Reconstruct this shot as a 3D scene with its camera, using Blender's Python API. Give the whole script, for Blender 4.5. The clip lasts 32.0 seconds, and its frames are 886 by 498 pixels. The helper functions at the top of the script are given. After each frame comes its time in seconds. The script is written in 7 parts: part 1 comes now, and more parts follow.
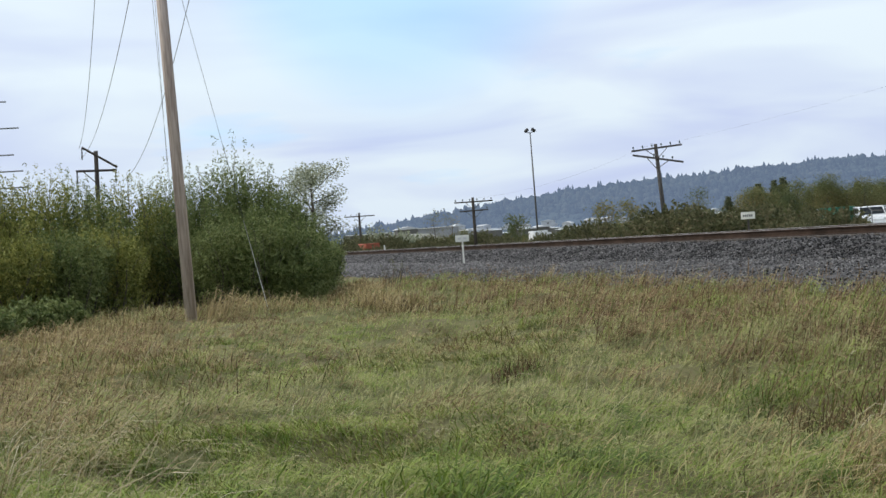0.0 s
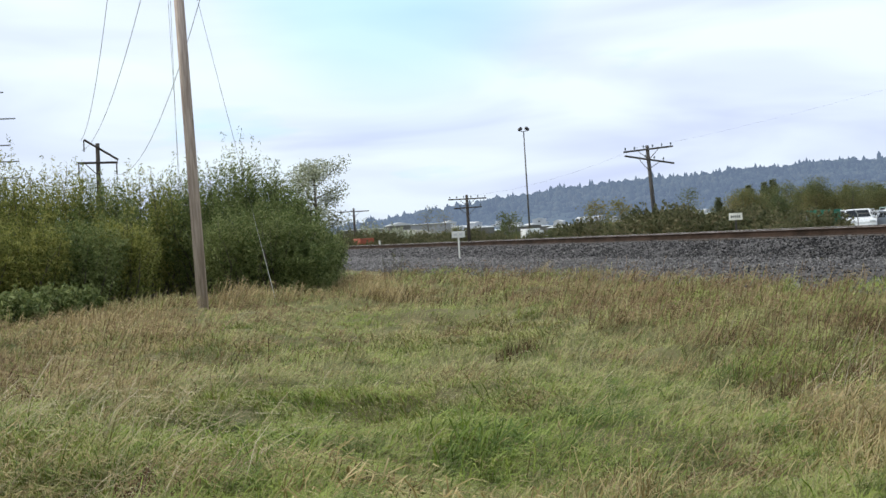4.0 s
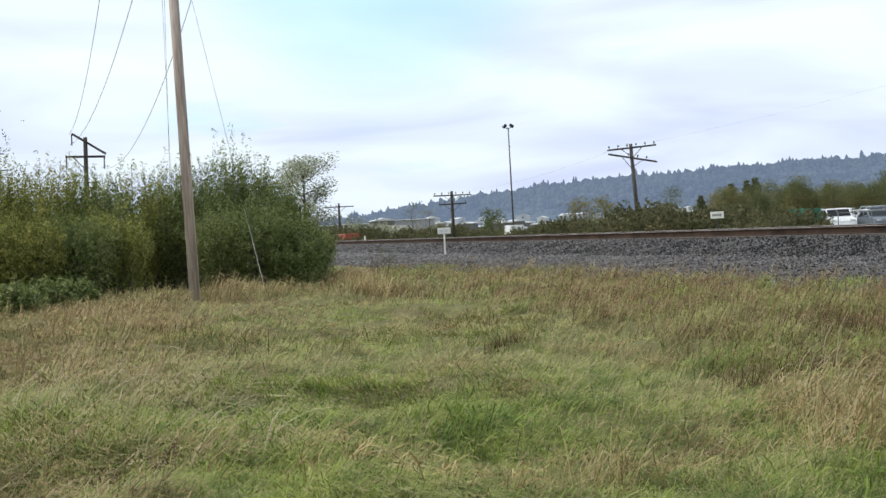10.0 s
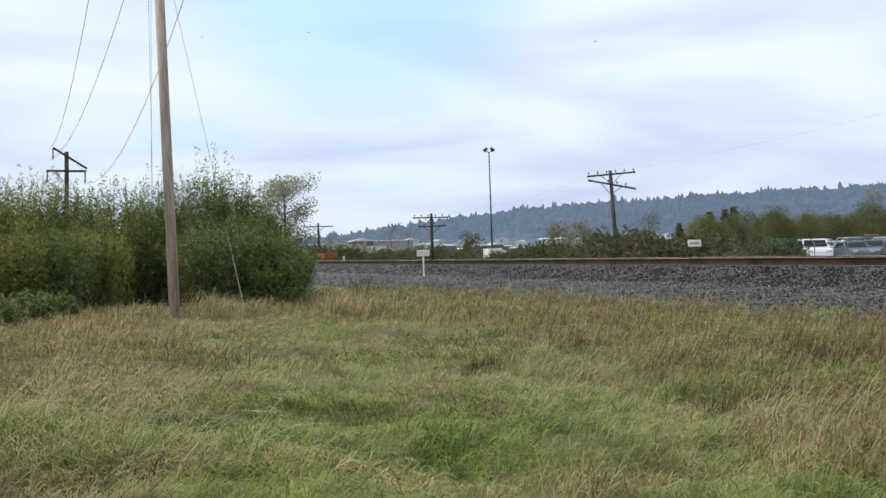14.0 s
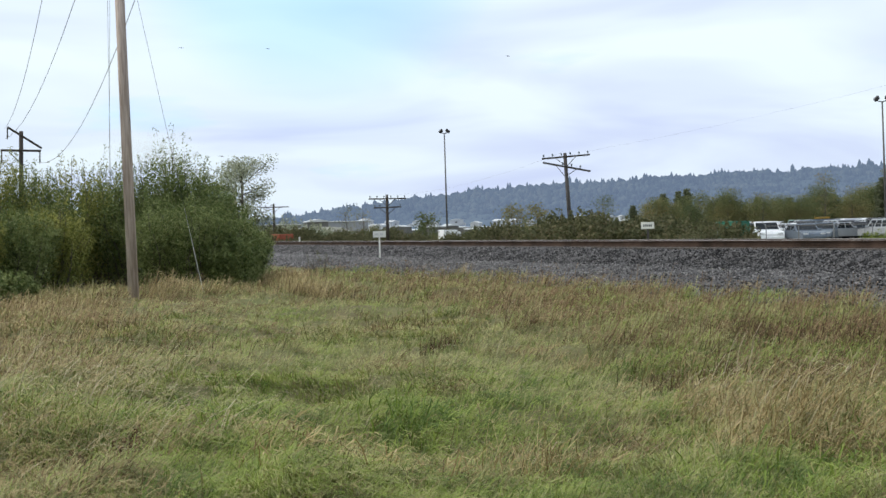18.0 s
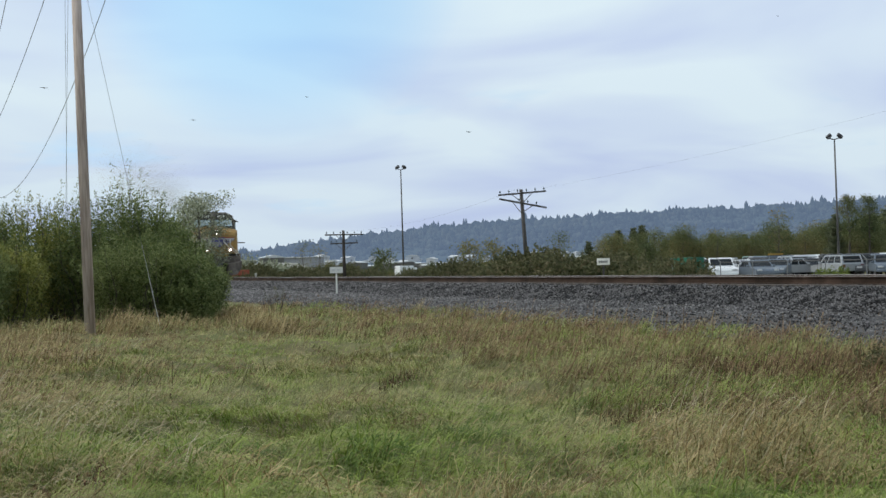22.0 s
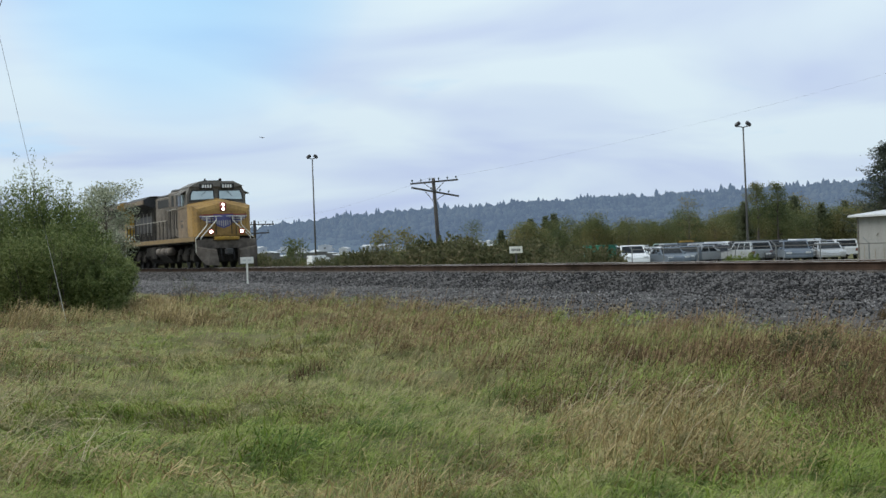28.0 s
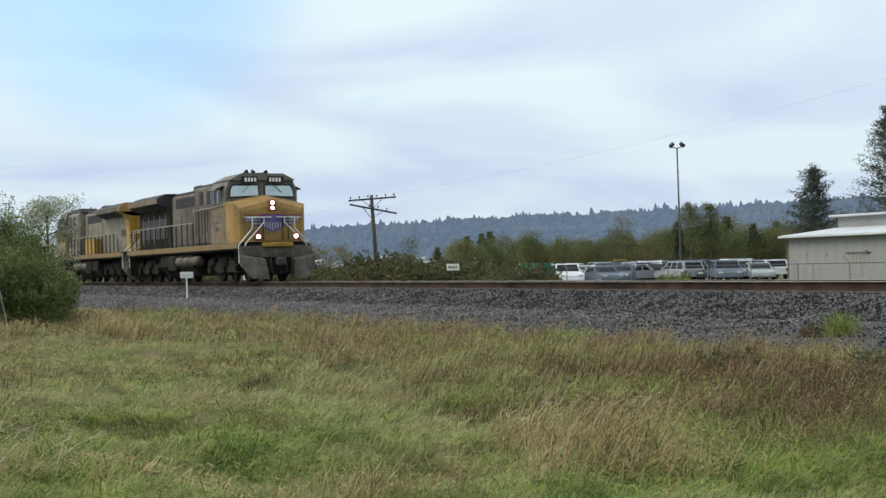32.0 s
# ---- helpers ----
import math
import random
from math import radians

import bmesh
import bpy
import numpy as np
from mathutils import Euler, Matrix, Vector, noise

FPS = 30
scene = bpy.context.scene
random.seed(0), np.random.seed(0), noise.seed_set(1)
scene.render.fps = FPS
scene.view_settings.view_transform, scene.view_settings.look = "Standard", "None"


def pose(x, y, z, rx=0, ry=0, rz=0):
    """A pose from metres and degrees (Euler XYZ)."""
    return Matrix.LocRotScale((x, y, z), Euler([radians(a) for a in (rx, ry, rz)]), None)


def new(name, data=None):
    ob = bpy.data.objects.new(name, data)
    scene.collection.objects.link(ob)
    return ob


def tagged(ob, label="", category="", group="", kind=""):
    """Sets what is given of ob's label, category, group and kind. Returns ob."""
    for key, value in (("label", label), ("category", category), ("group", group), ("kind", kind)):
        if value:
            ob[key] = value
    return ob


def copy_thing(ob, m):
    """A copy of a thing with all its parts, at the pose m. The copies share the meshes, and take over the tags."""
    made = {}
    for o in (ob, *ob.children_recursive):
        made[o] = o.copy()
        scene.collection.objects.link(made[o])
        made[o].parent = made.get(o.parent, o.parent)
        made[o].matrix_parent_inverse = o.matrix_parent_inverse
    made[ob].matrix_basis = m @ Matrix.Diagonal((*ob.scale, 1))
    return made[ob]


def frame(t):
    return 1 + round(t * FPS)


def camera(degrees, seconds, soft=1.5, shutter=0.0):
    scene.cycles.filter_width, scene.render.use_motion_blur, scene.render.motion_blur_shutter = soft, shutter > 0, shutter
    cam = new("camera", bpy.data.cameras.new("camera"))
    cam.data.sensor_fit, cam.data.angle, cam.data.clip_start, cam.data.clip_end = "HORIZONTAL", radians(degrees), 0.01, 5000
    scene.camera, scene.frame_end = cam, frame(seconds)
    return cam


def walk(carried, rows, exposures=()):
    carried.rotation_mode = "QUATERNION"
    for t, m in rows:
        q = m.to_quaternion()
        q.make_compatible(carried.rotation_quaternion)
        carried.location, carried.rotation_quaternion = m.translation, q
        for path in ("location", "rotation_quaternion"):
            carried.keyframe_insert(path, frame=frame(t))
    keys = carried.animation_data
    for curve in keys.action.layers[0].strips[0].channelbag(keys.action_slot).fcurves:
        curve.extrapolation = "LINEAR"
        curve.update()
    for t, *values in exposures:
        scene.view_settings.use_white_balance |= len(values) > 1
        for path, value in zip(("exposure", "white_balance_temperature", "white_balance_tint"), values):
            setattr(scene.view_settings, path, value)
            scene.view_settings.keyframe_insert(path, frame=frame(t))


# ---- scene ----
LENS = 31.45
cam = camera(LENS, 32.0, soft=1.5)
# seconds, eye x y z, pitch, roll, yaw
ROWS = [
    (0.0, -3.161, 1.146, 1.567, -0.376, 4.288, 76.553),
    (0.5, -2.600, 0.941, 1.559, -0.446, 4.111, 76.620),
    (1.0, -2.317, 0.835, 1.555, -0.448, 3.984, 76.683),
    (1.5, -2.048, 0.736, 1.552, -0.466, 3.844, 76.646),
    (2.0, -1.862, 0.669, 1.551, -0.482, 3.747, 76.541),
    (2.5, -1.652, 0.592, 1.550, -0.493, 3.641, 76.423),
    (3.0, -1.501, 0.537, 1.550, -0.504, 3.587, 76.344),
    (3.5, -1.374, 0.488, 1.551, -0.520, 3.466, 76.275),
    (5.5, -1.041, 0.363, 1.556, -0.575, 3.375, 76.092),
    (6.0, -0.821, 0.281, 1.563, -0.634, 3.303, 75.951),
    (6.5, -0.628, 0.211, 1.571, -0.684, 3.262, 75.832),
    (7.0, -0.518, 0.173, 1.576, -0.718, 3.169, 75.746),
    (7.5, -0.441, 0.146, 1.580, -0.733, 3.150, 75.680),
    (8.0, -0.392, 0.129, 1.583, -0.738, 3.132, 75.645),
    (8.5, -0.387, 0.128, 1.583, -0.737, 3.097, 75.629),
    (9.0, -0.386, 0.127, 1.583, -0.729, 3.045, 75.625),
    (9.5, -0.406, 0.134, 1.582, -0.721, 3.045, 75.623),
    (10.0, -0.400, 0.132, 1.582, -0.715, 2.997, 75.617),
    (10.5, -0.381, 0.125, 1.583, -0.720, 2.956, 75.610),
    (11.0, -0.392, 0.129, 1.583, -0.717, 2.940, 75.618),
    (11.5, -0.074, 0.024, 1.599, -0.723, 2.863, 75.326),
    (12.0, -0.056, 0.018, 1.600, -0.551, 2.720, 75.251),
    (12.5, -0.067, 0.022, 1.599, -0.363, 2.539, 75.178),
    (13.0, -0.048, 0.015, 1.600, -0.169, 2.238, 75.072),
    (13.5, -0.056, 0.018, 1.600, -0.013, 1.947, 74.947),
    (14.0, -0.063, 0.020, 1.599, 0.053, 1.756, 74.836),
    (14.5, -0.063, 0.020, 1.599, 0.041, 1.643, 74.716),
    (16.5, -0.063, 0.020, 1.599, -0.497, 1.618, 74.209),
    (17.0, -0.051, 0.017, 1.600, -0.759, 1.607, 74.078),
    (17.5, 0.272, -0.103, 1.616, -0.792, 1.598, 73.566),
    (18.0, 0.447, -0.175, 1.624, -0.690, 1.544, 73.187),
    (18.5, 0.472, -0.188, 1.625, -0.527, 1.552, 72.905),
    (19.0, 0.488, -0.198, 1.624, -0.353, 1.502, 72.626),
    (19.5, 0.518, -0.214, 1.625, -0.171, 1.505, 72.360),
    (20.0, 0.609, -0.257, 1.626, 0.021, 1.463, 72.137),
    (20.5, 0.613, -0.262, 1.625, 0.208, 1.453, 71.955),
    (21.0, 0.635, -0.275, 1.625, 0.367, 1.531, 71.797),
    (21.5, 0.629, -0.275, 1.624, 0.487, 1.488, 71.672),
    (22.0, 0.599, -0.265, 1.623, 0.579, 1.486, 71.582),
    (22.5, 0.660, -0.294, 1.624, 0.617, 1.528, 71.533),
    (23.0, 0.600, -0.266, 1.623, 0.638, 1.565, 71.525),
    (23.5, 0.527, -0.235, 1.620, 0.645, 1.597, 71.333),
    (24.0, 0.445, -0.201, 1.618, 0.621, 1.607, 71.059),
    (24.5, 0.334, -0.152, 1.614, 0.636, 1.519, 70.799),
    (25.0, 0.301, -0.140, 1.612, 0.892, 1.162, 70.420),
    (25.5, 0.299, -0.142, 1.611, 1.012, 0.758, 69.948),
    (27.5, 0.189, -0.096, 1.608, 0.606, 1.862, 68.477),
    (28.0, 0.211, -0.105, 1.609, 0.096, 1.894, 68.407),
    (28.5, 0.224, -0.111, 1.610, 0.092, 2.004, 68.378),
    (29.0, 0.236, -0.117, 1.610, 0.076, 2.016, 68.353),
    (29.5, 0.333, -0.164, 1.614, 0.007, 2.062, 68.040),
    (30.0, 0.498, -0.246, 1.619, -0.019, 2.060, 67.651),
    (30.5, 0.659, -0.331, 1.624, 0.021, 2.076, 67.269),
    (31.0, 0.842, -0.432, 1.627, 0.146, 1.985, 66.893),
    (31.5, 0.921, -0.482, 1.627, 0.350, 1.733, 66.481),
    (32.0, 1.053, -0.566, 1.627, 0.632, 1.360, 66.055),
]
EXPOSURES = [(0.0, 0.07, 6570, 9.3), (1.0, 0.2, 6590, 9.3), (3.0, 0.26, 6620, 9.3), (6.0, 0.28, 6670, 9.3), (11.0, 0.3, 6720, 9.3), (14.0, 0.16, 6610, 8.8), (17.0, 0.22, 6620, 8.8), (20.0, 0.1, 6450, 7.8), (22.0, -0.09, 6420, 6.4), (23.0, -0.11, 6420, 6.4), (25.0, -0.06, 6420, 6.4), (28.0, -0.06, 6400, 5.6), (28.6, 0.04, 6530, 5.4), (29.0, 0.14, 6650, 5.4), (30.0, 0.17, 6710, 5.6), (32.0, 0.05, 6630, 5.4)]
walk(cam, [(t, pose(x, y, z, 90 + pitch, roll, yaw)) for t, x, y, z, pitch, roll, yaw in ROWS], EXPOSURES)

# ---- sky and sun: high thin overcast with blue gaps ----
SUN_ELEVATION, SUN_AZIMUTH = 48.0, 200.0


def node(tree, kind, **settings):
    n = tree.nodes.new(kind)
    for key, value in settings.items():
        if key in n.inputs:
            n.inputs[key].default_value = value
    return n


def make_world():
    world = bpy.data.worlds.new("sky")
    world.use_nodes = True
    scene.world = world
    t = world.node_tree
    t.nodes.clear()
    link = t.links.new
    out = t.nodes.new("ShaderNodeOutputWorld")
    back = node(t, "ShaderNodeBackground", Strength=1.0)
    sky = t.nodes.new("ShaderNodeTexSky")
    sky.sky_type, sky.sun_disc = "NISHITA", False
    sky.sun_elevation, sky.sun_rotation = radians(SUN_ELEVATION), radians(SUN_AZIMUTH)
    gain = t.nodes.new("ShaderNodeVectorMath")
    gain.operation = "MULTIPLY"
    gain.inputs[1].default_value = (0.25, 0.345, 0.315)
    link(sky.outputs["Color"], gain.inputs[0])
    coord = t.nodes.new("ShaderNodeTexCoord")
    higher = t.nodes.new("ShaderNodeVectorMath")
    higher.operation = "ADD"
    higher.inputs[1].default_value = (0.0, 0.0, 0.45)
    link(coord.outputs["Generated"], higher.inputs[0])
    link(higher.outputs[0], sky.inputs["Vector"])
    split = t.nodes.new("ShaderNodeSeparateXYZ")
    link(coord.outputs["Generated"], split.inputs[0])
    lift = t.nodes.new("ShaderNodeMath")
    lift.operation, lift.use_clamp = "MAXIMUM", False
    link(split.outputs["Z"], lift.inputs[0])
    lift.inputs[1].default_value = 0.0
    raised = t.nodes.new("ShaderNodeMath")
    raised.operation = "ADD"
    link(lift.outputs[0], raised.inputs[0])
    raised.inputs[1].default_value = 0.14
    flat = t.nodes.new("ShaderNodeCombineXYZ")
    for axis in "XY":
        over = t.nodes.new("ShaderNodeMath")
        over.operation = "DIVIDE"
        link(split.outputs[axis], over.inputs[0])
        link(raised.outputs[0], over.inputs[1])
        link(over.outputs[0], flat.inputs[axis])
    gaps = node(t, "ShaderNodeTexNoise", Scale=0.85, Detail=5.0, Roughness=0.5)
    shade = node(t, "ShaderNodeTexNoise", Scale=1.15, Detail=4.0, Roughness=0.42, Distortion=0.5)
    shift = t.nodes.new("ShaderNodeMapping")
    shift.inputs["Location"].default_value = (3.3, 1.2, 0.0)
    link(flat.outputs[0], shift.inputs["Vector"])
    link(shift.outputs[0], gaps.inputs["Vector"])
    link(flat.outputs[0], shade.inputs["Vector"])
    cover = t.nodes.new("ShaderNodeValToRGB")
    cover.color_ramp.elements[0].position, cover.color_ramp.elements[1].position = 0.16, 0.40
    link(gaps.outputs["Fac"], cover.inputs[0])
    cloud = t.nodes.new("ShaderNodeValToRGB")
    cloud.color_ramp.elements[0].position, cloud.color_ramp.elements[0].color = 0.33, (0.60, 0.69, 0.92, 1)
    cloud.color_ramp.elements[1].position, cloud.color_ramp.elements[1].color = 0.60, (0.785, 0.90, 0.985, 1)
    link(shade.outputs["Fac"], cloud.inputs[0])
    mix = t.nodes.new("ShaderNodeMixRGB")
    gap = t.nodes.new("ShaderNodeVectorMath")
    gap.operation = "DOT_PRODUCT"
    link(coord.outputs["Generated"], gap.inputs[0])
    gap.inputs[1].default_value = Vector((-0.957, 0.212, 0.2)).normalized()
    hole = t.nodes.new("ShaderNodeValToRGB")
    hole.color_ramp.elements[0].position, hole.color_ramp.elements[0].color = 0.9915, (1, 1, 1, 1)
    hole.color_ramp.elements[1].position, hole.color_ramp.elements[1].color = 0.9985, (0.35, 0.35, 0.35, 1)
    link(gap.outputs["Value"], hole.inputs[0])
    thin = t.nodes.new("ShaderNodeMath")
    thin.operation = "MULTIPLY"
    link(cover.outputs[0], thin.inputs[0])
    link(hole.outputs[0], thin.inputs[1])
    link(thin.outputs[0], mix.inputs[0])
    link(gain.outputs[0], mix.inputs[1])
    link(cloud.outputs[0], mix.inputs[2])
    low = t.nodes.new("ShaderNodeSeparateXYZ")
    link(coord.outputs["Generated"], low.inputs[0])
    band = t.nodes.new("ShaderNodeValToRGB")
    band.color_ramp.elements[0].position, band.color_ramp.elements[0].color = 0.0, (0.882, 0.876, 0.905, 1)
    band.color_ramp.elements[1].position, band.color_ramp.elements[1].color = 0.14, (1.0, 1.0, 1.0, 1)
    link(low.outputs["Z"], band.inputs[0])
    veil = t.nodes.new("ShaderNodeMixRGB")
    veil.blend_type = "MULTIPLY"
    veil.inputs[0].default_value = 1.0
    link(mix.outputs[0], veil.inputs[1])
    link(band.outputs[0], veil.inputs[2])
    link(veil.outputs[0], back.inputs["Color"])
    link(back.outputs[0], out.inputs[0])


make_world()
sun = new("sun", bpy.data.lights.new("sun", "SUN"))
sun.data.energy, sun.data.angle, sun.data.color = 2.5, radians(40), (1.0, 0.95, 0.87)
sun.matrix_world = pose(0, 0, 60, 90 - SUN_ELEVATION, 0, 180 - SUN_AZIMUTH)


# ---- materials ----
def paint(name, colours, scale=4.0, fine=40.0, rough=0.8, metal=0.0, bump=0.15, depth=0.02, spread=(0.35, 0.65), island=0.0, sheen=0.0, through_light=0.0, spec=0.4, grain=1.0, vary=0.0):
    """Two or three base colours mixed by broad and fine noise, with fine relief."""
    m = bpy.data.materials.new(name)
    m.use_nodes = True
    t = m.node_tree
    link = t.links.new
    b = t.nodes["Principled BSDF"]
    b.inputs["Roughness"].default_value, b.inputs["Metallic"].default_value = rough, metal
    b.inputs["Specular IOR Level"].default_value = spec
    coord = t.nodes.new("ShaderNodeTexCoord")
    wide = node(t, "ShaderNodeTexNoise", Scale=scale, Detail=4.0)
    small = node(t, "ShaderNodeTexNoise", Scale=fine, Detail=3.0)
    along = t.nodes.new("ShaderNodeMapping")
    along.inputs["Scale"].default_value = (1.0, 1.0, grain)
    link(coord.outputs["Object"], along.inputs["Vector"])
    for n in (wide, small):
        link(along.outputs[0], n.inputs["Vector"])
    blend = t.nodes.new("ShaderNodeMath")
    blend.operation = "MULTIPLY_ADD"
    link(small.outputs["Fac"], blend.inputs[0])
    blend.inputs[1].default_value = 0.4
    half = t.nodes.new("ShaderNodeMath")
    half.operation = "MULTIPLY"
    link(wide.outputs["Fac"], half.inputs[0])
    half.inputs[1].default_value = 0.6
    link(half.outputs[0], blend.inputs[2])
    fac = blend.outputs[0]
    if island:
        geo = t.nodes.new("ShaderNodeNewGeometry")
        add = t.nodes.new("ShaderNodeMath")
        add.operation = "MULTIPLY_ADD"
        centred = t.nodes.new("ShaderNodeMath")
        centred.operation = "SUBTRACT"
        link(geo.outputs["Random Per Island"], centred.inputs[0])
        centred.inputs[1].default_value = 0.5
        link(centred.outputs[0], add.inputs[0])
        add.inputs[1].default_value = island
        link(fac, add.inputs[2])
        fac = add.outputs[0]
    if vary:
        info = t.nodes.new("ShaderNodeObjectInfo")
        each = t.nodes.new("ShaderNodeMath")
        each.operation = "MULTIPLY_ADD"
        link(info.outputs["Random"], each.inputs[0])
        each.inputs[1].default_value = vary
        lower = t.nodes.new("ShaderNodeMath")
        lower.operation = "SUBTRACT"
        link(fac, lower.inputs[0])
        lower.inputs[1].default_value = vary / 2
        link(lower.outputs[0], each.inputs[2])
        fac = each.outputs[0]
    ramp = t.nodes.new("ShaderNodeValToRGB")
    stops = ramp.color_ramp.elements
    while len(stops) < len(colours):
        stops.new(0.5)
    for i, c in enumerate(colours):
        stops[i].position = spread[0] + (spread[1] - spread[0]) * i / max(1, len(colours) - 1)
        stops[i].color = (*c, 1)
    link(fac, ramp.inputs[0])
    link(ramp.outputs[0], b.inputs["Base Color"])
    if bump:
        bp = node(t, "ShaderNodeBump", Strength=bump, Distance=depth)
        link(small.outputs["Fac"], bp.inputs["Height"])
        link(bp.outputs[0], b.inputs["Normal"])
    if through_light:
        tr = t.nodes.new("ShaderNodeBsdfTranslucent")
        link(ramp.outputs[0], tr.inputs["Color"])
        ms = t.nodes.new("ShaderNodeMixShader")
        ms.inputs[0].default_value = through_light
        link(b.outputs[0], ms.inputs[1])
        link(tr.outputs[0], ms.inputs[2])
        link(ms.outputs[0], t.nodes["Material Output"].inputs[0])
    return m


def glow(name, colour, strength):
    m = bpy.data.materials.new(name)
    m.use_nodes = True
    b = m.node_tree.nodes["Principled BSDF"]
    b.inputs["Base Color"].default_value = (*colour, 1)
    b.inputs["Emission Color"].default_value = (*colour, 1)
    b.inputs["Emission Strength"].default_value = strength
    return m


SOIL = paint("soil", [(0.12, 0.1, 0.055), (0.155, 0.145, 0.07), (0.115, 0.13, 0.05)], 0.35, 9.0, 0.95, bump=0.6, depth=0.05, spec=0.1)
GRAVEL = paint("gravel_bed", [(0.03404, 0.0322, 0.03162), (0.07084, 0.06716, 0.0651), (0.1178, 0.1122, 0.1079)], 3.0, 30.0, 0.95, bump=0.8, depth=0.03, spec=0.2)
STONE = paint("ballast_stone", [(0.0126, 0.01201, 0.01215), (0.0378, 0.03612, 0.03655), (0.1386, 0.1327, 0.1318)], 1.2, 25.0, 0.9, bump=0.3, island=0.5, spec=0.25)
PALE_STONE = paint("bench_stone", [(0.075, 0.071, 0.07), (0.14, 0.133, 0.13), (0.245, 0.234, 0.228)], 1.2, 25.0, 0.92, bump=0.3, island=0.5, spec=0.25)
RAIL_RUST = paint("rusty_rail_steel", [(0.02, 0.014, 0.01), (0.04, 0.0265, 0.0195), (0.068, 0.0445, 0.033)], 1.5, 40.0, 0.95, 0.0, 0.2, 0.004, spec=0.08)
RAIL_BRIGHT = paint("worn_rail_head", [(0.26, 0.24, 0.22), (0.4, 0.375, 0.35)], 2.0, 30.0, 0.5, 0.6, 0.05)
TIE_WOOD = paint("weathered_tie_wood", [(0.05, 0.042, 0.036), (0.11, 0.095, 0.08)], 3.0, 30.0, 0.95, bump=0.5)
POLE_WOOD = paint("weathered_pole_wood", [(0.172, 0.1302, 0.1092), (0.3784, 0.3024, 0.2604), (0.5676, 0.4704, 0.4116)], 4.0, 26.0, 0.9, bump=0.5, depth=0.01, spread=(0.34, 0.6), grain=0.07)
DARK_WOOD = paint("dark_pole_wood", [(0.03, 0.025, 0.021), (0.065, 0.054, 0.045)], 1.4, 18.0, 0.92, bump=0.4, grain=0.15)
GREY_WOOD = paint("grey_pole_wood", [(0.032, 0.029, 0.027), (0.068, 0.062, 0.057), (0.11, 0.1, 0.09)], 1.0, 18.0, 0.92, bump=0.4, grain=0.15)
WIRE = paint("wire_metal", [(0.05, 0.05, 0.053), (0.09, 0.09, 0.095)], 3.0, 30.0, 0.6, 0.3, 0.0)
GALV = paint("galvanised_steel", [(0.16, 0.165, 0.17), (0.26, 0.27, 0.275)], 1.0, 20.0, 0.55, 0.5, 0.1)
DARK_STEEL = paint("dull_dark_steel", [(0.07, 0.068, 0.066), (0.12, 0.115, 0.11)], 1.0, 20.0, 0.6, 0.2, 0.1)
LAMP_DARK = paint("dark_lamp_housing", [(0.03, 0.03, 0.032), (0.06, 0.06, 0.065)], 3.0, 20.0, 0.5)
GLASSY = paint("insulator_glass", [(0.05, 0.07, 0.08), (0.10, 0.13, 0.14)], 5.0, 30.0, 0.2)
SIGN_WHITE = paint("weathered_white_sign", [(0.62, 0.61, 0.54), (0.78, 0.77, 0.7)], 3.0, 25.0, 0.6, bump=0.05)
GUARD_GREY = paint("pale_guard_sleeve", [(0.5, 0.5, 0.47), (0.62, 0.61, 0.58)], 3.0, 25.0, 0.6, bump=0.05)
SIGN_INK = paint("faded_black_ink", [(0.06, 0.06, 0.06), (0.14, 0.14, 0.13)], 6.0, 30.0, 0.8)
BLADE_GREEN = paint("green_grass", [(0.0808, 0.118, 0.0202), (0.1691, 0.217, 0.0405), (0.2898, 0.335, 0.081)], 1.5, 4.5, 0.6, bump=0, island=0.22, through_light=0.25, spec=0.3, spread=(0.4, 0.6))
BLADE_PALE = paint("pale_grey_green_grass", [(0.133, 0.135, 0.0473), (0.2422, 0.237, 0.0903), (0.3705, 0.35, 0.1548)], 1.5, 4.5, 0.65, bump=0, island=0.22, through_light=0.2, spec=0.3, spread=(0.4, 0.6))
BLADE_LUSH = paint("fresh_green_grass", [(0.081, 0.1313, 0.01995), (0.1728, 0.2415, 0.038), (0.2862, 0.3465, 0.076)], 1.5, 4.5, 0.6, bump=0, island=0.22, through_light=0.3, spec=0.3, spread=(0.4, 0.6))
BLADE_GOLD = paint("golden_dead_grass", [(0.162, 0.1125, 0.03825), (0.306, 0.225, 0.085), (0.45, 0.36, 0.1785)], 1.6, 5.0, 0.7, bump=0, island=0.35, through_light=0.2, spec=0.3, spread=(0.4, 0.6))
SEED = paint("grass_seed_heads", [(0.1145, 0.0756, 0.04257), (0.2061, 0.1404, 0.08118), (0.3434, 0.2462, 0.1505)], 1.3, 4.5, 0.8, bump=0, island=0.28, through_light=0.3, spec=0.1)
BLADE_TAN = paint("dry_tan_grass", [(0.1733, 0.125, 0.0539), (0.2803, 0.21, 0.0929), (0.4077, 0.32, 0.1579)], 1.3, 4.5, 0.7, bump=0, island=0.28, through_light=0.15, spec=0.3, spread=(0.4, 0.6))
BLADE_RUST = paint("rusty_seeding_grass", [(0.0815, 0.04963, 0.02754), (0.163, 0.1051, 0.05911), (0.2879, 0.1966, 0.1162)], 1.3, 4.5, 0.85, bump=0, island=0.28, through_light=0.25, spec=0.08, spread=(0.4, 0.6))
STRAW = paint("bleached_straw", [(0.246, 0.1927, 0.104), (0.3526, 0.287, 0.168), (0.4756, 0.41, 0.28)], 1.0, 6.0, 0.6, bump=0, island=0.3)
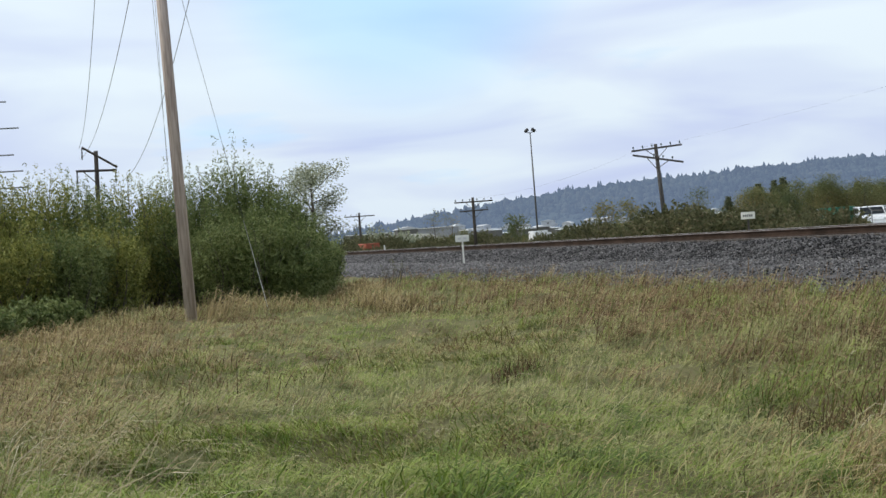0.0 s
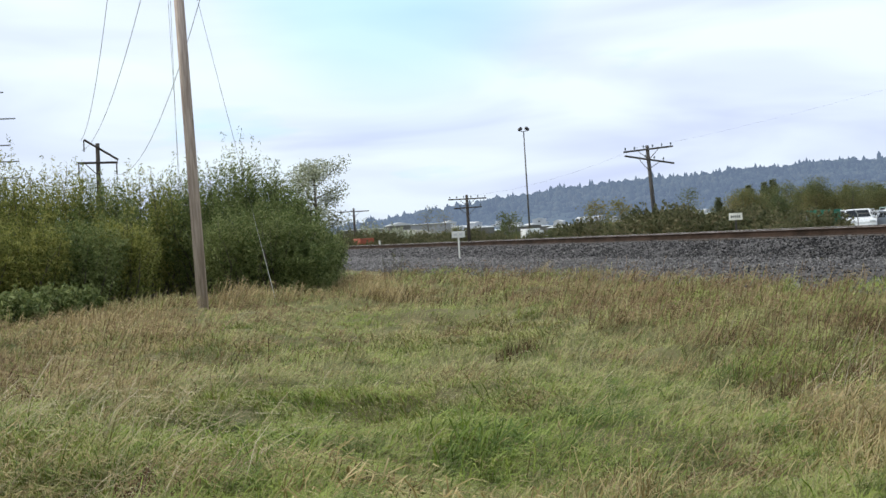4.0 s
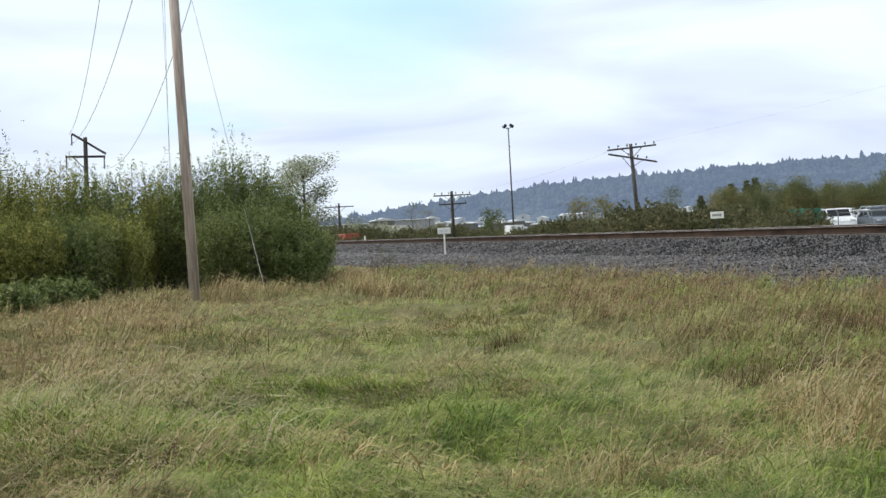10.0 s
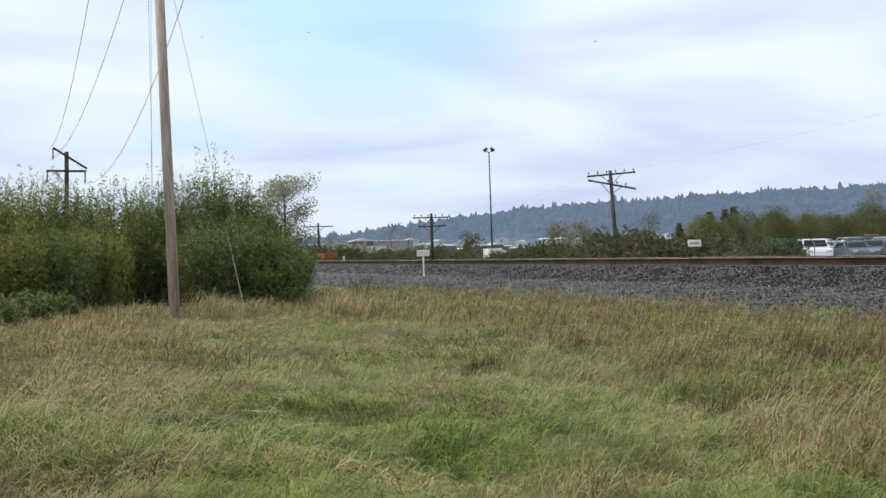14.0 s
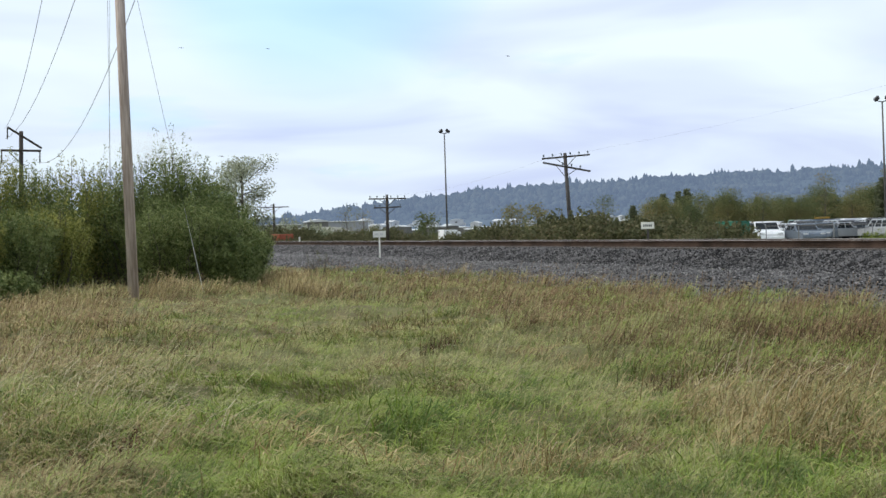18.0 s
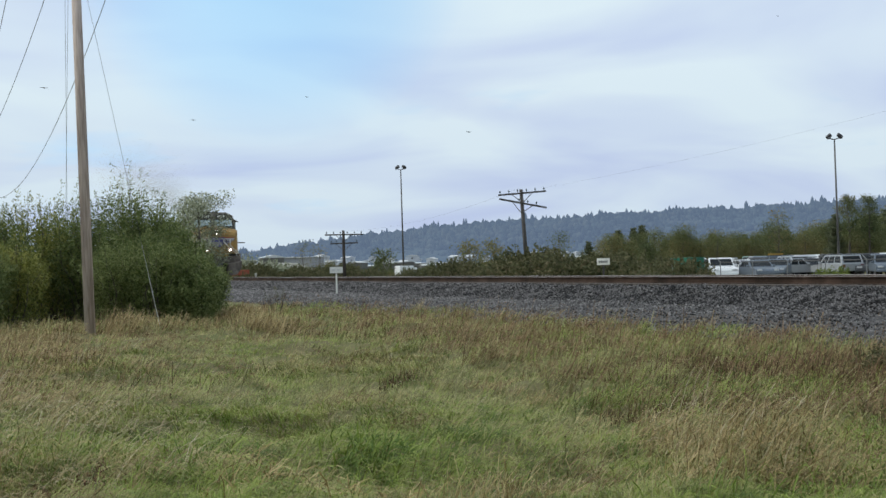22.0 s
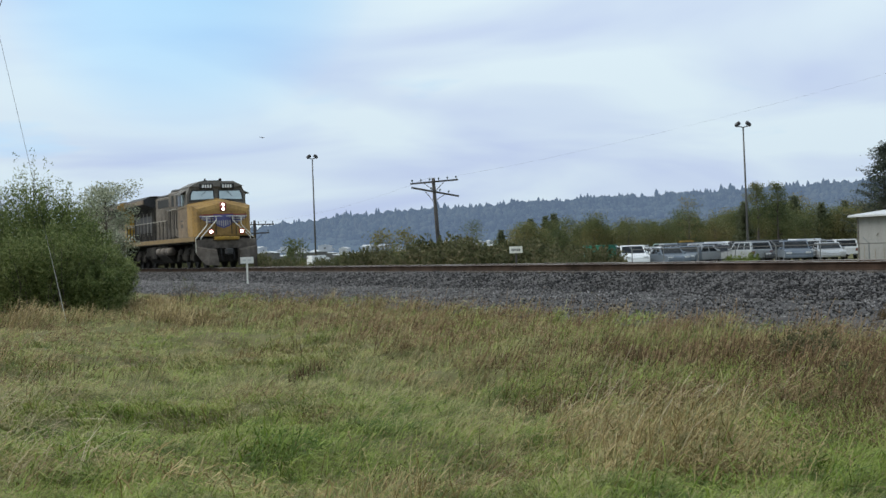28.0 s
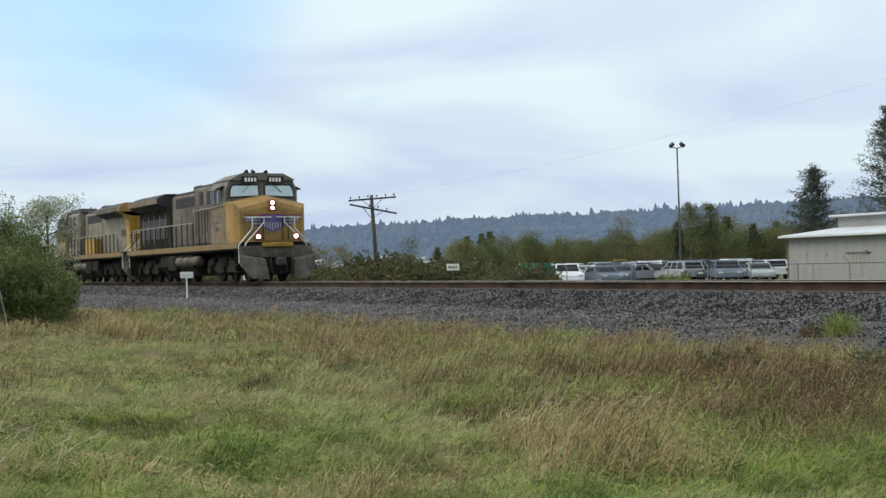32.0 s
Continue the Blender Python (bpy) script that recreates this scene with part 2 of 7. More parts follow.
BROWN_WEED = paint("dead_brown_weed", [(0.0488, 0.0348, 0.0184), (0.0952, 0.0672, 0.0345), (0.1708, 0.1224, 0.0633)], 1.0, 6.0, 0.9, bump=0, island=0.4, through_light=0.25, spec=0.05)
WILLOW = paint("willow_leaf", [(0.085, 0.116, 0.036), (0.165, 0.2, 0.066), (0.27, 0.3, 0.12)], 0.5, 3.0, 0.55, bump=0, island=0.4, through_light=0.3, spec=0.15)
WILLOW_YELLOW = paint("yellowing_willow_leaf", [(0.105, 0.126, 0.03), (0.215, 0.228, 0.055), (0.35, 0.335, 0.097)], 0.5, 3.0, 0.55, bump=0, island=0.4, through_light=0.3, spec=0.15)
PALE_LEAF = paint("pale_silvery_leaf", [(0.16, 0.18, 0.105), (0.3, 0.32, 0.21), (0.46, 0.48, 0.35)], 0.8, 4.0, 0.6, bump=0, island=0.4, through_light=0.25)
BRAMBLE = paint("bramble_leaf", [(0.065, 0.074, 0.036), (0.125, 0.128, 0.062), (0.2, 0.175, 0.098)], 0.3, 2.0, 0.7, bump=0, island=0.28, through_light=0.4, spec=0.1)
FAR_LEAF = paint("autumn_alder_leaf", [(0.07387, 0.09677, 0.04851), (0.1293, 0.1475, 0.06358), (0.2093, 0.1875, 0.08668), (0.2832, 0.1935, 0.08668)], 0.3, 1.0, 0.8, bump=0, island=0.12, through_light=0.35, spec=0.05, vary=0.2, spread=(0.3, 0.74))
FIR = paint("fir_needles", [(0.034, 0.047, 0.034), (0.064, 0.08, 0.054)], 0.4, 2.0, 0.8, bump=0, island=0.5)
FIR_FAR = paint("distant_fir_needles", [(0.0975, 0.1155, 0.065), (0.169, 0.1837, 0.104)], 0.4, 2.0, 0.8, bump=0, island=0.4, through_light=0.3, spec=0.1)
BARK = paint("grey_brown_bark", [(0.06, 0.05, 0.04), (0.13, 0.11, 0.09)], 3.0, 25.0, 0.9, bump=0.5)


# ---- mesh building ----
class Geo:
    """Collects faces of one part."""

    def __init__(self):
        self.v, self.f = [], []

    def add(self, verts, faces, m=None):
        o = len(self.v)
        self.v += [tuple(m @ Vector(p)) for p in verts] if m else [tuple(p) for p in verts]
        self.f += [tuple(i + o for i in f) for f in faces]
        return self

    def box(self, x0, x1, y0, y1, z0, z1, bevel=0.0, m=None):
        c = Vector(((x0 + x1) / 2, (y0 + y1) / 2, (z0 + z1) / 2))
        h = Vector((abs(x1 - x0) / 2, abs(y1 - y0) / 2, abs(z1 - z0) / 2))
        b = min(bevel, h.x * 0.9, h.y * 0.9, h.z * 0.9)
        if b <= 0:
            vs = [(c.x + sx * h.x, c.y + sy * h.y, c.z + sz * h.z) for sx in (-1, 1) for sy in (-1, 1) for sz in (-1, 1)]
            return self.add(vs, [(0, 1, 3, 2), (4, 6, 7, 5), (0, 4, 5, 1), (2, 3, 7, 6), (0, 2, 6, 4), (1, 5, 7, 3)], m)
        vs, idx = [], {}
        for sx in (-1, 1):
            for sy in (-1, 1):
                for sz in (-1, 1):
                    for a in range(3):
                        p = [c.x + sx * (h.x - b), c.y + sy * (h.y - b), c.z + sz * (h.z - b)]
                        p[a] += (sx, sy, sz)[a] * b
                        idx[sx, sy, sz, a] = len(vs)
                        vs.append(p)
        fs = []
        for a in range(3):
            u, w = (a + 1) % 3, (a + 2) % 3
            for s in (-1, 1):
                ring = []
                for su, sw in ((-1, -1), (1, -1), (1, 1), (-1, 1)):
                    k = [0, 0, 0]
                    k[a], k[u], k[w] = s, su, sw
                    ring.append(idx[(*k, a)])
                fs.append(tuple(ring if s > 0 else ring[::-1]))
            for su in (-1, 1):
                for sw in (-1, 1):
                    k0, k1 = [0, 0, 0], [0, 0, 0]
                    k0[a], k0[u], k0[w] = -1, su, sw
                    k1[a], k1[u], k1[w] = 1, su, sw
                    ring = (idx[(*k0, u)], idx[(*k1, u)], idx[(*k1, w)], idx[(*k0, w)])
                    fs.append(ring if su * sw > 0 else ring[::-1])
        for sx in (-1, 1):
            for sy in (-1, 1):
                for sz in (-1, 1):
                    ring = tuple(idx[sx, sy, sz, a] for a in range(3))
                    fs.append(ring if sx * sy * sz > 0 else ring[::-1])
        return self.add(vs, fs, m)

    def rod(self, p, q, r0, r1=None, n=8, caps=True):
        p, q, r1 = Vector(p), Vector(q), r0 if r1 is None else r1
        d = (q - p).normalized()
        u = d.orthogonal().normalized()
        w = d.cross(u)
        vs = []
        for c, r in ((p, r0), (q, r1)):
            for i in range(n):
                a = 2 * math.pi * i / n
                vs.append(c + (u * math.cos(a) + w * math.sin(a)) * r)
        fs = [(i, (i + 1) % n, n + (i + 1) % n, n + i) for i in range(n)]
        if caps:
            fs += [tuple(range(n))[::-1], tuple(range(n, 2 * n))]
        return self.add(vs, fs)

    def pipe(self, points, r, n=6):
        """One bent tube through the points."""
        pts = [Vector(p) for p in points]
        vs = []
        for i, p in enumerate(pts):
            d = (pts[min(i + 1, len(pts) - 1)] - pts[max(i - 1, 0)]).normalized()
            u = d.cross(Vector((0.31, 0.17, 0.93)) if abs(d.z) < 0.8 else Vector((0.9, 0.3, 0.1))).normalized()
            w = d.cross(u)
            vs += [p + (u * math.cos(2 * math.pi * k / n) + w * math.sin(2 * math.pi * k / n)) * r for k in range(n)]
        fs = [(i * n + k, i * n + (k + 1) % n, i * n + n + (k + 1) % n, i * n + n + k) for i in range(len(pts) - 1) for k in range(n)]
        return self.add(vs, fs + [tuple(range(n))[::-1], tuple(range(len(vs) - n, len(vs)))])

    def lathe(self, profile, n=16, axis="z", m=None):
        vs, k = [], len(profile)
        for i in range(n):
            a = 2 * math.pi * i / n
            for r, h in profile:
                p = (r * math.cos(a), r * math.sin(a), h)
                vs.append(p if axis == "z" else (h, p[0], p[1]) if axis == "x" else (p[1], h, p[0]))
        fs = []
        for i in range(n):
            j = (i + 1) % n
            fs += [(i * k + c, j * k + c, j * k + c + 1, i * k + c + 1) for c in range(k - 1)]
        return self.add(vs, fs, m)

    def prism(self, outline, y0, y1, m=None):
        """An outline in x and z drawn out along y."""
        n = len(outline)
        vs = [(x, y0, z) for x, z in outline] + [(x, y1, z) for x, z in outline]
        fs = [(i, (i + 1) % n, n + (i + 1) % n, n + i) for i in range(n)] + [tuple(range(n))[::-1], tuple(range(n, 2 * n))]
        return self.add(vs, fs, m)

    def slab(self, outline, x0, x1, m=None):
        """An outline in y and z drawn out along x."""
        n = len(outline)
        vs = [(x0, y, z) for y, z in outline] + [(x1, y, z) for y, z in outline]
        fs = [(i, (i + 1) % n, n + (i + 1) % n, n + i) for i in range(n)] + [tuple(range(n))[::-1], tuple(range(n, 2 * n))]
        return self.add(vs, fs, m)

    def mesh(self, name, material):
        me = bpy.data.meshes.new(name)
        me.from_pydata(self.v, [], self.f)
        b = bmesh.new()
        b.from_mesh(me)
        bmesh.ops.recalc_face_normals(b, faces=b.faces)
        b.to_mesh(me)
        b.free()
        me.materials.append(material)
        return me


def part(name, geo, material, parent=None, label=""):
    ob = new(name, geo.mesh(name, material) if isinstance(geo, Geo) else geo)
    ob.parent = parent
    return tagged(ob, label)


def smooth(ob):
    for p in ob.data.polygons:
        p.use_smooth = True
    return ob


def base(name, m, label, category, group="", kind=""):
    ob = new(name)
    ob.matrix_basis = m
    return tagged(ob, label, category, group, kind)


def big_mesh(name, verts, faces, material, soft=False):
    """A mesh from arrays: verts (n, 3), faces (m, 3) or (m, 4)."""
    verts, faces = np.asarray(verts, np.float32), np.asarray(faces, np.int32)
    me = bpy.data.meshes.new(name)
    me.vertices.add(len(verts))
    me.vertices.foreach_set("co", verts.ravel())
    me.loops.add(faces.size)
    me.loops.foreach_set("vertex_index", faces.ravel())
    me.polygons.add(len(faces))
    k = faces.shape[1]
    me.polygons.foreach_set("loop_start", np.arange(0, faces.size, k, dtype=np.int32))
    me.update(calc_edges=True)
    if soft:
        me.polygons.foreach_set("use_smooth", np.ones(len(faces), bool))
    me.materials.append(material)
    return me


rng = np.random.default_rng(7)


def lattice(seed, n=256):
    return np.random.default_rng(seed).random((n, n))


def field(x, y, size, seed):
    """Smooth noise from 0 to 1 over the plan, with the given size in metres."""
    g = lattice(seed)
    u, v = np.asarray(x) / size + 1000.0, np.asarray(y) / size + 1000.0
    i, j = np.floor(u).astype(int), np.floor(v).astype(int)
    a, b = u - i, v - j
    a, b = a * a * (3 - 2 * a), b * b * (3 - 2 * b)
    i0, i1, j0, j1 = i % 256, (i + 1) % 256, j % 256, (j + 1) % 256
    return (g[i0, j0] * (1 - a) + g[i1, j0] * a) * (1 - b) + (g[i0, j1] * (1 - a) + g[i1, j1] * a) * b


def step(a, b, x):
    s = np.clip((np.asarray(x, float) - a) / (b - a), 0, 1)
    return s * s * (3 - 2 * s)


# ---- the ground ----
TRACK_Y, RAIL_TOP, GAUGE = 19.8, 1.15, 1.5
BED = [(10.4, 0.0), (12.0, 0.05), (13.3, 0.28), (14.4, 0.40), (16.9, 0.50), (18.1, 0.84), (18.45, 0.875), (21.15, 0.875), (21.5, 0.84), (22.8, 0.4), (25.0, 0.0)]


def bed_height(y):
    return np.interp(y, [p[0] for p in BED], [p[1] for p in BED])


def ground_height(x, y):
    x, y = np.asarray(x, float), np.asarray(y, float)
    near = 1 - step(70, 140, np.hypot(x, y))
    bumps = 0.16 * (field(x, y, 5.0, 1) - 0.5) + 0.36 * (field(x, y, 1.5, 2) - 0.5) + 0.2 * (field(x, y, 0.6, 3) - 0.5)
    flat = step(13.0, 11.0, y)
    return bed_height(y) + bumps * near * (0.15 + 0.85 * flat)


def make_ground():
    xs = np.concatenate([[-4500, -3000, -2000, -1400, -1000, -700, -500, -380, -300, -250, -210, -180, -160, -145], np.arange(-132, -64, 2.0), np.arange(-64, -40, 0.25), np.arange(-40, 4, 0.2), np.arange(4, 40, 4.0), [60, 100, 200, 400, 900, 2000, 4500]])
    ys = np.concatenate([[-4500, -2000, -900, -400, -200, -100, -60, -40, -25], np.arange(-16, -4, 2.0), np.arange(-4, 14.4, 0.2), np.arange(14.4, 26, 0.4), [28, 32, 38, 46, 56, 70, 90, 120, 160, 220, 300, 450, 700, 1100, 1700, 2600, 4500]])
    X, Y = np.meshgrid(xs, ys, indexing="ij")
    Z = ground_height(X, Y)
    i = np.arange(len(xs) * len(ys)).reshape(len(xs), len(ys))
    f = np.stack([i[:-1, :-1], i[1:, :-1], i[1:, 1:], i[:-1, 1:]], -1).reshape(-1, 4)
    ob = new("ground", big_mesh("ground", np.stack([X, Y, Z], -1).reshape(-1, 3), f, SOIL, True))
    tagged(ob, "rough grassy soil of a level trackside field", "ground", kind="structure")


make_ground()


# ---- the railway ----
def make_ballast():
    xs = np.concatenate([np.arange(-330, -130, 10.0), np.arange(-130, 60, 1.0)])
    ys = np.array([12.6, 13.2, 13.9, 14.5, 15.0, 15.4, 16.2, 16.9, 17.2, 17.6, 18.05, 18.4, 19.0, 20.6, 21.2, 21.6, 22.2, 22.8, 23.6])
    X, Y = np.meshgrid(xs, ys, indexing="ij")
    Z = ground_height(X, Y) + 0.03 + 0.05 * (field(X, Y, 0.7, 5) - 0.5)
    Z[:, 0] -= 0.08
    Z[:, -1] -= 0.08
    i = np.arange(X.size).reshape(X.shape)
    f = np.stack([i[:-1, :-1], i[1:, :-1], i[1:, 1:], i[:-1, 1:]], -1).reshape(-1, 4)
    bed = new("ballast_bed", big_mesh("ballast_bed", np.stack([X, Y, Z], -1).reshape(-1, 3), f, GRAVEL, True))
    tagged(bed, "grey crushed-stone ballast bed of the railway", "ballast", kind="structure")
    octa = np.array([(1, 0, 0), (-1, 0, 0), (0, 1, 0), (0, -1, 0), (0, 0, 1), (0, 0, -1)], float)
    tris = np.array([(0, 2, 4), (2, 1, 4), (1, 3, 4), (3, 0, 4), (2, 0, 5), (1, 2, 5), (3, 1, 5), (0, 3, 5)])

    def stones(name, n, lo, hi, y0, y1, size, material, label):
        x = lo + (hi - lo) * rng.random(n) ** 0.75
        y = y0 + (y1 - y0) * rng.random(n)
        s = size * (0.6 + 0.8 * rng.random(n)) * (1 + 0.010 * np.maximum(0, -x - 40))
        v = octa[None] * (0.55 + 0.6 * rng.random((n, 6, 1))) * s[:, None, None]
        a = rng.random(n) * 6.3
        c, d = np.cos(a)[:, None], np.sin(a)[:, None]
        v = np.stack([v[..., 0] * c - v[..., 1] * d, v[..., 0] * d + v[..., 1] * c, v[..., 2] * 0.75], -1)
        tilt = rng.normal(0, 0.5, (n, 1))
        v[..., 2] += v[..., 0] * tilt
        v += np.stack([x, y, ground_height(x, y) + 0.035 + 0.02 * rng.random(n)], -1)[:, None]
        f = (tris[None] + 6 * np.arange(n)[:, None, None]).reshape(-1, 3)
        ob = new(name, big_mesh(name, v.reshape(-1, 3), f, material))
        tagged(ob, label, "ballast stones", kind="stuff")

    stones("ballast_stones", 58000, -14, -125, 16.75, 18.55, 0.033, STONE, "loose dark grey crushed stones on the ballast slope")
    stones("near_stones", 17000, -33, -10, 16.75, 18.55, 0.036, STONE, "loose dark grey crushed stones on the near ballast slope")
    stones("bench_edge_stones", 4500, -36, -10, 13.3, 17.0, 0.027, STONE, "dark crushed stones strewn over the near gravel bench")
    # paler stones mixed into the slope along its far stretch only
    stones("dusty_stones", 9000, -36, -115, 16.8, 18.5, 0.03, PALE_STONE, "paler stones lying among the farther ballast")
    stones("bench_stones", 30000, -14, -110, 12.9, 17.0, 0.028, PALE_STONE, "finer pale grey gravel on the bench beside the track")


make_ballast()


def make_track():
    track = base("railway_track", pose(0, TRACK_Y, 0), "single railway track with rusty steel rails on wooden ties", "railway track", kind="structure")
    x0, x1 = -330.0, 60.0
    h = RAIL_TOP
    for side in (-1, 1):
        y = side * GAUGE / 2
        web = [(y - 0.075, h - 0.186), (y + 0.075, h - 0.186), (y + 0.075, h - 0.17), (y + 0.02, h - 0.15), (y + 0.011, h - 0.12), (y + 0.011, h - 0.05), (y + 0.036, h - 0.036), (y + 0.036, h - 0.008), (y - 0.036, h - 0.008), (y - 0.036, h - 0.036), (y - 0.011, h - 0.05), (y - 0.011, h - 0.12), (y - 0.02, h - 0.15), (y - 0.075, h - 0.17)]
        rail = part("rail", Geo().slab(web, x0, x1), RAIL_RUST, track)
        part("rail_head", Geo().slab([(y - 0.034, h - 0.007), (y + 0.034, h - 0.007), (y + 0.03, h), (y - 0.03, h)], x0, x1), RAIL_BRIGHT, rail, "bright worn running surface")
    tie = Geo().box(-0.115, 0.115, -1.3, 1.3, 0.79, 0.968, 0.012).mesh("tie", TIE_WOOD)
    for i in range(230):
        t = part("tie", tie, TIE_WOOD, track)
        t.matrix_basis = pose(-128 + i * 0.53 + random.uniform(-0.03, 0.03), random.uniform(-0.05, 0.05), 0, 0, 0, random.uniform(-1, 1))


make_track()


def bearing(a, r):
    """The plan place r metres from the watcher, a degrees round from the line of the track."""
    return -r * math.cos(radians(a)), r * math.sin(radians(a))


# ---- grasses of the field ----
def wedge(n, r0, r1, a0=-4.0, a1=44.0):
    r = r0 * (r1 / r0) ** rng.random(n)
    a = np.radians(a0 + (a1 - a0) * rng.random(n))
    return -r * np.cos(a), r * np.sin(a), r, np.degrees(a)


def blades(name, x, y, length, width, lean, way, material, label, category, joints=2, droop=0.7, kind="stuff"):
    """Bent tapering blades that arch over. lean: tip's sideways share of the length; way: the side it bends to."""
    n = len(x)
    z = ground_height(x, y) - 0.015
    dx, dy = np.cos(way), np.sin(way)
    turn = way + 1.57 + rng.normal(0, 0.7, n)
    wx, wy = np.cos(turn) * width / 2, np.sin(turn) * width / 2
    up = length * np.sqrt(np.maximum(0.03, 1 - lean ** 2))
    out = length * lean
    drop = up * (1.0 - droop * lean * (0.3 + 1.1 * rng.random(n)))
    curl = rng.normal(0, 0.22, n) * out
    v = np.empty((n, 2 * joints + 1, 3))
    for k in range(joints + 1):
        s = k / joints
        ox = 2 * s * (1 - s) * 0.38 * out + s * s * out
        cx = 4 * s * (1 - s) * curl
        oz = 2 * s * (1 - s) * 1.25 * up + s * s * drop
        px, py, pz = x + dx * ox - dy * cx, y + dy * ox + dx * cx, z + oz
        if k == joints:
            v[:, -1] = np.stack([px, py, pz], -1)
        else:
            taper = 1 - 0.4 * s
            v[:, 2 * k] = np.stack([px - wx * taper, py - wy * taper, pz], -1)
            v[:, 2 * k + 1] = np.stack([px + wx * taper, py + wy * taper, pz + 0.25 * width], -1)
    t = []
    for k in range(joints - 1):
        t += [(2 * k, 2 * k + 1, 2 * k + 3), (2 * k, 2 * k + 3, 2 * k + 2)]
    t.append((2 * joints - 2, 2 * joints - 1, 2 * joints))
    f = (np.array(t)[None] + (2 * joints + 1) * np.arange(n)[:, None, None]).reshape(-1, 3)
    ob = new(name, big_mesh(name, v.reshape(-1, 3), f, material))
    tagged(ob, label, category, kind=kind)


def leaves(centres, size, ratio, up=0.3):
    """One four-sided leaf at each centre, turned at random."""
    n = len(centres)
    d = rng.normal(0, 1, (n, 3))
    d[:, 2] = d[:, 2] * 0.6 + up
    d /= np.linalg.norm(d, axis=1)[:, None]
    s = np.cross(d, rng.normal(0, 1, (n, 3)))
    s /= np.linalg.norm(s, axis=1)[:, None] + 1e-9
    k = (size * (0.65 + 0.7 * rng.random(n)))[:, None]
    v = np.stack([centres - d * k / 2, centres + s * k * ratio / 2, centres + d * k / 2, centres - s * k * ratio / 2], 1)
    return v.reshape(-1, 3), np.arange(4 * n).reshape(n, 4)


def make_grass():
    def rise(x, y):
        """The rough rusty strip before the gravel, wider where the field rises."""
        start = np.interp(x, (-60, -45, -32, -24, -18, -13, -8), (9.2, 9.4, 9.4, 8.7, 7.7, 6.9, 7.4)) + 3.4 * (field(x, y, 2.4, 22) - 0.5) + 1.6 * (field(x, y, 0.8, 28) - 0.5)
        return step(-0.5, 0.6, y - start) * step(14.2, 13.0, y + 1.2 * (field(x, y, 1.1, 29) - 0.5))

    def left_patch(x, y, r, a):
        patch = step(8.0, 4.0, a + 3.0 * (field(x, y, 2.5, 21) - 0.5)) * step(9.0, 10.5, r)
        foot = step(40, 43, r) * step(52, 46, r) * step(13.0, 11.0, a)
        return np.maximum(0.8 * patch, foot)

    def dry(x, y):
        return np.clip(1.9 * (0.5 * field(x, y, 2.2, 23) + 0.5 * field(x, y, 0.7, 24)) - 0.5, 0, 1)

    def sway(x, y, scatter=0.55):
        """The way the grass is laid: to +y in broad swirls."""
        return 1.35 + 3.4 * (field(x, y, 1.9, 61) - 0.5) + 1.6 * (field(x, y, 0.7, 62) - 0.5) + rng.normal(0, scatter, len(x))

    def worn(x, y):
        """The trodden strip that leads to the foot of the big pole."""
        return (np.abs(y + 0.0954 * x) < 0.3) & (x > -41.3) & (x < -30)

    # a low tangle of single blades everywhere
    x, y, r, a = wedge(200000, 8.0, 62.0)
    keep = y < 13.2
    x, y, r = x[keep], y[keep], r[keep]
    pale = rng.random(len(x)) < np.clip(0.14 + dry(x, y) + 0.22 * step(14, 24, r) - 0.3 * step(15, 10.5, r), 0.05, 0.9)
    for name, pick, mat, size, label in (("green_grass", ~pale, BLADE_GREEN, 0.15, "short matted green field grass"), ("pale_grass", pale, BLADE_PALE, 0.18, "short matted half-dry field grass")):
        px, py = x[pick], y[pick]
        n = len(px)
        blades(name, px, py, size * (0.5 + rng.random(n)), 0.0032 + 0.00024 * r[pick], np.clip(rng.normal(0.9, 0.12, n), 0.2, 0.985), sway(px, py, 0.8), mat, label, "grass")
    x, y = rng.uniform(-24, 18, 60000), rng.uniform(-18, 12.5, 60000)
    a = np.degrees(np.arctan2(y, -x))
    keep = ((a < -4) | (a > 44) | (np.hypot(x, y) < 8)) & (rng.random(len(x)) < step(30, 6, np.hypot(x, y)) + 0.15)
    x, y = x[keep], y[keep]
    n = len(x)
    blades("near_grass", x, y, rng.uniform(0.08, 0.26, n), np.full(n, 0.008), np.clip(rng.normal(0.88, 0.12, n), 0.2, 0.985), sway(x, y, 0.8), BLADE_GREEN, "matted green field grass round the watcher", "grass")
    # tussocks: blades arching outwards from each tuft and falling over
    cx, cy, cr, ca = wedge(17500, 8.3, 60.0)
    keep = (cy < 13.1 + 0.5 * field(cx, cy, 1.0, 36)) & ~(worn(cx, cy) & (rng.random(len(cx)) < 0.8))
    cx, cy, cr, ca = cx[keep], cy[keep], cr[keep], ca[keep]
    f, l, d = rise(cx, cy), left_patch(cx, cy, cr, ca), dry(cx, cy)
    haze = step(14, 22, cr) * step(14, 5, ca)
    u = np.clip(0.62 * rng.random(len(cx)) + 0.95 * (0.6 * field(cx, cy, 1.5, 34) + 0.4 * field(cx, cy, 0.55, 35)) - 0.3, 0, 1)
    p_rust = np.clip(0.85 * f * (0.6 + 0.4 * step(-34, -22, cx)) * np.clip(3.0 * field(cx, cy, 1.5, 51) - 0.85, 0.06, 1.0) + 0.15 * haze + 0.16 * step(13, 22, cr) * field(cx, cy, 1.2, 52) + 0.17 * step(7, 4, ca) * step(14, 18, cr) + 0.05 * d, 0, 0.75)
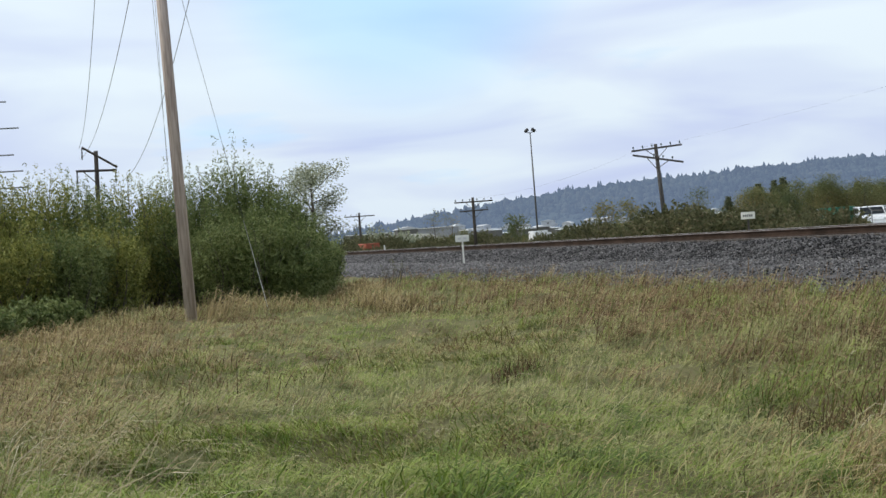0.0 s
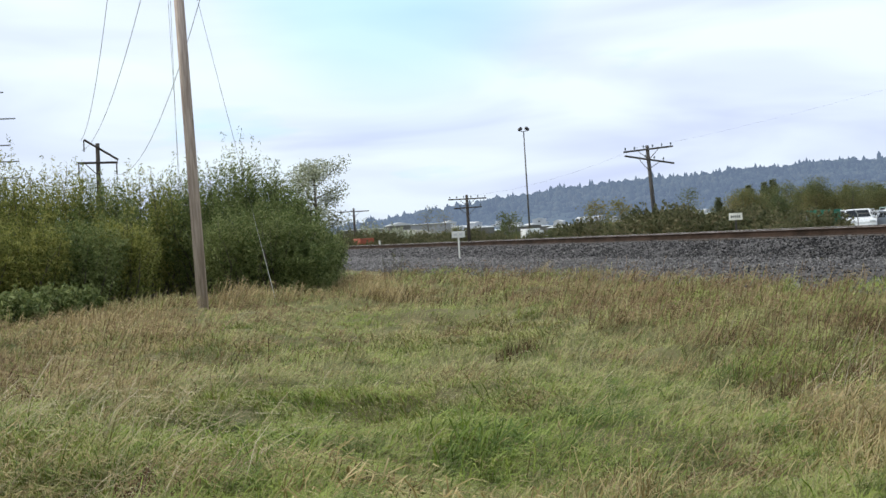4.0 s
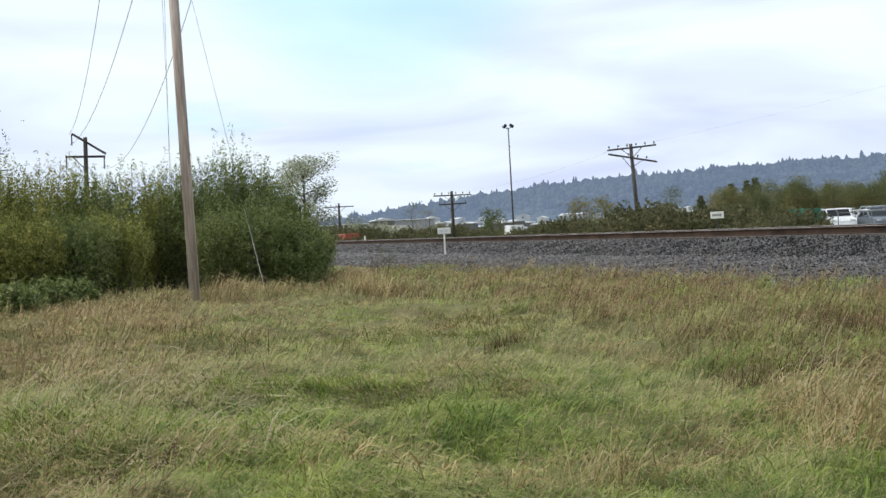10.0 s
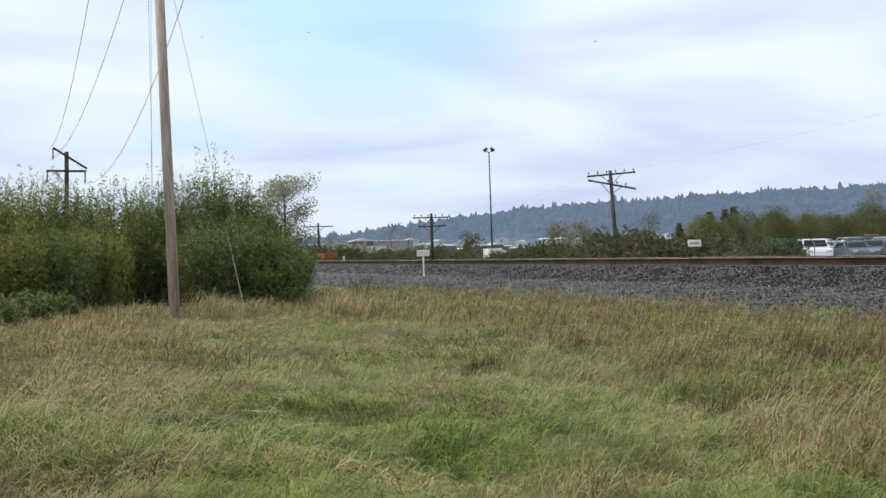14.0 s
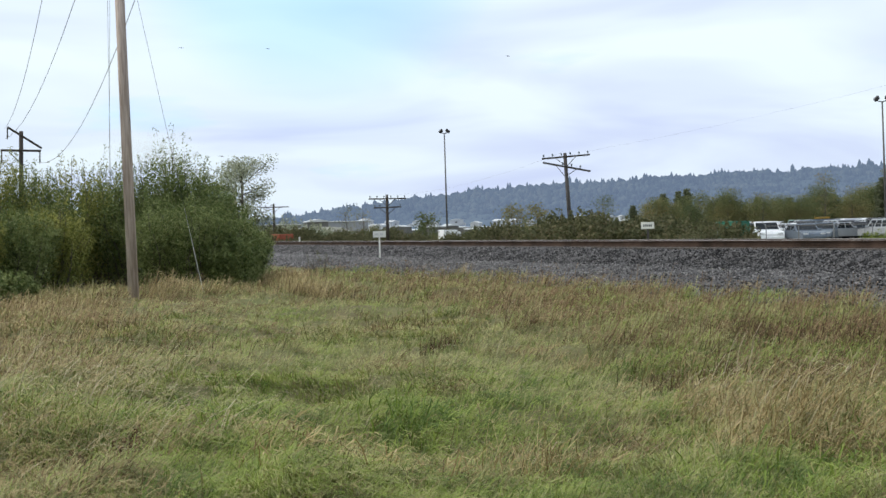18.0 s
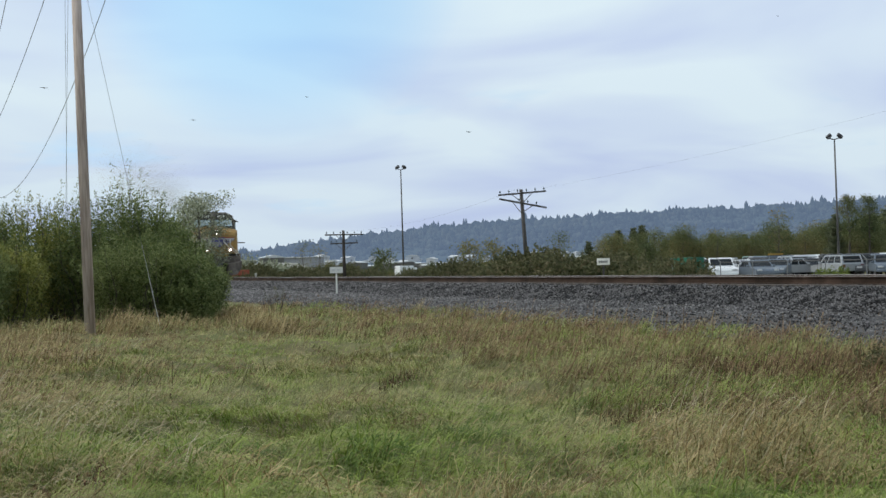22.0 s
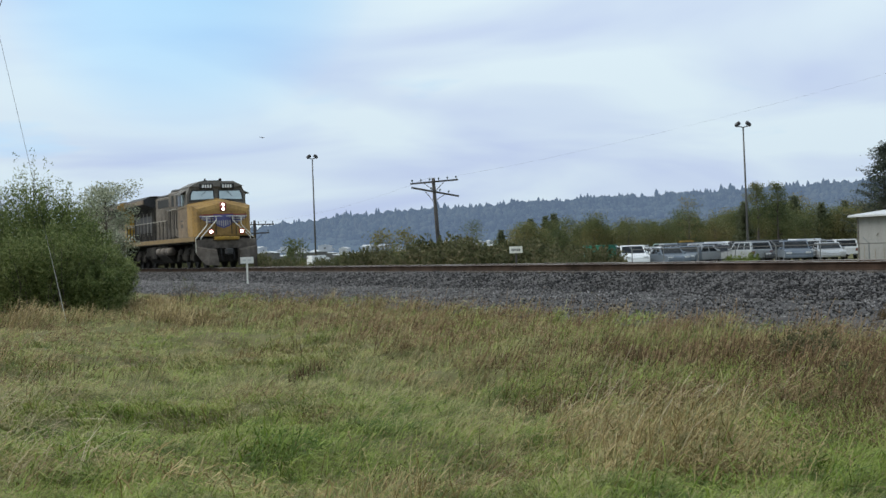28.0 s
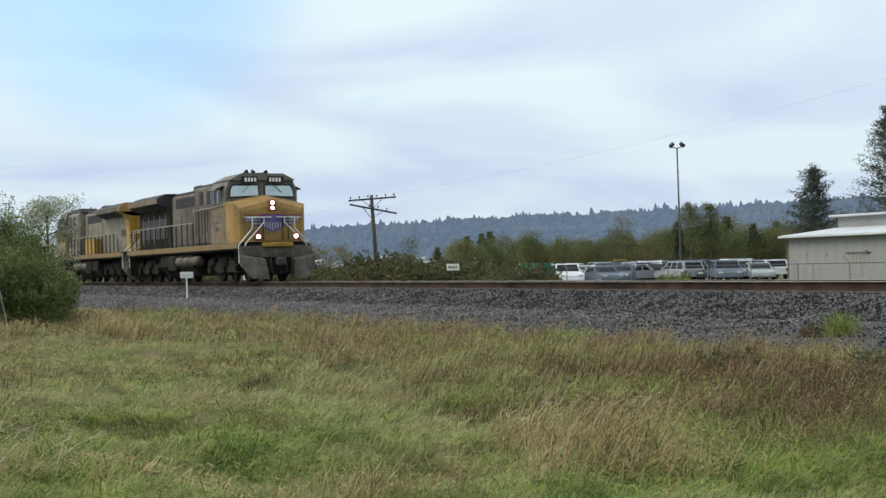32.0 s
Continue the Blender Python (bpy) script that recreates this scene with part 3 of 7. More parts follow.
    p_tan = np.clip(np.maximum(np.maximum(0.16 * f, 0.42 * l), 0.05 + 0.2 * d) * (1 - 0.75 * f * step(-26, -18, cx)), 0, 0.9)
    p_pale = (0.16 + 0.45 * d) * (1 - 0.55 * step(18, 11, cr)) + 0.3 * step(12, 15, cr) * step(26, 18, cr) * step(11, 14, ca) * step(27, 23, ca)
    lush = step(0.5, 0.68, field(cx, cy, 1.4, 37)) * step(16, 10.5, cr) + step(0.62, 0.8, field(cx, cy, 1.1, 38)) * step(26, 16, cr)
    # the big bent straw-coloured tussock, and a lush green hollow
    big = np.hypot((cx + 10.6) / 1.3, (cy - 5.95) / 0.7) < 1
    lush = np.maximum(lush, 0.9 * f * step(0.6, 0.74, field(cx, cy, 1.3, 53)))
    p_rust = p_rust * (1 - 0.85 * np.minimum(lush, 1))
    p_tan, p_rust = np.where(big, 0.75, p_tan * (1 - 0.7 * lush) * (1 - 0.6 * step(13, 10, cr) * step(10, 15, ca))), np.where(big, 0.05, p_rust)
    lush = np.maximum(lush, np.maximum((np.hypot((cx + 11.3) / 0.9, (cy - 1.9) / 0.45) < 1) * 1.0, (np.hypot((cx + 9.0) / 0.7, (cy - 6.2) / 0.9) < 1) * 0.9))
    kind = np.where(u < p_rust, 0, np.where(u < p_rust + p_tan, 1, np.where(rng.random(len(cx)) < 0.75 * lush, 4, np.where(u < p_rust + p_tan + (1 - p_rust - p_tan) * p_pale, 2, 3))))
    tall = np.clip(np.maximum(f, 0.85 * l) * (0.5 + 0.8 * field(cx, cy, 1.3, 39)), 0, 1) + 0.35 * big
    per = 26
    low, high = np.array([0.24, 0.24, 0.24, 0.2, 0.2])[kind], np.array([0.5, 0.48, 0.4, 0.36, 0.36])[kind]
    size = np.repeat((low + (high - low) * tall) * (0.5 + 0.9 * rng.random(len(cx))), per)
    px, py, pr, pk, pt = (np.repeat(q, per) for q in (cx, cy, cr, kind, tall))
    n = len(px)
    round_ = rng.random(n) * 6.28
    out = np.sqrt(rng.random(n)) * (0.05 + 0.3 * size + 0.002 * pr)
    wind = np.repeat(sway(cx, cy), per)
    vx, vy = np.cos(round_) + 1.25 * np.cos(wind), np.sin(round_) + 1.25 * np.sin(wind)
    px, py = px + np.cos(round_) * out, py + np.sin(round_) * out
    size = size * (0.45 + 0.7 * rng.random(n))
    lean = np.clip(rng.normal(0.87 - 0.1 * np.minimum(pt, 1), 0.12, n), 0.2, 0.985)
    way = np.arctan2(vy, vx)
    blown = (pk < 2) & (rng.random(n) < 0.6)
    way = np.where(blown, rng.normal(1.35, 0.5, n), way)
    # a few blades of every tuft are of another kind
    other = rng.random(n)
    pk = np.where(other < 0.07, 1, np.where(other < 0.17, 2, np.where(other < 0.27, 3, pk)))
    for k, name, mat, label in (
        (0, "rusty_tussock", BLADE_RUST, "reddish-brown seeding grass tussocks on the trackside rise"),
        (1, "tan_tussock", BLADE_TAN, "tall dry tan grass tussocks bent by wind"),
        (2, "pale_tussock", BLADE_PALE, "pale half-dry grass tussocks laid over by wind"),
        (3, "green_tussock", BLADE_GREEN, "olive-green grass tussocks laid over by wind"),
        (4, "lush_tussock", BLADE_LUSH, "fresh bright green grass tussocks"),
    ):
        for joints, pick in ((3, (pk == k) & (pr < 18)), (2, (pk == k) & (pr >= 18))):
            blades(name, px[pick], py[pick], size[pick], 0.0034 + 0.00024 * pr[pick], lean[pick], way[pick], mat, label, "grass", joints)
    # fuzzy brown seed heads over the rough strip and the far side of the field
    x, y, r, a = wedge(60000, 9.5, 58.0, -3.0, 44.0)
    weight = np.maximum(rise(x, y) * (1 - 0.85 * step(0.6, 0.74, field(x, y, 1.3, 53))) * np.clip(1.8 * field(x, y, 1.4, 40) - 0.45, 0.05, 0.8), 0.6 * step(16, 24, r) * step(14, 7, a) * dry(x, y)) * step(13.6, 12.6, y)
    keep = (rng.random(len(x)) < weight) & ~worn(x, y)
    x, y, r = x[keep], y[keep], r[keep]
    per = 7
    h = np.repeat(0.1 + (0.16 + 0.3 * rise(x, y)) * rng.random(len(x)) * (0.6 + 0.6 * field(x, y, 1.3, 39)), per)
    x, y, r = np.repeat(x, per), np.repeat(y, per), np.repeat(r, per)
    n = len(x)
    h = h * (0.75 + 0.3 * rng.random(n))
    c = np.stack([x + rng.normal(0, 0.03, n), y + rng.normal(0, 0.03, n), ground_height(x, y) + h], -1)
    v, q = leaves(c, 0.016 + 0.0007 * r, 0.3, 0.8)
    tagged(new("seed_heads", big_mesh("seed_heads", v, q, SEED)), "fuzzy reddish-brown grass seed heads over the trackside rise", "grass seed heads", kind="stuff")
    # single bleached stalks leaning over
    xs, ys = [], []
    for gx, gy, spread, n in ((-13.6, 0.6, 1.0, 60), (-14.8, 0.9, 1.4, 60), (-18.0, 1.0, 2.2, 110), (-24.0, 1.6, 3.0, 120), (-11.4, 6.2, 0.7, 45), (-12.6, 7.2, 0.6, 40), (-16.0, 8.8, 1.4, 60), (-22.0, 10.6, 4.0, 100), (-30.0, 11.0, 5.0, 120), (-16.0, 4.5, 3.0, 40), (-10.2, 4.0, 0.8, 20)):
        xs.append(rng.normal(gx, spread, n))
        ys.append(rng.normal(gy, spread * 0.5, n))
    x, y = np.concatenate(xs), np.concatenate(ys)
    keep = (y < 13.0) & (np.hypot(x, y) > 9)
    x, y = x[keep], y[keep]
    n = len(x)
    blades("straw_stalks", x, y, rng.uniform(0.25, 0.62, n) * np.interp(np.hypot(x, y), (9, 13), (0.5, 1.0)), np.full(n, 0.0052), np.clip(rng.normal(0.78, 0.14, n), 0.2, 0.95), rng.normal(1.5, 0.5, n), STRAW, "single bleached straw stalks leaning over the grass", "grass stalks", 3, 0.15)

    def tall_grass(name, spots, lo, hi, lean, way, turn, mat, label, width=0.0):
        xs = np.concatenate([rng.normal(gx, sx, k) for gx, gy, sx, sy, k in spots])
        ys = np.concatenate([rng.normal(gy, sy, k) for gx, gy, sx, sy, k in spots])
        keep = (ys < 13.0) & ~worn(xs, ys)
        xs, ys = xs[keep], ys[keep]
        k = len(xs)
        blades(name, xs, ys, rng.uniform(lo, hi, k), width + 0.0034 + 0.00022 * np.hypot(xs, ys), np.clip(rng.normal(lean, 0.2, k), 0.05, 0.97), rng.normal(way, turn, k), mat, label, "grass", 3, 0.5)

    tall_grass("golden_tussock", [(-11.0, 6.1, 0.5, 0.35, 330), (-10.5, 5.9, 0.55, 0.35, 380), (-10.0, 5.55, 0.4, 0.35, 280), (-10.8, 6.5, 0.4, 0.3, 200), (-9.5, 3.4, 0.22, 0.2, 160), (-12.0, 7.0, 0.5, 0.3, 200), (-9.4, 4.9, 0.25, 0.25, 120)], 0.2, 0.55, 0.78, 1.1, 1.1, BLADE_GOLD, "golden dead grass tussock bent over by wind")
    tall_grass("olive_tussock", [(-10.6, 6.0, 0.6, 0.4, 420), (-10.1, 5.5, 0.5, 0.4, 260), (-11.6, 6.7, 0.5, 0.35, 200)], 0.2, 0.5, 0.8, 1.2, 1.2, BLADE_PALE, "half-green grass blades standing among the golden tussock")
    tall_grass("golden_stalks", [(-10.7, 5.8, 0.5, 0.35, 20), (-10.2, 5.5, 0.35, 0.25, 14), (-12.6, 6.45, 0.35, 0.12, 9), (-12.3, 6.95, 0.35, 0.15, 9), (-13.2, 7.3, 0.6, 0.3, 12), (-12.35, 5.5, 0.1, 0.08, 2)], 0.35, 0.75, 0.66, 1.35, 0.4, STRAW, "long straw-coloured stalks standing out of the golden tussock")
    tall_grass("rise_plumes", [(-13.5, 9.4, 1.2, 0.8, 420), (-16.5, 10.2, 1.5, 0.7, 420), (-20.0, 10.6, 2.0, 0.8, 400), (-25.0, 10.8, 3.0, 0.9, 360), (-33.0, 10.6, 4.0, 0.9, 360)], 0.3, 0.66, 0.58, 1.35, 0.5, BLADE_RUST, "tall brown seeding grass on the trackside rise")
    tall_grass("dead_tussock", [(-9.75, 2.15, 0.3, 0.3, 190), (-9.4, 2.55, 0.25, 0.2, 110), (-9.35, 1.75, 0.2, 0.2, 60)], 0.18, 0.4, 0.84, 1.2, 1.5, BLADE_GOLD, "dead reddish-tan broad-bladed tussock", 0.006)
    tall_grass("bright_tussock", [(-11.7, 3.2, 0.22, 0.2, 200), (-11.3, 3.0, 0.25, 0.2, 120), (-11.2, 1.65, 0.45, 0.3, 260), (-9.3, 6.3, 0.6, 0.6, 500), (-8.3, 4.7, 0.4, 0.3, 200)], 0.16, 0.36, 0.84, 1.2, 1.4, BLADE_LUSH, "bright green broad-bladed grass tussock", 0.006)
    tall_grass("verge_stalks", [(-16.0, 12.4, 2.0, 0.5, 90), (-21.0, 12.6, 3.0, 0.5, 90), (-28.0, 12.6, 4.0, 0.5, 90), (-38.0, 12.4, 5.0, 0.5, 90)], 0.35, 0.75, 0.35, 1.35, 0.7, SEED, "thin seeding stalks along the edge of the gravel")
    tall_grass("pole_grass", [(-41.2, 4.7, 0.35, 0.3, 130), (-40.6, 4.3, 0.3, 0.3, 90)], 0.5, 1.0, 0.6, 1.4, 0.5, BLADE_TAN, "pale grass tuft bent over at the foot of the pole", 0.002)
    tall_grass("thicket_grass", [(-41.0, 0.6, 1.4, 1.0, 900), (-43.0, 4.2, 0.9, 1.4, 900), (-44.0, 6.5, 1.0, 0.9, 600), (-36.0, 1.2, 2.5, 1.2, 800), (-31.0, 0.8, 2.5, 1.3, 500)], 0.25, 0.66, 0.7, 1.2, 1.0, BLADE_TAN, "tall wispy tan grass before the thicket", 0.002)
    tall_grass("thicket_edge_grass", [(-41.0, 2.0, 1.6, 1.8, 900), (-43.0, 5.2, 1.3, 1.4, 800), (-43.0, 2.4, 1.4, 1.6, 700)], 0.22, 0.6, 0.72, 1.2, 1.2, BLADE_PALE, "tall pale green grass before the thicket", 0.002)
    tall_grass("bank_grass", [(-46.5, 8.8, 1.2, 0.4, 900), (-48.5, 9.4, 1.4, 0.5, 700), (-40.0, 8.2, 1.2, 0.5, 500), (-37.5, 7.9, 1.0, 0.4, 300)], 0.25, 0.66, 0.6, 1.2, 1.2, BLADE_TAN, "hump of tall pale grass at the foot of the bank", 0.002)
    # long bleached stalks fallen over one another
    n = 260
    x, y = -10.0 - 5.5 * rng.random(n) ** 1.4, rng.uniform(-0.8, 1.5, n)
    blades("fallen_straw", x, y, rng.uniform(0.35, 0.9, n), rng.uniform(0.0035, 0.006, n), np.clip(rng.normal(0.82, 0.1, n), 0.3, 0.96), rng.normal(1.4, 0.35, n), STRAW, "long bleached straw stalks leaning across the grass", "grass stalks", 3, 0.1)
    # dead brown clumps
    xs, ys = [], []
    for gx, gy, spread, n in ((-18.75, 5.42, 0.16, 190), (-18.95, 5.75, 0.2, 170), (-15.6, 7.4, 0.4, 300), (-13.5, 6.4, 0.35, 420), (-13.3, 6.9, 0.3, 240), (-9.8, 2.1, 0.35, 260), (-9.5, 2.6, 0.25, 160), (-17.4, 8.8, 0.7, 260), (-38.0, 8.2, 0.9, 420), (-10.8, 7.9, 0.4, 220), (-33.0, 9.5, 1.2, 260), (-27.0, 10.2, 1.5, 260), (-25.0, 6.8, 0.8, 160), (-13.5, 9.4, 0.6, 400), (-20.0, 10.5, 1.0, 300), (-12.2, 9.4, 0.8, 2600), (-13.6, 10.6, 0.9, 2600), (-11.2, 8.7, 0.5, 1300), (-15.2, 11.2, 0.9, 1800), (-15.5, 9.6, 0.9, 1500), (-17.5, 10.2, 1.0, 1200), (-24.0, 2.0, 2.0, 400), (-20.0, 1.6, 1.6, 260), (-13.0, 12.0, 0.6, 600), (-11.8, 10.6, 0.7, 2200), (-12.8, 11.4, 0.6, 1500), (-14.2, 9.9, 0.5, 900), (-10.5, 3.7, 0.3, 120)):
        xs.append(rng.normal(gx, spread, n))
        ys.append(rng.normal(gy, spread * 0.6, n))
    x, y = np.concatenate(xs), np.concatenate(ys)
    n = len(x)
    far = np.hypot(x, y)
    blades("brown_weeds", x, y, rng.uniform(0.12, 0.46, n) * np.interp(far, (9, 12, 15), (0.5, 0.85, 1.2)) * np.where(np.hypot(x + 18.85, y - 5.55) < 0.9, 0.5, 1.0), 0.004 + 0.0002 * far, np.clip(rng.normal(0.74, 0.18, n), 0, 0.95), rng.normal(1.35, 1.0, n), BROWN_WEED, "dark dead weed clumps in the grass", "weeds")


make_grass()


# ---- shrubs and trees ----
def shoots(n, radius, height, dome=0.5, wander=0.12):
    """Curved shoots of a shrub, as base, middle and tip."""
    a, rho = rng.random(n) * 6.28, np.sqrt(rng.random(n))
    tip = np.stack([np.cos(a) * rho * radius, np.sin(a) * rho * radius, height * (1 - dome * rho ** 2.2) * (0.72 + 0.3 * rng.random(n))], -1)
    root = tip * np.array([0.35, 0.35, 0]) + rng.normal(0, 0.12 * radius, (n, 3)) * np.array([1, 1, 0])
    mid = root * 0.55 + tip * 0.45 + np.stack([rng.normal(0, wander, n), rng.normal(0, wander, n), 0.08 * tip[:, 2]], -1)
    return root, mid, tip


def on_shoot(root, mid, tip, s):
    s = s[:, None]
    return root * (1 - s) ** 2 + 2 * mid * s * (1 - s) + tip * s ** 2


def shrub(name, m, radius, height, count, per, leaf, ratio, material, label, group, dome=0.5, low=0.1, puff=0.16, category="shrub"):
    thing = base(name, m, label, category, group)
    root, mid, tip = shoots(count, radius, height, dome)
    g = Geo()
    for i in range(0, count, max(1, count // 40)):
        thick = min(1.0, height / 3)
        g.rod(root[i] - np.array([0, 0, 0.15]), mid[i], 0.03 * thick, 0.018 * thick, 5, False)
        g.rod(mid[i], tip[i], 0.018 * thick, 0.005 * thick, 4, False)
    tagged(part("branchwork", g, BARK, thing), kind="stuff")
    whips = rng.random(count) < 0.14
    tip[whips, 2] *= 1.16
    k = np.repeat(np.arange(count), per)
    s = low + (1 - low) * rng.random(len(k)) ** 0.62
    c = on_shoot(root[k], mid[k], tip[k], s) + rng.normal(0, 1, (len(k), 3)) * (puff * (1.06 - s) * (0.5 + 0.5 * height / 3.5) + 0.02)[:, None]
    c[:, 2] = np.maximum(c[:, 2], 0.05)
    v, f = leaves(c, np.full(len(c), leaf), ratio, 0.7)
    part("foliage", big_mesh("foliage", v, f, material), material, thing)
    return thing


def tree(name, m, height, spread, trunk, leaf_count, leaf, material, label, group="", bare=0.25, loose=0.5, category="tree"):
    """A trunk with limbs, and leaves in clumps round the limbs' ends."""
    thing = base(name, m, label, category, group)
    g = Geo()
    p = Vector((0, 0, -0.2))
    pts = [p]
    for i in range(1, 6):
        p = Vector((random.gauss(0, 0.02) * height * i / 5, random.gauss(0, 0.02) * height * i / 5, height * 0.92 * i / 5))
        pts.append(p)
    for i in range(5):
        g.rod(pts[i], pts[i + 1], trunk * (1 - i / 5.6), trunk * (1 - (i + 1) / 5.6), 7, False)
    ends = []
    for i in range(26):
        s = bare + (0.97 - bare) * (i + 0.5) / 26
        k = min(4, int(s * 5 / 0.92 * 0.92))
        at = pts[k].lerp(pts[k + 1], s * 5 - k if s * 5 - k <= 1 else 1)
        a = i * 2.4 + random.uniform(-0.5, 0.5)
        reach = spread * (math.sin(math.pi * (0.18 + 0.78 * (s - bare) / (1 - bare))) ** 0.7) * random.uniform(0.6, 1.1)
        tip = at + Vector((math.cos(a) * reach, math.sin(a) * reach, reach * random.uniform(0.3, 0.9)))
        g.rod(at, tip, trunk * 0.3 * (1 - s * 0.6), trunk * 0.06, 3, False)
        for q in (0.55, 0.8, 1.0):
            ends.append(at.lerp(tip, q))
    part("trunk", g, BARK, thing)
    e = np.array([tuple(v) for v in ends])
    k = rng.integers(0, len(e), leaf_count)
    c = e[k] + np.clip(rng.normal(0, 1, (leaf_count, 3)), -1.6, 1.6) * loose * spread * 0.3 * np.array([1, 1, 0.8])
    v, f = leaves(c, np.full(leaf_count, leaf), 0.42, 0.5)
    part("crown", big_mesh("crown", v, f, material), material, thing)
    return thing


def conifer(name, m, height, spread, material, label, group="", leaf=0.24, tiers=22, tufts=4):
    thing = base(name, m, label, "conifer", group)
    g = Geo().rod((0, 0, -0.2), (0, 0, height * 0.97), height * 0.017, 0.02, 7, False)
    cs, ds = [], []
    for i in range(tiers):
        s = 0.1 + 0.88 * i / tiers
        reach = spread * (1 - s) ** 0.8 * random.uniform(0.75, 1.1) + 0.15
        for j in range(8):
            a = j * 0.785 + i * 0.4 + random.uniform(-0.35, 0.35)
            r = reach * random.uniform(0.45, 1.15)
            tip = Vector((math.cos(a) * r, math.sin(a) * r, (s + random.uniform(-0.03, 0.05)) * height + 0.28 * r))
            root = Vector((0, 0, s * height))
            g.rod(root, tip, 0.03, 0.008, 3, False)
            for q in np.linspace(0.25, 1.0, 9):
                for _ in range(tufts):
                    cs.append(tuple(root.lerp(tip, q) + Vector((random.gauss(0, 0.16), random.gauss(0, 0.16), random.gauss(-0.05, 0.12))) * (0.45 + spread * 0.1)))
    part("trunk", g, BARK, thing)
    c = np.array(cs)
    v, f = leaves(c, np.full(len(c), leaf), 0.42, -0.3)
    part("needles", big_mesh("needles", v, f, material), material, thing)
    return thing


def make_thicket():
    """Willow thicket beyond the wooden pole."""
    group = "willow thicket"
    rows = [
        (-3.0, 46, 1.8, 4.3, WILLOW_YELLOW, "yellowing"), (-1.9, 48, 1.9, 4.5, WILLOW_YELLOW, "yellowing"), (-2.2, 44, 1.4, 2.8, WILLOW_YELLOW, "yellowing"), (-0.6, 48, 1.8, 4.45, WILLOW_YELLOW, "yellowing"), (-0.4, 44.5, 1.3, 2.7, WILLOW_YELLOW, "yellowing"), (0.7, 49, 1.8, 4.3, WILLOW_YELLOW, "yellowing"), (1.3, 45, 1.3, 2.6, WILLOW, "deep green"),
        (1.9, 49.5, 1.7, 4.1, WILLOW, "deep green"), (3.3, 51, 1.8, 4.4, WILLOW_YELLOW, "yellowing"), (2.4, 46, 1.3, 2.7, WILLOW_YELLOW, "yellowing"), (4.6, 53.5, 1.6, 4.2, WILLOW, "deep green"),
        (5.7, 50.5, 1.7, 4.3, WILLOW, "deep green"), (6.9, 51, 1.9, 4.6, WILLOW, "deep green"), (6.9, 48, 1.35, 2.7, WILLOW, "deep green"), (7.7, 50.5, 1.5, 4.3, WILLOW, "deep green"), (7.9, 47.5, 1.3, 2.8, WILLOW, "deep green"), (8.6, 49.5, 1.2, 3.3, WILLOW, "deep green"), (9.3, 48.5, 1.0, 2.1, WILLOW, "deep green"), (9.0, 47, 0.9, 1.6, WILLOW, "deep green"),
    ]
    for a, r, radius, height, mat, tint in rows:
        x, y = bearing(a, r)
        shrub("willow_shrub", pose(x, y, 0, 0, 0, random.uniform(0, 360)), radius * 1.1, height, 300, 92, 0.108, 0.25, mat, f"dense {tint} willow shrub with upright leafy shoots", group, 0.5 if height > 3 else 0.28, 0.06, 0.24 if height > 3 else 0.3)
    # low broad-leaved weeds before the thicket
    for a, r in ((0.2, 39), (-0.8, 37), (1.1, 41)):
        x, y = bearing(a, r)
        shrub("leafy_weed", pose(x, y, 0), 0.8, 0.95, 90, 50, 0.12, 0.4, WILLOW, "low leafy green weed before the thicket", "weeds before the thicket", 0.5, 0.05, 0.12, "weed")
    # seeding dock stalks near the watcher, and green weeds on the gravel bench
    for x, y, h in ((-9.95, 0.72, 0.36), (-10.2, 0.9, 0.42), (-10.1, 0.42, 0.3)):
        shrub("dock_weed", pose(x, y, 0), 0.08, h, 3, 70, 0.02, 0.6, BLADE_RUST, "dead brown seeding dock stalks in the grass", "dock stalks", 0.3, 0.3, 0.03, "weed")
    for x, y, h in ((-13.2, 11.3, 0.55), (-12.2, 10.3, 0.5), (-14.4, 12.1, 0.5), (-12.8, 9.4, 0.45), (-15.8, 10.9, 0.45)):
        shrub("rough_weed", pose(x, y, float(ground_height(x, y)) - 0.03), 0.5, h, 50, 36, 0.06, 0.3, BRAMBLE, "low dark brown-green weed on the trackside rise", "rough weeds on the rise", 0.4, 0.05, 0.1, "weed")
    # green tuft with a dead stump of weeds beside it, on the gravel bench
    n = 420
    blades("bench_weed", rng.normal(-18.1, 0.12, n), rng.normal(14.4, 0.1, n), rng.uniform(0.16, 0.5, n), np.full(n, 0.008), np.clip(rng.normal(0.55, 0.22, n), 0.05, 0.92), rng.random(n) * 6.28, BLADE_GREEN, "green grass tuft growing on the gravel bench", "weed", 3, 0.5, "")
    shrub("dead_bench_weed", pose(-18.5, 14.2, float(ground_height(-18.5, 14.2)) - 0.03), 0.16, 0.3, 26, 40, 0.04, 0.25, BROWN_WEED, "dead brown weed beside the green tuft", "", 0.5, 0.1, 0.06, "weed")
    x, y = bearing(9.5, 56)
    tree("silver_tree", pose(x, y, 0), 4.6, 1.15, 0.11, 9500, 0.085, PALE_LEAF, "slender pale silvery-leaved tree behind the willow thicket", bare=0.3, loose=0.6)
    x, y = bearing(12.1, 47)
    shrub("bare_sapling", pose(x, y, 0.25), 0.5, 0.95, 12, 14, 0.05, 0.4, BRAMBLE, "thin half-bare sapling at the foot of the bank", "", 0.3, 0.3, 0.08)


make_thicket()


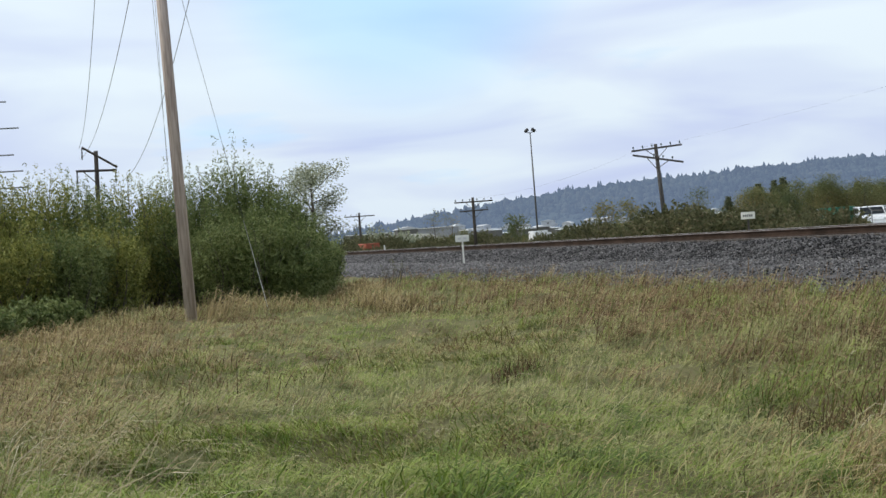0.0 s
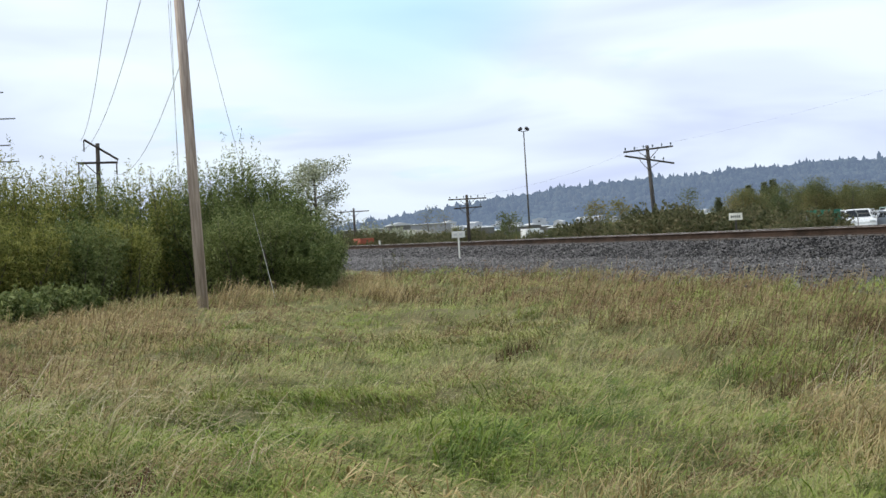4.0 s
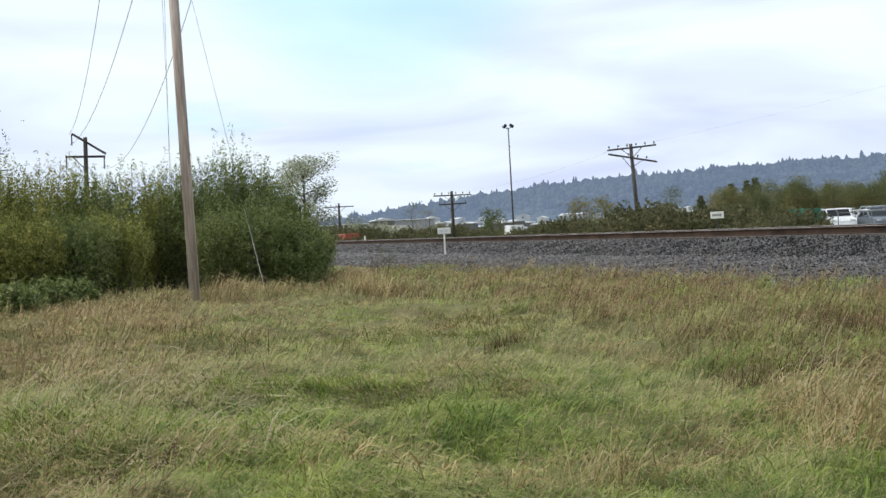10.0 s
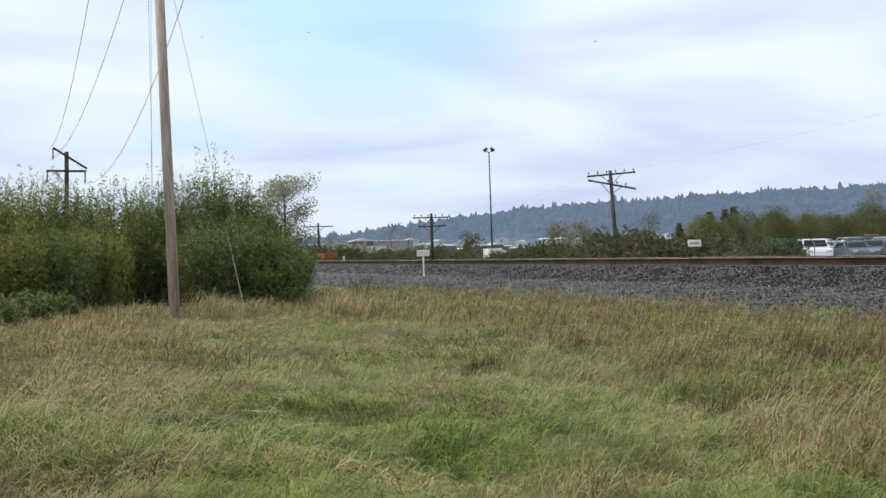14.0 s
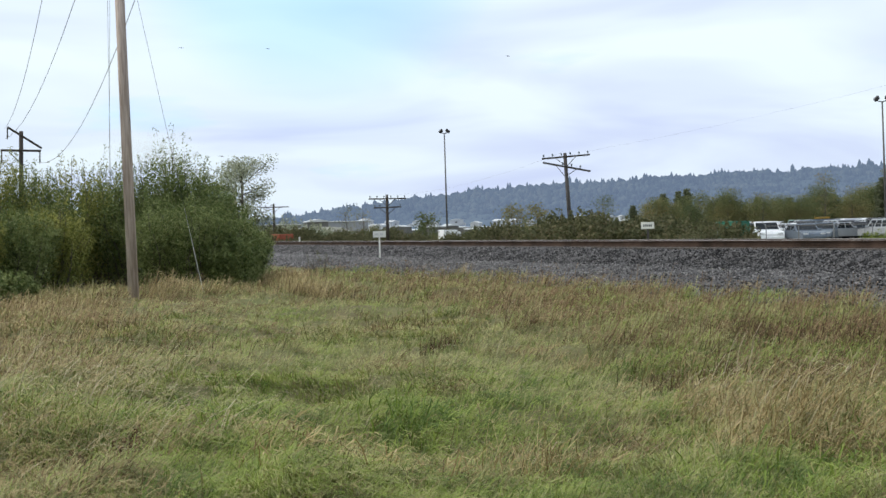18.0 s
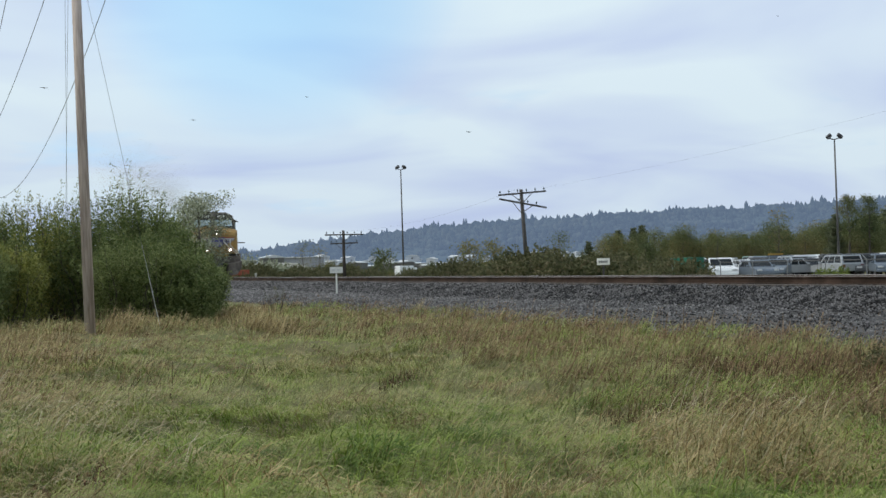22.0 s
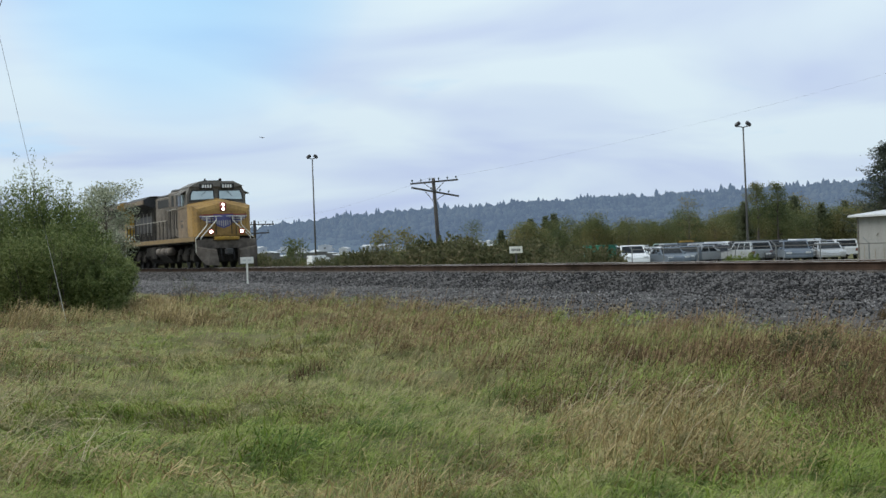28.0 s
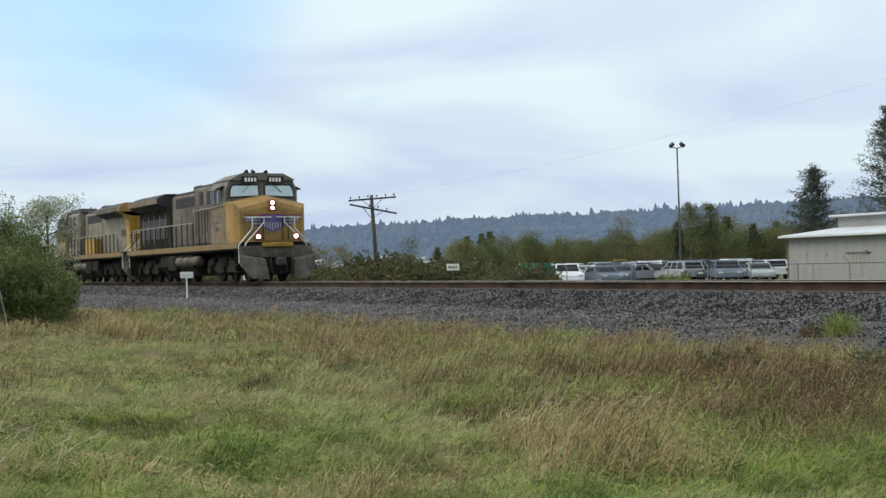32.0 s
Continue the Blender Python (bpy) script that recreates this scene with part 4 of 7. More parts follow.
def make_brambles():
    """Brush along the far side of the track, and the taller woods behind the yard."""
    group = "brush beyond the track"
    kinds = []
    for i, (radius, height) in enumerate(((2.6, 2.3), (3.0, 2.7), (2.3, 2.0))):
        kinds.append((shrub("bramble_bush", pose(-75 - 6 * i, 31 + i, 0), radius, height, 120, 42, 0.22, 0.55, BRAMBLE, "dense dark bramble bush with browning leaves", group, 0.5, 0.05, 0.3, "bush"), height))
    spots = [(-134, 26.8, 0.62), (-137.5, 25.0, 0.66), (-136, 28.6, 0.6), (-62, 30.5, 0.6), (-66, 33.5, 0.7), (-71, 33.5, 0.75), (-74.5, 35, 0.9), (-79, 32.5, 0.8), (-84, 31.5, 0.8), (-88, 35, 0.95), (-93, 31.5, 0.8), (-97, 34, 0.85), (-101, 31, 0.6), (-106, 33, 0.58), (-112, 34, 0.5), (-118, 33.5, 0.5), (-124, 31, 0.5), (-130, 33, 0.55), (-137, 33, 0.52), (-146, 34, 0.45), (-155, 36, 0.45), (-147, 27, 0.95), (-150, 31, 0.9), (-146, 33.5, 0.8), (-152, 35.5, 0.9), (-140, 36.5, 0.8), (-138, 39, 0.75), (-160, 33, 1.0), (-165, 30.5, 1.0), (-158, 39, 0.9), (-162, 43, 0.9), (-165, 36, 0.5), (-175, 37, 0.5), (-186, 38, 0.5), (-93, 42, 0.9), (-104, 44, 0.85)]
    for i, (x, y, s) in enumerate(spots):
        copy_thing(kinds[i % 3][0], pose(x, y, 0, 0, 0, i * 77) @ Matrix.Scale(s, 4))


make_brambles()


def make_far_trees():
    group = "woods behind the yard"
    kinds = [tree("alder_tree", pose(*bearing(32.6 + 1.7 * i, 198), 0), 5.2 + 0.3 * i, 1.75, 0.13, 4200, 0.18, FAR_LEAF, "autumn-tinged alder tree in the woods behind the yard", group, 0.03, 0.95) for i in range(4)]
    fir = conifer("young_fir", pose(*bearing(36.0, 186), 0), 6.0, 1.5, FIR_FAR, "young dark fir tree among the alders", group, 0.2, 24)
    spread = np.random.default_rng(3)
    n = 0
    for a in np.arange(15.5, 44.0, 0.2):
        for rank in range(2):
            r = 178 + 26 * rank + spread.uniform(-9, 9)
            s = float(np.interp(a, (15.5, 19, 23.3, 25.2, 29.8, 31.0, 31.8, 38, 44), (0.28, 0.3, 0.42, 0.8, 0.82, 0.88, 0.98, 1.0, 1.0))) * (spread.uniform(0.62, 1.02) + (0.3 if spread.random() < 0.1 else 0.0))
            x, y = bearing(a + spread.uniform(-0.2, 0.2), r)
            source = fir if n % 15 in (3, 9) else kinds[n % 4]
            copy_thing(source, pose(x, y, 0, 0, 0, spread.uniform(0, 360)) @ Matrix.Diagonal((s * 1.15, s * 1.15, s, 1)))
            n += 1
    for a, r, h, spread_ in ((32.95, 168, 8.3, 1.25), (33.65, 170, 8.3, 1.25)):
        tree("tall_alder", pose(*bearing(a, r), 0), h, spread_, 0.16, 4200, 0.17, FAR_LEAF, "taller thin-crowned alder behind the parked cars", group, 0.35, 0.8)
    for i in range(46):
        a, r = spread.uniform(9.5, 24) if i > 16 else spread.uniform(9.8, 14.5), spread.uniform(215, 430) if i > 16 else spread.uniform(188, 300)
        copy_thing(kinds[i % 4], pose(*bearing(a, r), 0, 0, 0, spread.uniform(0, 360)) @ Matrix.Scale(spread.uniform(0.3, 0.46) * (1 if a < 17 else 0.9), 4))
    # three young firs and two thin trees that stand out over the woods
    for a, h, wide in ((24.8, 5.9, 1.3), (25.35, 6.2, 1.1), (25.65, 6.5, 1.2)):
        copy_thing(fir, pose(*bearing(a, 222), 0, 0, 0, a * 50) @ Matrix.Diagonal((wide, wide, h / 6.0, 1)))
    for a, h in ((22.7, 4.9), (30.5, 6.9)):
        tree("thin_tree", pose(*bearing(a, 166), 0), h, 1.2, 0.08, 700, 0.2, FAR_LEAF, "thin sparsely leaved tree at the edge of the woods", group, 0.3, 0.9)
    conifer("fir_tree", pose(*bearing(37.35, 128), 0), 9.0, 4.6, FIR, "dark fir tree standing behind the metal building", "firs behind the building", 0.16, 24, 9)
    conifer("fir_tree", pose(*bearing(40.0, 118), 0), 12.6, 5.0, FIR, "tall dark fir tree standing behind the metal building", "firs behind the building", 0.16, 28, 9)
    for a, r, h in ((10.5, 168, 3.9), (11.1, 180, 3.6), (13.3, 176, 5.0), (13.9, 190, 4.4), (16.2, 165, 3.2), (19.4, 150, 3.7), (20.2, 156, 3.9)):
        tree("thin_tree", pose(*bearing(a, r), 0), h, 1.3, 0.07, 260 if a < 14 else 800, 0.2 if a < 14 else 0.26, FAR_LEAF, "thin sparsely leaved tree on the flat beyond the track", "thin trees on the flat", 0.25, 0.9)


make_far_trees()


def make_hill():
    """Wooded ridge far across the valley, its blue distance haze put in as glow."""
    bearings = np.array([-60, -20, 0, 8, 12, 15.6, 18, 21.8, 26.3, 28.7, 31.5, 34.8, 39, 45, 60, 90, 140])
    rise = np.array([0.4, 0.4, 0.4, 0.55, 1.06, 1.5, 1.74, 1.92, 2.1, 2.12, 2.18, 2.3, 2.42, 2.4, 1.9, 1.4, 0.6])
    haze = paint("forest_haze_glow", [(0.02, 0.03, 0.03), (0.034, 0.047, 0.043), (0.05, 0.06, 0.05)], 0.006, 0.06, 0.95, bump=0, island=0.35, spec=0.0)
    # air haze over the ridge is put in as a faint blue emission
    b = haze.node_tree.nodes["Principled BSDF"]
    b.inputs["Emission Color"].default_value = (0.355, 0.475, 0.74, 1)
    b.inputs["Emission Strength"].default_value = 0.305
    az = np.radians(np.arange(-60, 140, 0.5))
    rr = np.array([1500, 1650, 1850, 2050, 2300, 2600.0])
    share = np.array([0.0, 0.3, 0.72, 1.0, 0.9, 0.2])
    top = np.maximum(4, 2050 * np.tan(np.radians(np.interp(np.degrees(az), bearings, rise))) - 15)
    A, Rr = np.meshgrid(az, rr, indexing="ij")
    Z = top[:, None] * share[None] + 5 * (field(A * 800, Rr, 60, 41) - 0.5) * (share > 0.1)
    v = np.stack([-Rr * np.cos(A), Rr * np.sin(A), Z], -1).reshape(-1, 3)
    i = np.arange(A.size).reshape(A.shape)
    f = np.stack([i[:-1, :-1], i[1:, :-1], i[1:, 1:], i[:-1, 1:]], -1).reshape(-1, 4)
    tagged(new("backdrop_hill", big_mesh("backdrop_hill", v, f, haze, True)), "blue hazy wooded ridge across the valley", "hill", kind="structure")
    n = 13000
    a = np.radians(rng.uniform(4, 46, n))
    u = 0.15 + 0.9 * rng.random(n) ** 0.8
    r = np.interp(u, [0, 1.1], [1520, 2130])
    z = np.maximum(4, 2050 * np.tan(np.radians(np.interp(np.degrees(a), bearings, rise))) - 15) * np.interp(r, rr, share) - 2
    clump = field(np.degrees(a) * 30, r, 14, 43)
    spire = rng.random(n) < 0.26
    h = (1.5 + 7.5 * clump ** 1.6 + 3.0 * rng.random(n) + np.where(spire, 8 * rng.random(n) ** 2.2, 0)) * np.interp(r, [1500, 2050], [0.75, 1.0])
    w = np.where(spire, h * rng.uniform(0.1, 0.2, n) + 0.8, h * rng.uniform(0.3, 0.5, n) + 1.0)
    k = 5
    ang = np.arange(k) * 2 * math.pi / k
    tiers = [(0.0, 0.8), (0.35, 1.0), (0.74, 0.66), (1.0, 0.06)]
    v = np.empty((n, len(tiers), k, 3))
    for t, (hz, rad) in enumerate(tiers):
        jag = 0.75 + 0.5 * rng.random((n, k))
        jag = jag * np.where(spire | (t < 2), 1.0, 1.0 + 0.35 * (t - 1))[:, None]
        v[:, t, :, 0] = (-r * np.cos(a))[:, None] + w[:, None] * rad * np.cos(ang) * jag
        v[:, t, :, 1] = (r * np.sin(a))[:, None] + w[:, None] * rad * np.sin(ang) * jag
        v[:, t, :, 2] = z[:, None] + h[:, None] * hz
    q = []
    for t in range(len(tiers) - 1):
        for j in range(k):
            q.append((t * k + j, t * k + (j + 1) % k, (t + 1) * k + (j + 1) % k, (t + 1) * k + j))
    f = (np.array(q)[None] + len(tiers) * k * np.arange(n)[:, None, None]).reshape(-1, 4)
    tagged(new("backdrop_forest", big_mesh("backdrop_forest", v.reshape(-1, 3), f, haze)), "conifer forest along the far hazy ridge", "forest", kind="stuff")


make_hill()


# ---- poles, wires, lamps and signs ----
def insulator(g, x, y, z, s=1.0):
    g.lathe([(0.0, 0.0), (0.02 * s, 0.0), (0.02 * s, 0.06 * s), (0.05 * s, 0.07 * s), (0.055 * s, 0.12 * s), (0.03 * s, 0.17 * s), (0.0, 0.19 * s)], 8, m=Matrix.Translation((x, y, z)))
    return g


def telegraph_pole(m, height, arms, label, wood, lean=(0, 0)):
    """Pole with crossarms along local y. arms: (height, tilt in degrees, length)."""
    pole = base("telegraph_pole", m @ pose(0, 0, 0, lean[0], lean[1], 0), label, "telegraph pole", "telegraph poles along the track")
    smooth(part("shaft", Geo().rod((0, 0, -0.3), (0, 0, height), 0.14, 0.1, 12), wood, pole))
    for z, tilt, length in arms:
        arm = part("crossarm", Geo().box(0.1, 0.2, -length / 2, length / 2, -0.05, 0.05, 0.01), wood, pole)
        arm.matrix_basis = pose(0, 0, z, tilt, 0, 0)
        for i in range(6):
            y = (i - 2.5) * length / 5.4
            if abs(y) > 0.25 and random.random() < 0.8:
                part("insulator", insulator(Geo(), 0.155, y, 0.06), GLASSY, arm)
        for s in (-1, 1):
            part("brace", Geo().rod((0.1, s * 0.03, -0.55), (0.1, s * 0.62, -0.05), 0.02, 0.02, 6), wood, arm)
    return pole


def cable(name, p, q, sag, r, label, n=24, material=None):
    p, q = Vector(p), Vector(q)
    pts = []
    for i in range(n + 1):
        s = i / n
        c = p.lerp(q, s)
        c.z -= 4 * sag * s * (1 - s)
        pts.append(c)
    ob = part(name, Geo().pipe(pts, r, 5), material or WIRE)
    return tagged(ob, label, "cable", kind="")


def make_poles():
    # big wooden pole
    px, py = -40.9, 3.9
    p = base("utility_pole", pose(px, py, 0, 1.0, 0, 0), "tall weathered brown wooden utility pole standing in the grass", "utility pole")
    smooth(part("shaft", Geo().rod((0, 0, -0.4), (0, 0, 13.0), 0.142, 0.114, 16), POLE_WOOD, p))
    part("crossarm", Geo().box(0.13, 0.25, -1.2, 2.5, 12.4, 12.53, 0.012), POLE_WOOD, p)
    for y in (-1.0, 0.45, 2.3):
        part("insulator", insulator(Geo(), 0.19, y, 12.53, 1.6), GLASSY, p)
    part("guy_band", Geo().lathe([(0.142, 10.9), (0.152, 10.9), (0.152, 11.02), (0.142, 11.02)], 14), GALV, p)
    # distribution pole further along the line
    hx, hy = -110.0, 3.27
    h = base("power_pole", pose(hx, hy, 0, -1.5, 0, 0), "dark wooden power pole with a slanting upper arm and level crossarm", "power pole")
    smooth(part("shaft", Geo().rod((0, 0, -0.4), (0, 0, 9.1), 0.19, 0.14, 12), DARK_WOOD, h))
    part("slanting_arm", Geo().rod((0.16, -0.9, 9.35), (0.16, 1.35, 7.95), 0.075, 0.075, 8), DARK_WOOD, h)
    part("crossarm", Geo().box(0.1, 0.24, -1.35, 1.3, 7.7, 7.85, 0.01), DARK_WOOD, h)
    part("brace", Geo().rod((0.17, -0.85, 7.72), (0.17, -0.05, 6.95), 0.035, 0.035, 6), DARK_WOOD, h)
    for y, z in ((-0.9, 9.3), (-1.28, 7.7), (1.22, 7.7)):
        part("insulator_string", Geo().lathe([(0.0, 0.0), (0.03, 0.0), (0.06, -0.1), (0.03, -0.2), (0.06, -0.3), (0.03, -0.4), (0.06, -0.55), (0.03, -0.75), (0, -0.8)], 8, m=Matrix.Translation((0.17, y, z))), LAMP_DARK, h)
    # wires between the two
    for a, b, sag in (((-109.8, 2.42, 9.3), (-40.8, 2.82, 12.7), 1.6), ((-109.8, 2.45, 8.6), (-40.8, 4.25, 12.7), 1.8), ((-109.8, 4.5, 7.0), (-40.8, 5.85, 12.7), 2.7)):
        cable("power_line", a, b, sag, 0.012, "dark power line strung between the wooden poles")
    cable("guy_wire", (px, 3.74, 10.2), (-42.7, 5.97, 0.1), 0.0, 0.005, "steel guy wire from the wooden pole down to the grass", 2)
    part("guy_guard", Geo().rod((-42.3, 5.46, 2.4), (-42.69, 5.96, 0.1), 0.008, 0.008, 8), GUARD_GREY)
    tagged(bpy.data.objects["guy_guard"], "grey metal guard sleeve round the guy wire's foot", "guy guard")
    for k in (0, 0.12):
        cable("guy_wire", (px - 0.1, 3.62 - k, 11.0), (-57.8, 4.7 + k, 0.1), 0.0, 0.005, "thin steel guy wire running back behind the thicket", 2)
    # lattice arms of a transmission tower at the far left
    tower = base("transmission_tower", pose(*bearing(-2.15, 260), 0), "grey steel transmission tower with horizontal arms", "transmission tower")
    g = Geo()
    for sx in (-1, 1):
        for sy in (-1, 1):
            g.rod((sx * 2.2, sy * 2.2, -0.5), (sx * 0.4, sy * 0.4, 30), 0.12, 0.1, 5)
    for z in np.arange(2, 29, 2.4):
        w0, w1 = 2.2 - 1.8 * z / 30, 2.2 - 1.8 * (z + 2.4) / 30
        for s in (-1, 1):
            g.rod((-w0, s * w0, z), (w1, s * w1, z + 2.4), 0.06, 0.06, 4)
            g.rod((s * w0, w0, z), (s * w1, -w1, z + 2.4), 0.06, 0.06, 4)
    part("lattice", g, GALV, tower)
    for z, reach in ((14.6, 5.6), (17.2, 5.2), (19.8, 4.0), (24.0, 5.0), (28.2, 3.4)):
        part("arm", Geo().rod((0, -reach, z), (0, reach, z), 0.12, 0.12, 6), GALV, tower)
    # telegraph poles beyond the track
    telegraph_pole(pose(-85.6, 33.7, 0), 5.95, [(5.72, 1.5, 3.0), (5.12, -13.0, 3.0)], "leaning grey telegraph pole with one slipped crossarm", GREY_WOOD, (2.6, -1.0))
    telegraph_pole(pose(-117.9, 31.1, 0), 4.5, [(4.17, 0, 3.0), (3.5, 1, 2.2)], "dark upright telegraph pole with two level crossarms", DARK_WOOD)
    telegraph_pole(pose(-157.2, 29.6, 0), 4.75, [(4.4, 0, 3.05)], "dark distant telegraph pole with one crossarm", DARK_WOOD)
    cable("telegraph_wire", (-85.4, 34.6, 6.0), (-30.0, 46.0, 11.5), 0.8, 0.0022, "thin grey telegraph wire rising from the leaning pole")
    cable("telegraph_wire", (-85.4, 33.2, 6.0), (-118, 31.6, 4.45), 0.5, 0.003, "thin grey telegraph wire between the poles")
    # small white post at the track
    post = base("marker_post", pose(-112.0, 22.9, 0.35), "short white painted marker post beside the rails", "marker post")
    part("post", Geo().box(-0.05, 0.05, -0.05, 0.05, -0.2, 1.05, 0.01), SIGN_WHITE, post)


make_poles()


def light_tower(m, height, arm, label):
    t = base("light_tower", m, label, "light tower", "yard light towers")
    smooth(part("mast", Geo().rod((0, 0, -0.3), (0, 0, height), 0.12, 0.07, 12), DARK_STEEL, t))
    part("crossbar", Geo().rod((0, -arm, height + 0.1), (0, 0.0, height - 0.02), 0.05, 0.05, 6).rod((0, 0, height - 0.02), (0, arm, height + 0.1), 0.05, 0.05, 6), LAMP_DARK, t)
    for s in (-1, 1):
        lamp = part("floodlight", Geo().box(-0.24, 0.24, -0.28, 0.28, -0.17, 0.17, 0.07), LAMP_DARK, t)
        lamp.matrix_basis = pose(0, s * arm, height + 0.3, s * -38, 12, 0)
        lens = part("lens", Geo().box(-0.2, 0.2, -0.23, 0.23, -0.185, -0.17, 0.005), GALV, lamp)
        lens.matrix_basis = Matrix.Identity(4)


light_tower(pose(-181.75, 55.42, 0, 0.2, 0, -17), 13.3, 0.42, "tall grey yard light mast with two dark floodlights")
light_tower(pose(-126.4, 80.78, 0, 0.5, 0, -32.5), 12.35, 0.5, "tall grey yard light mast with two dark floodlights")


def make_signs():
    s = base("track_sign", pose(-63.18, 16.27, 0.51, 0, 0, -14), "small blank pale sign plate on a thin post by the track", "sign")
    part("post", Geo().box(-0.035, 0.035, -0.035, 0.035, -0.3, 1.12, 0.008), SIGN_WHITE, s)
    part("plate", Geo().box(0.037, 0.05, -0.27, 0.27, 0.88, 1.14, 0.004), SIGN_WHITE, s)
    for i in range(2):
        part("lettering", Geo().box(0.051, 0.053, -0.17 + i * 0.2, -0.04 + i * 0.2, 0.97, 1.05), GUARD_GREY, s)
    b = base("notice_board", pose(-68.4, 30.8, 0, 0, -2, -24), "small white notice board on a post before the brambles", "sign")
    part("post", Geo().box(-0.045, 0.045, -0.045, 0.045, -0.3, 1.7, 0.01), GREY_WOOD, b)
    plate = part("board", Geo().box(0.047, 0.065, -0.31, 0.31, 1.42, 1.74, 0.005), SIGN_WHITE, b)
    for i in range(5):
        part("lettering", Geo().box(0.066, 0.068, -0.22 + i * 0.09, -0.16 + i * 0.09, 1.52, 1.63), SIGN_INK, plate)


make_signs()


# ---- the locomotives ----
YELLOW = paint("grimy_yellow_paint", [(0.14, 0.0828, 0.0306), (0.255, 0.1518, 0.0432), (0.345, 0.207, 0.0558)], 1.1, 9.0, 0.6, bump=0.05, spread=(0.3, 0.6))
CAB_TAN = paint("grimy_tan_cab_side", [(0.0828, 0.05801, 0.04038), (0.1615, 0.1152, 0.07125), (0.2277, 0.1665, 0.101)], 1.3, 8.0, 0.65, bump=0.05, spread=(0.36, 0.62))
CLEAN_YELLOW = paint("bright_yellow_paint", [(0.20, 0.115, 0.018), (0.36, 0.21, 0.022), (0.45, 0.27, 0.03)], 0.9, 14.0, 0.45, bump=0.03)
DUSTY = paint("dusty_hood_paint", [(0.04692, 0.03793, 0.02923), (0.1017, 0.08245, 0.06236), (0.1681, 0.1442, 0.1169)], 0.8, 5.0, 0.7, bump=0.05, spread=(0.36, 0.64))
MIST_GREY = paint("grimy_grey_roof_paint", [(0.07, 0.062, 0.052), (0.125, 0.113, 0.095), (0.18, 0.165, 0.14)], 0.8, 12.0, 0.6, bump=0.05)
SOOT = paint("sooty_grey_steel", [(0.0225, 0.0225, 0.024), (0.0562, 0.054, 0.0525)], 0.9, 12.0, 0.7, bump=0.1)
# black of the undergear; also stands in for shade on the lead's radiator side
UNDER = paint("dusty_black_undergear_wing_shade", [(0.0094, 0.0086, 0.0079), (0.0238, 0.0216, 0.0187), (0.0468, 0.0418, 0.036)], 1.2, 9.0, 0.95, bump=0.2, spec=0.08)
PLOW = paint("dusty_grey_plow", [(0.046, 0.03808, 0.03024), (0.1035, 0.08624, 0.06912), (0.1782, 0.1512, 0.1242)], 1.2, 4.0, 0.8, bump=0.03)
RED_LINE = paint("red_pinstripe", [(0.20, 0.03, 0.025), (0.26, 0.04, 0.03)], 3.0, 20.0, 0.5, bump=0)
WING_BLUE = paint("blue_wing_emblem", [(0.06, 0.06, 0.17), (0.10, 0.10, 0.24)], 3.0, 20.0, 0.5, bump=0)
WING_WHITE = paint("white_wing_stripe", [(0.34, 0.31, 0.28), (0.42, 0.39, 0.35)], 3.0, 20.0, 0.5, bump=0)
RAIL_WHITE = paint("white_handrail_paint", [(0.62, 0.6, 0.5), (0.75, 0.73, 0.66)], 3.0, 20.0, 0.5, bump=0)
DULL_RAIL = paint("dulled_rail_paint", [(0.22, 0.2, 0.16), (0.36, 0.33, 0.27)], 3.0, 20.0, 0.6, bump=0)
SILL_YELLOW = paint("dusty_sill_yellow", [(0.1394, 0.08856, 0.03136), (0.23, 0.1476, 0.0453)], 1.2, 14.0, 0.6, bump=0.03)
STANCHION = paint("dark_stanchion_paint", [(0.022, 0.02, 0.017), (0.045, 0.04, 0.032)], 3.0, 20.0, 0.6, bump=0)
CREAM = paint("dusty_cream_hood_paint", [(0.09503, 0.07675, 0.05544), (0.1827, 0.1571, 0.1188), (0.2485, 0.2193, 0.1742)], 0.9, 6.0, 0.65, bump=0.04)
# pale half-metal base puts the bright sky's reflection into the cab glass colour
CAB_GLASS = paint("sky_reflection_cab_glass", [(0.4, 0.47, 0.45), (0.5, 0.57, 0.54)], 0.7, 3.0, 0.1, 0.6, 0, spec=0.8)
DARK_GLASS = paint("dark_window_glass", [(0.012, 0.014, 0.016), (0.026, 0.03, 0.033)], 1.0, 5.0, 0.2, bump=0, spec=0.15)
BLACK = paint("black_rubber", [(0.015, 0.015, 0.015), (0.03, 0.03, 0.03)], 3.0, 20.0, 0.8, bump=0.05)
WHEEL = paint("dirty_wheel_steel", [(0.014, 0.013, 0.012), (0.035, 0.032, 0.028)], 2.0, 16.0, 0.7, 0.3, 0.1)
LIGHT_ON = glow("lit_headlight", (1.0, 0.93, 0.86), 6.0)
PLATE_INK = paint("number_board_bars", [(0.7, 0.7, 0.66), (0.8, 0.8, 0.76)], 3.0, 20.0, 0.5, bump=0)


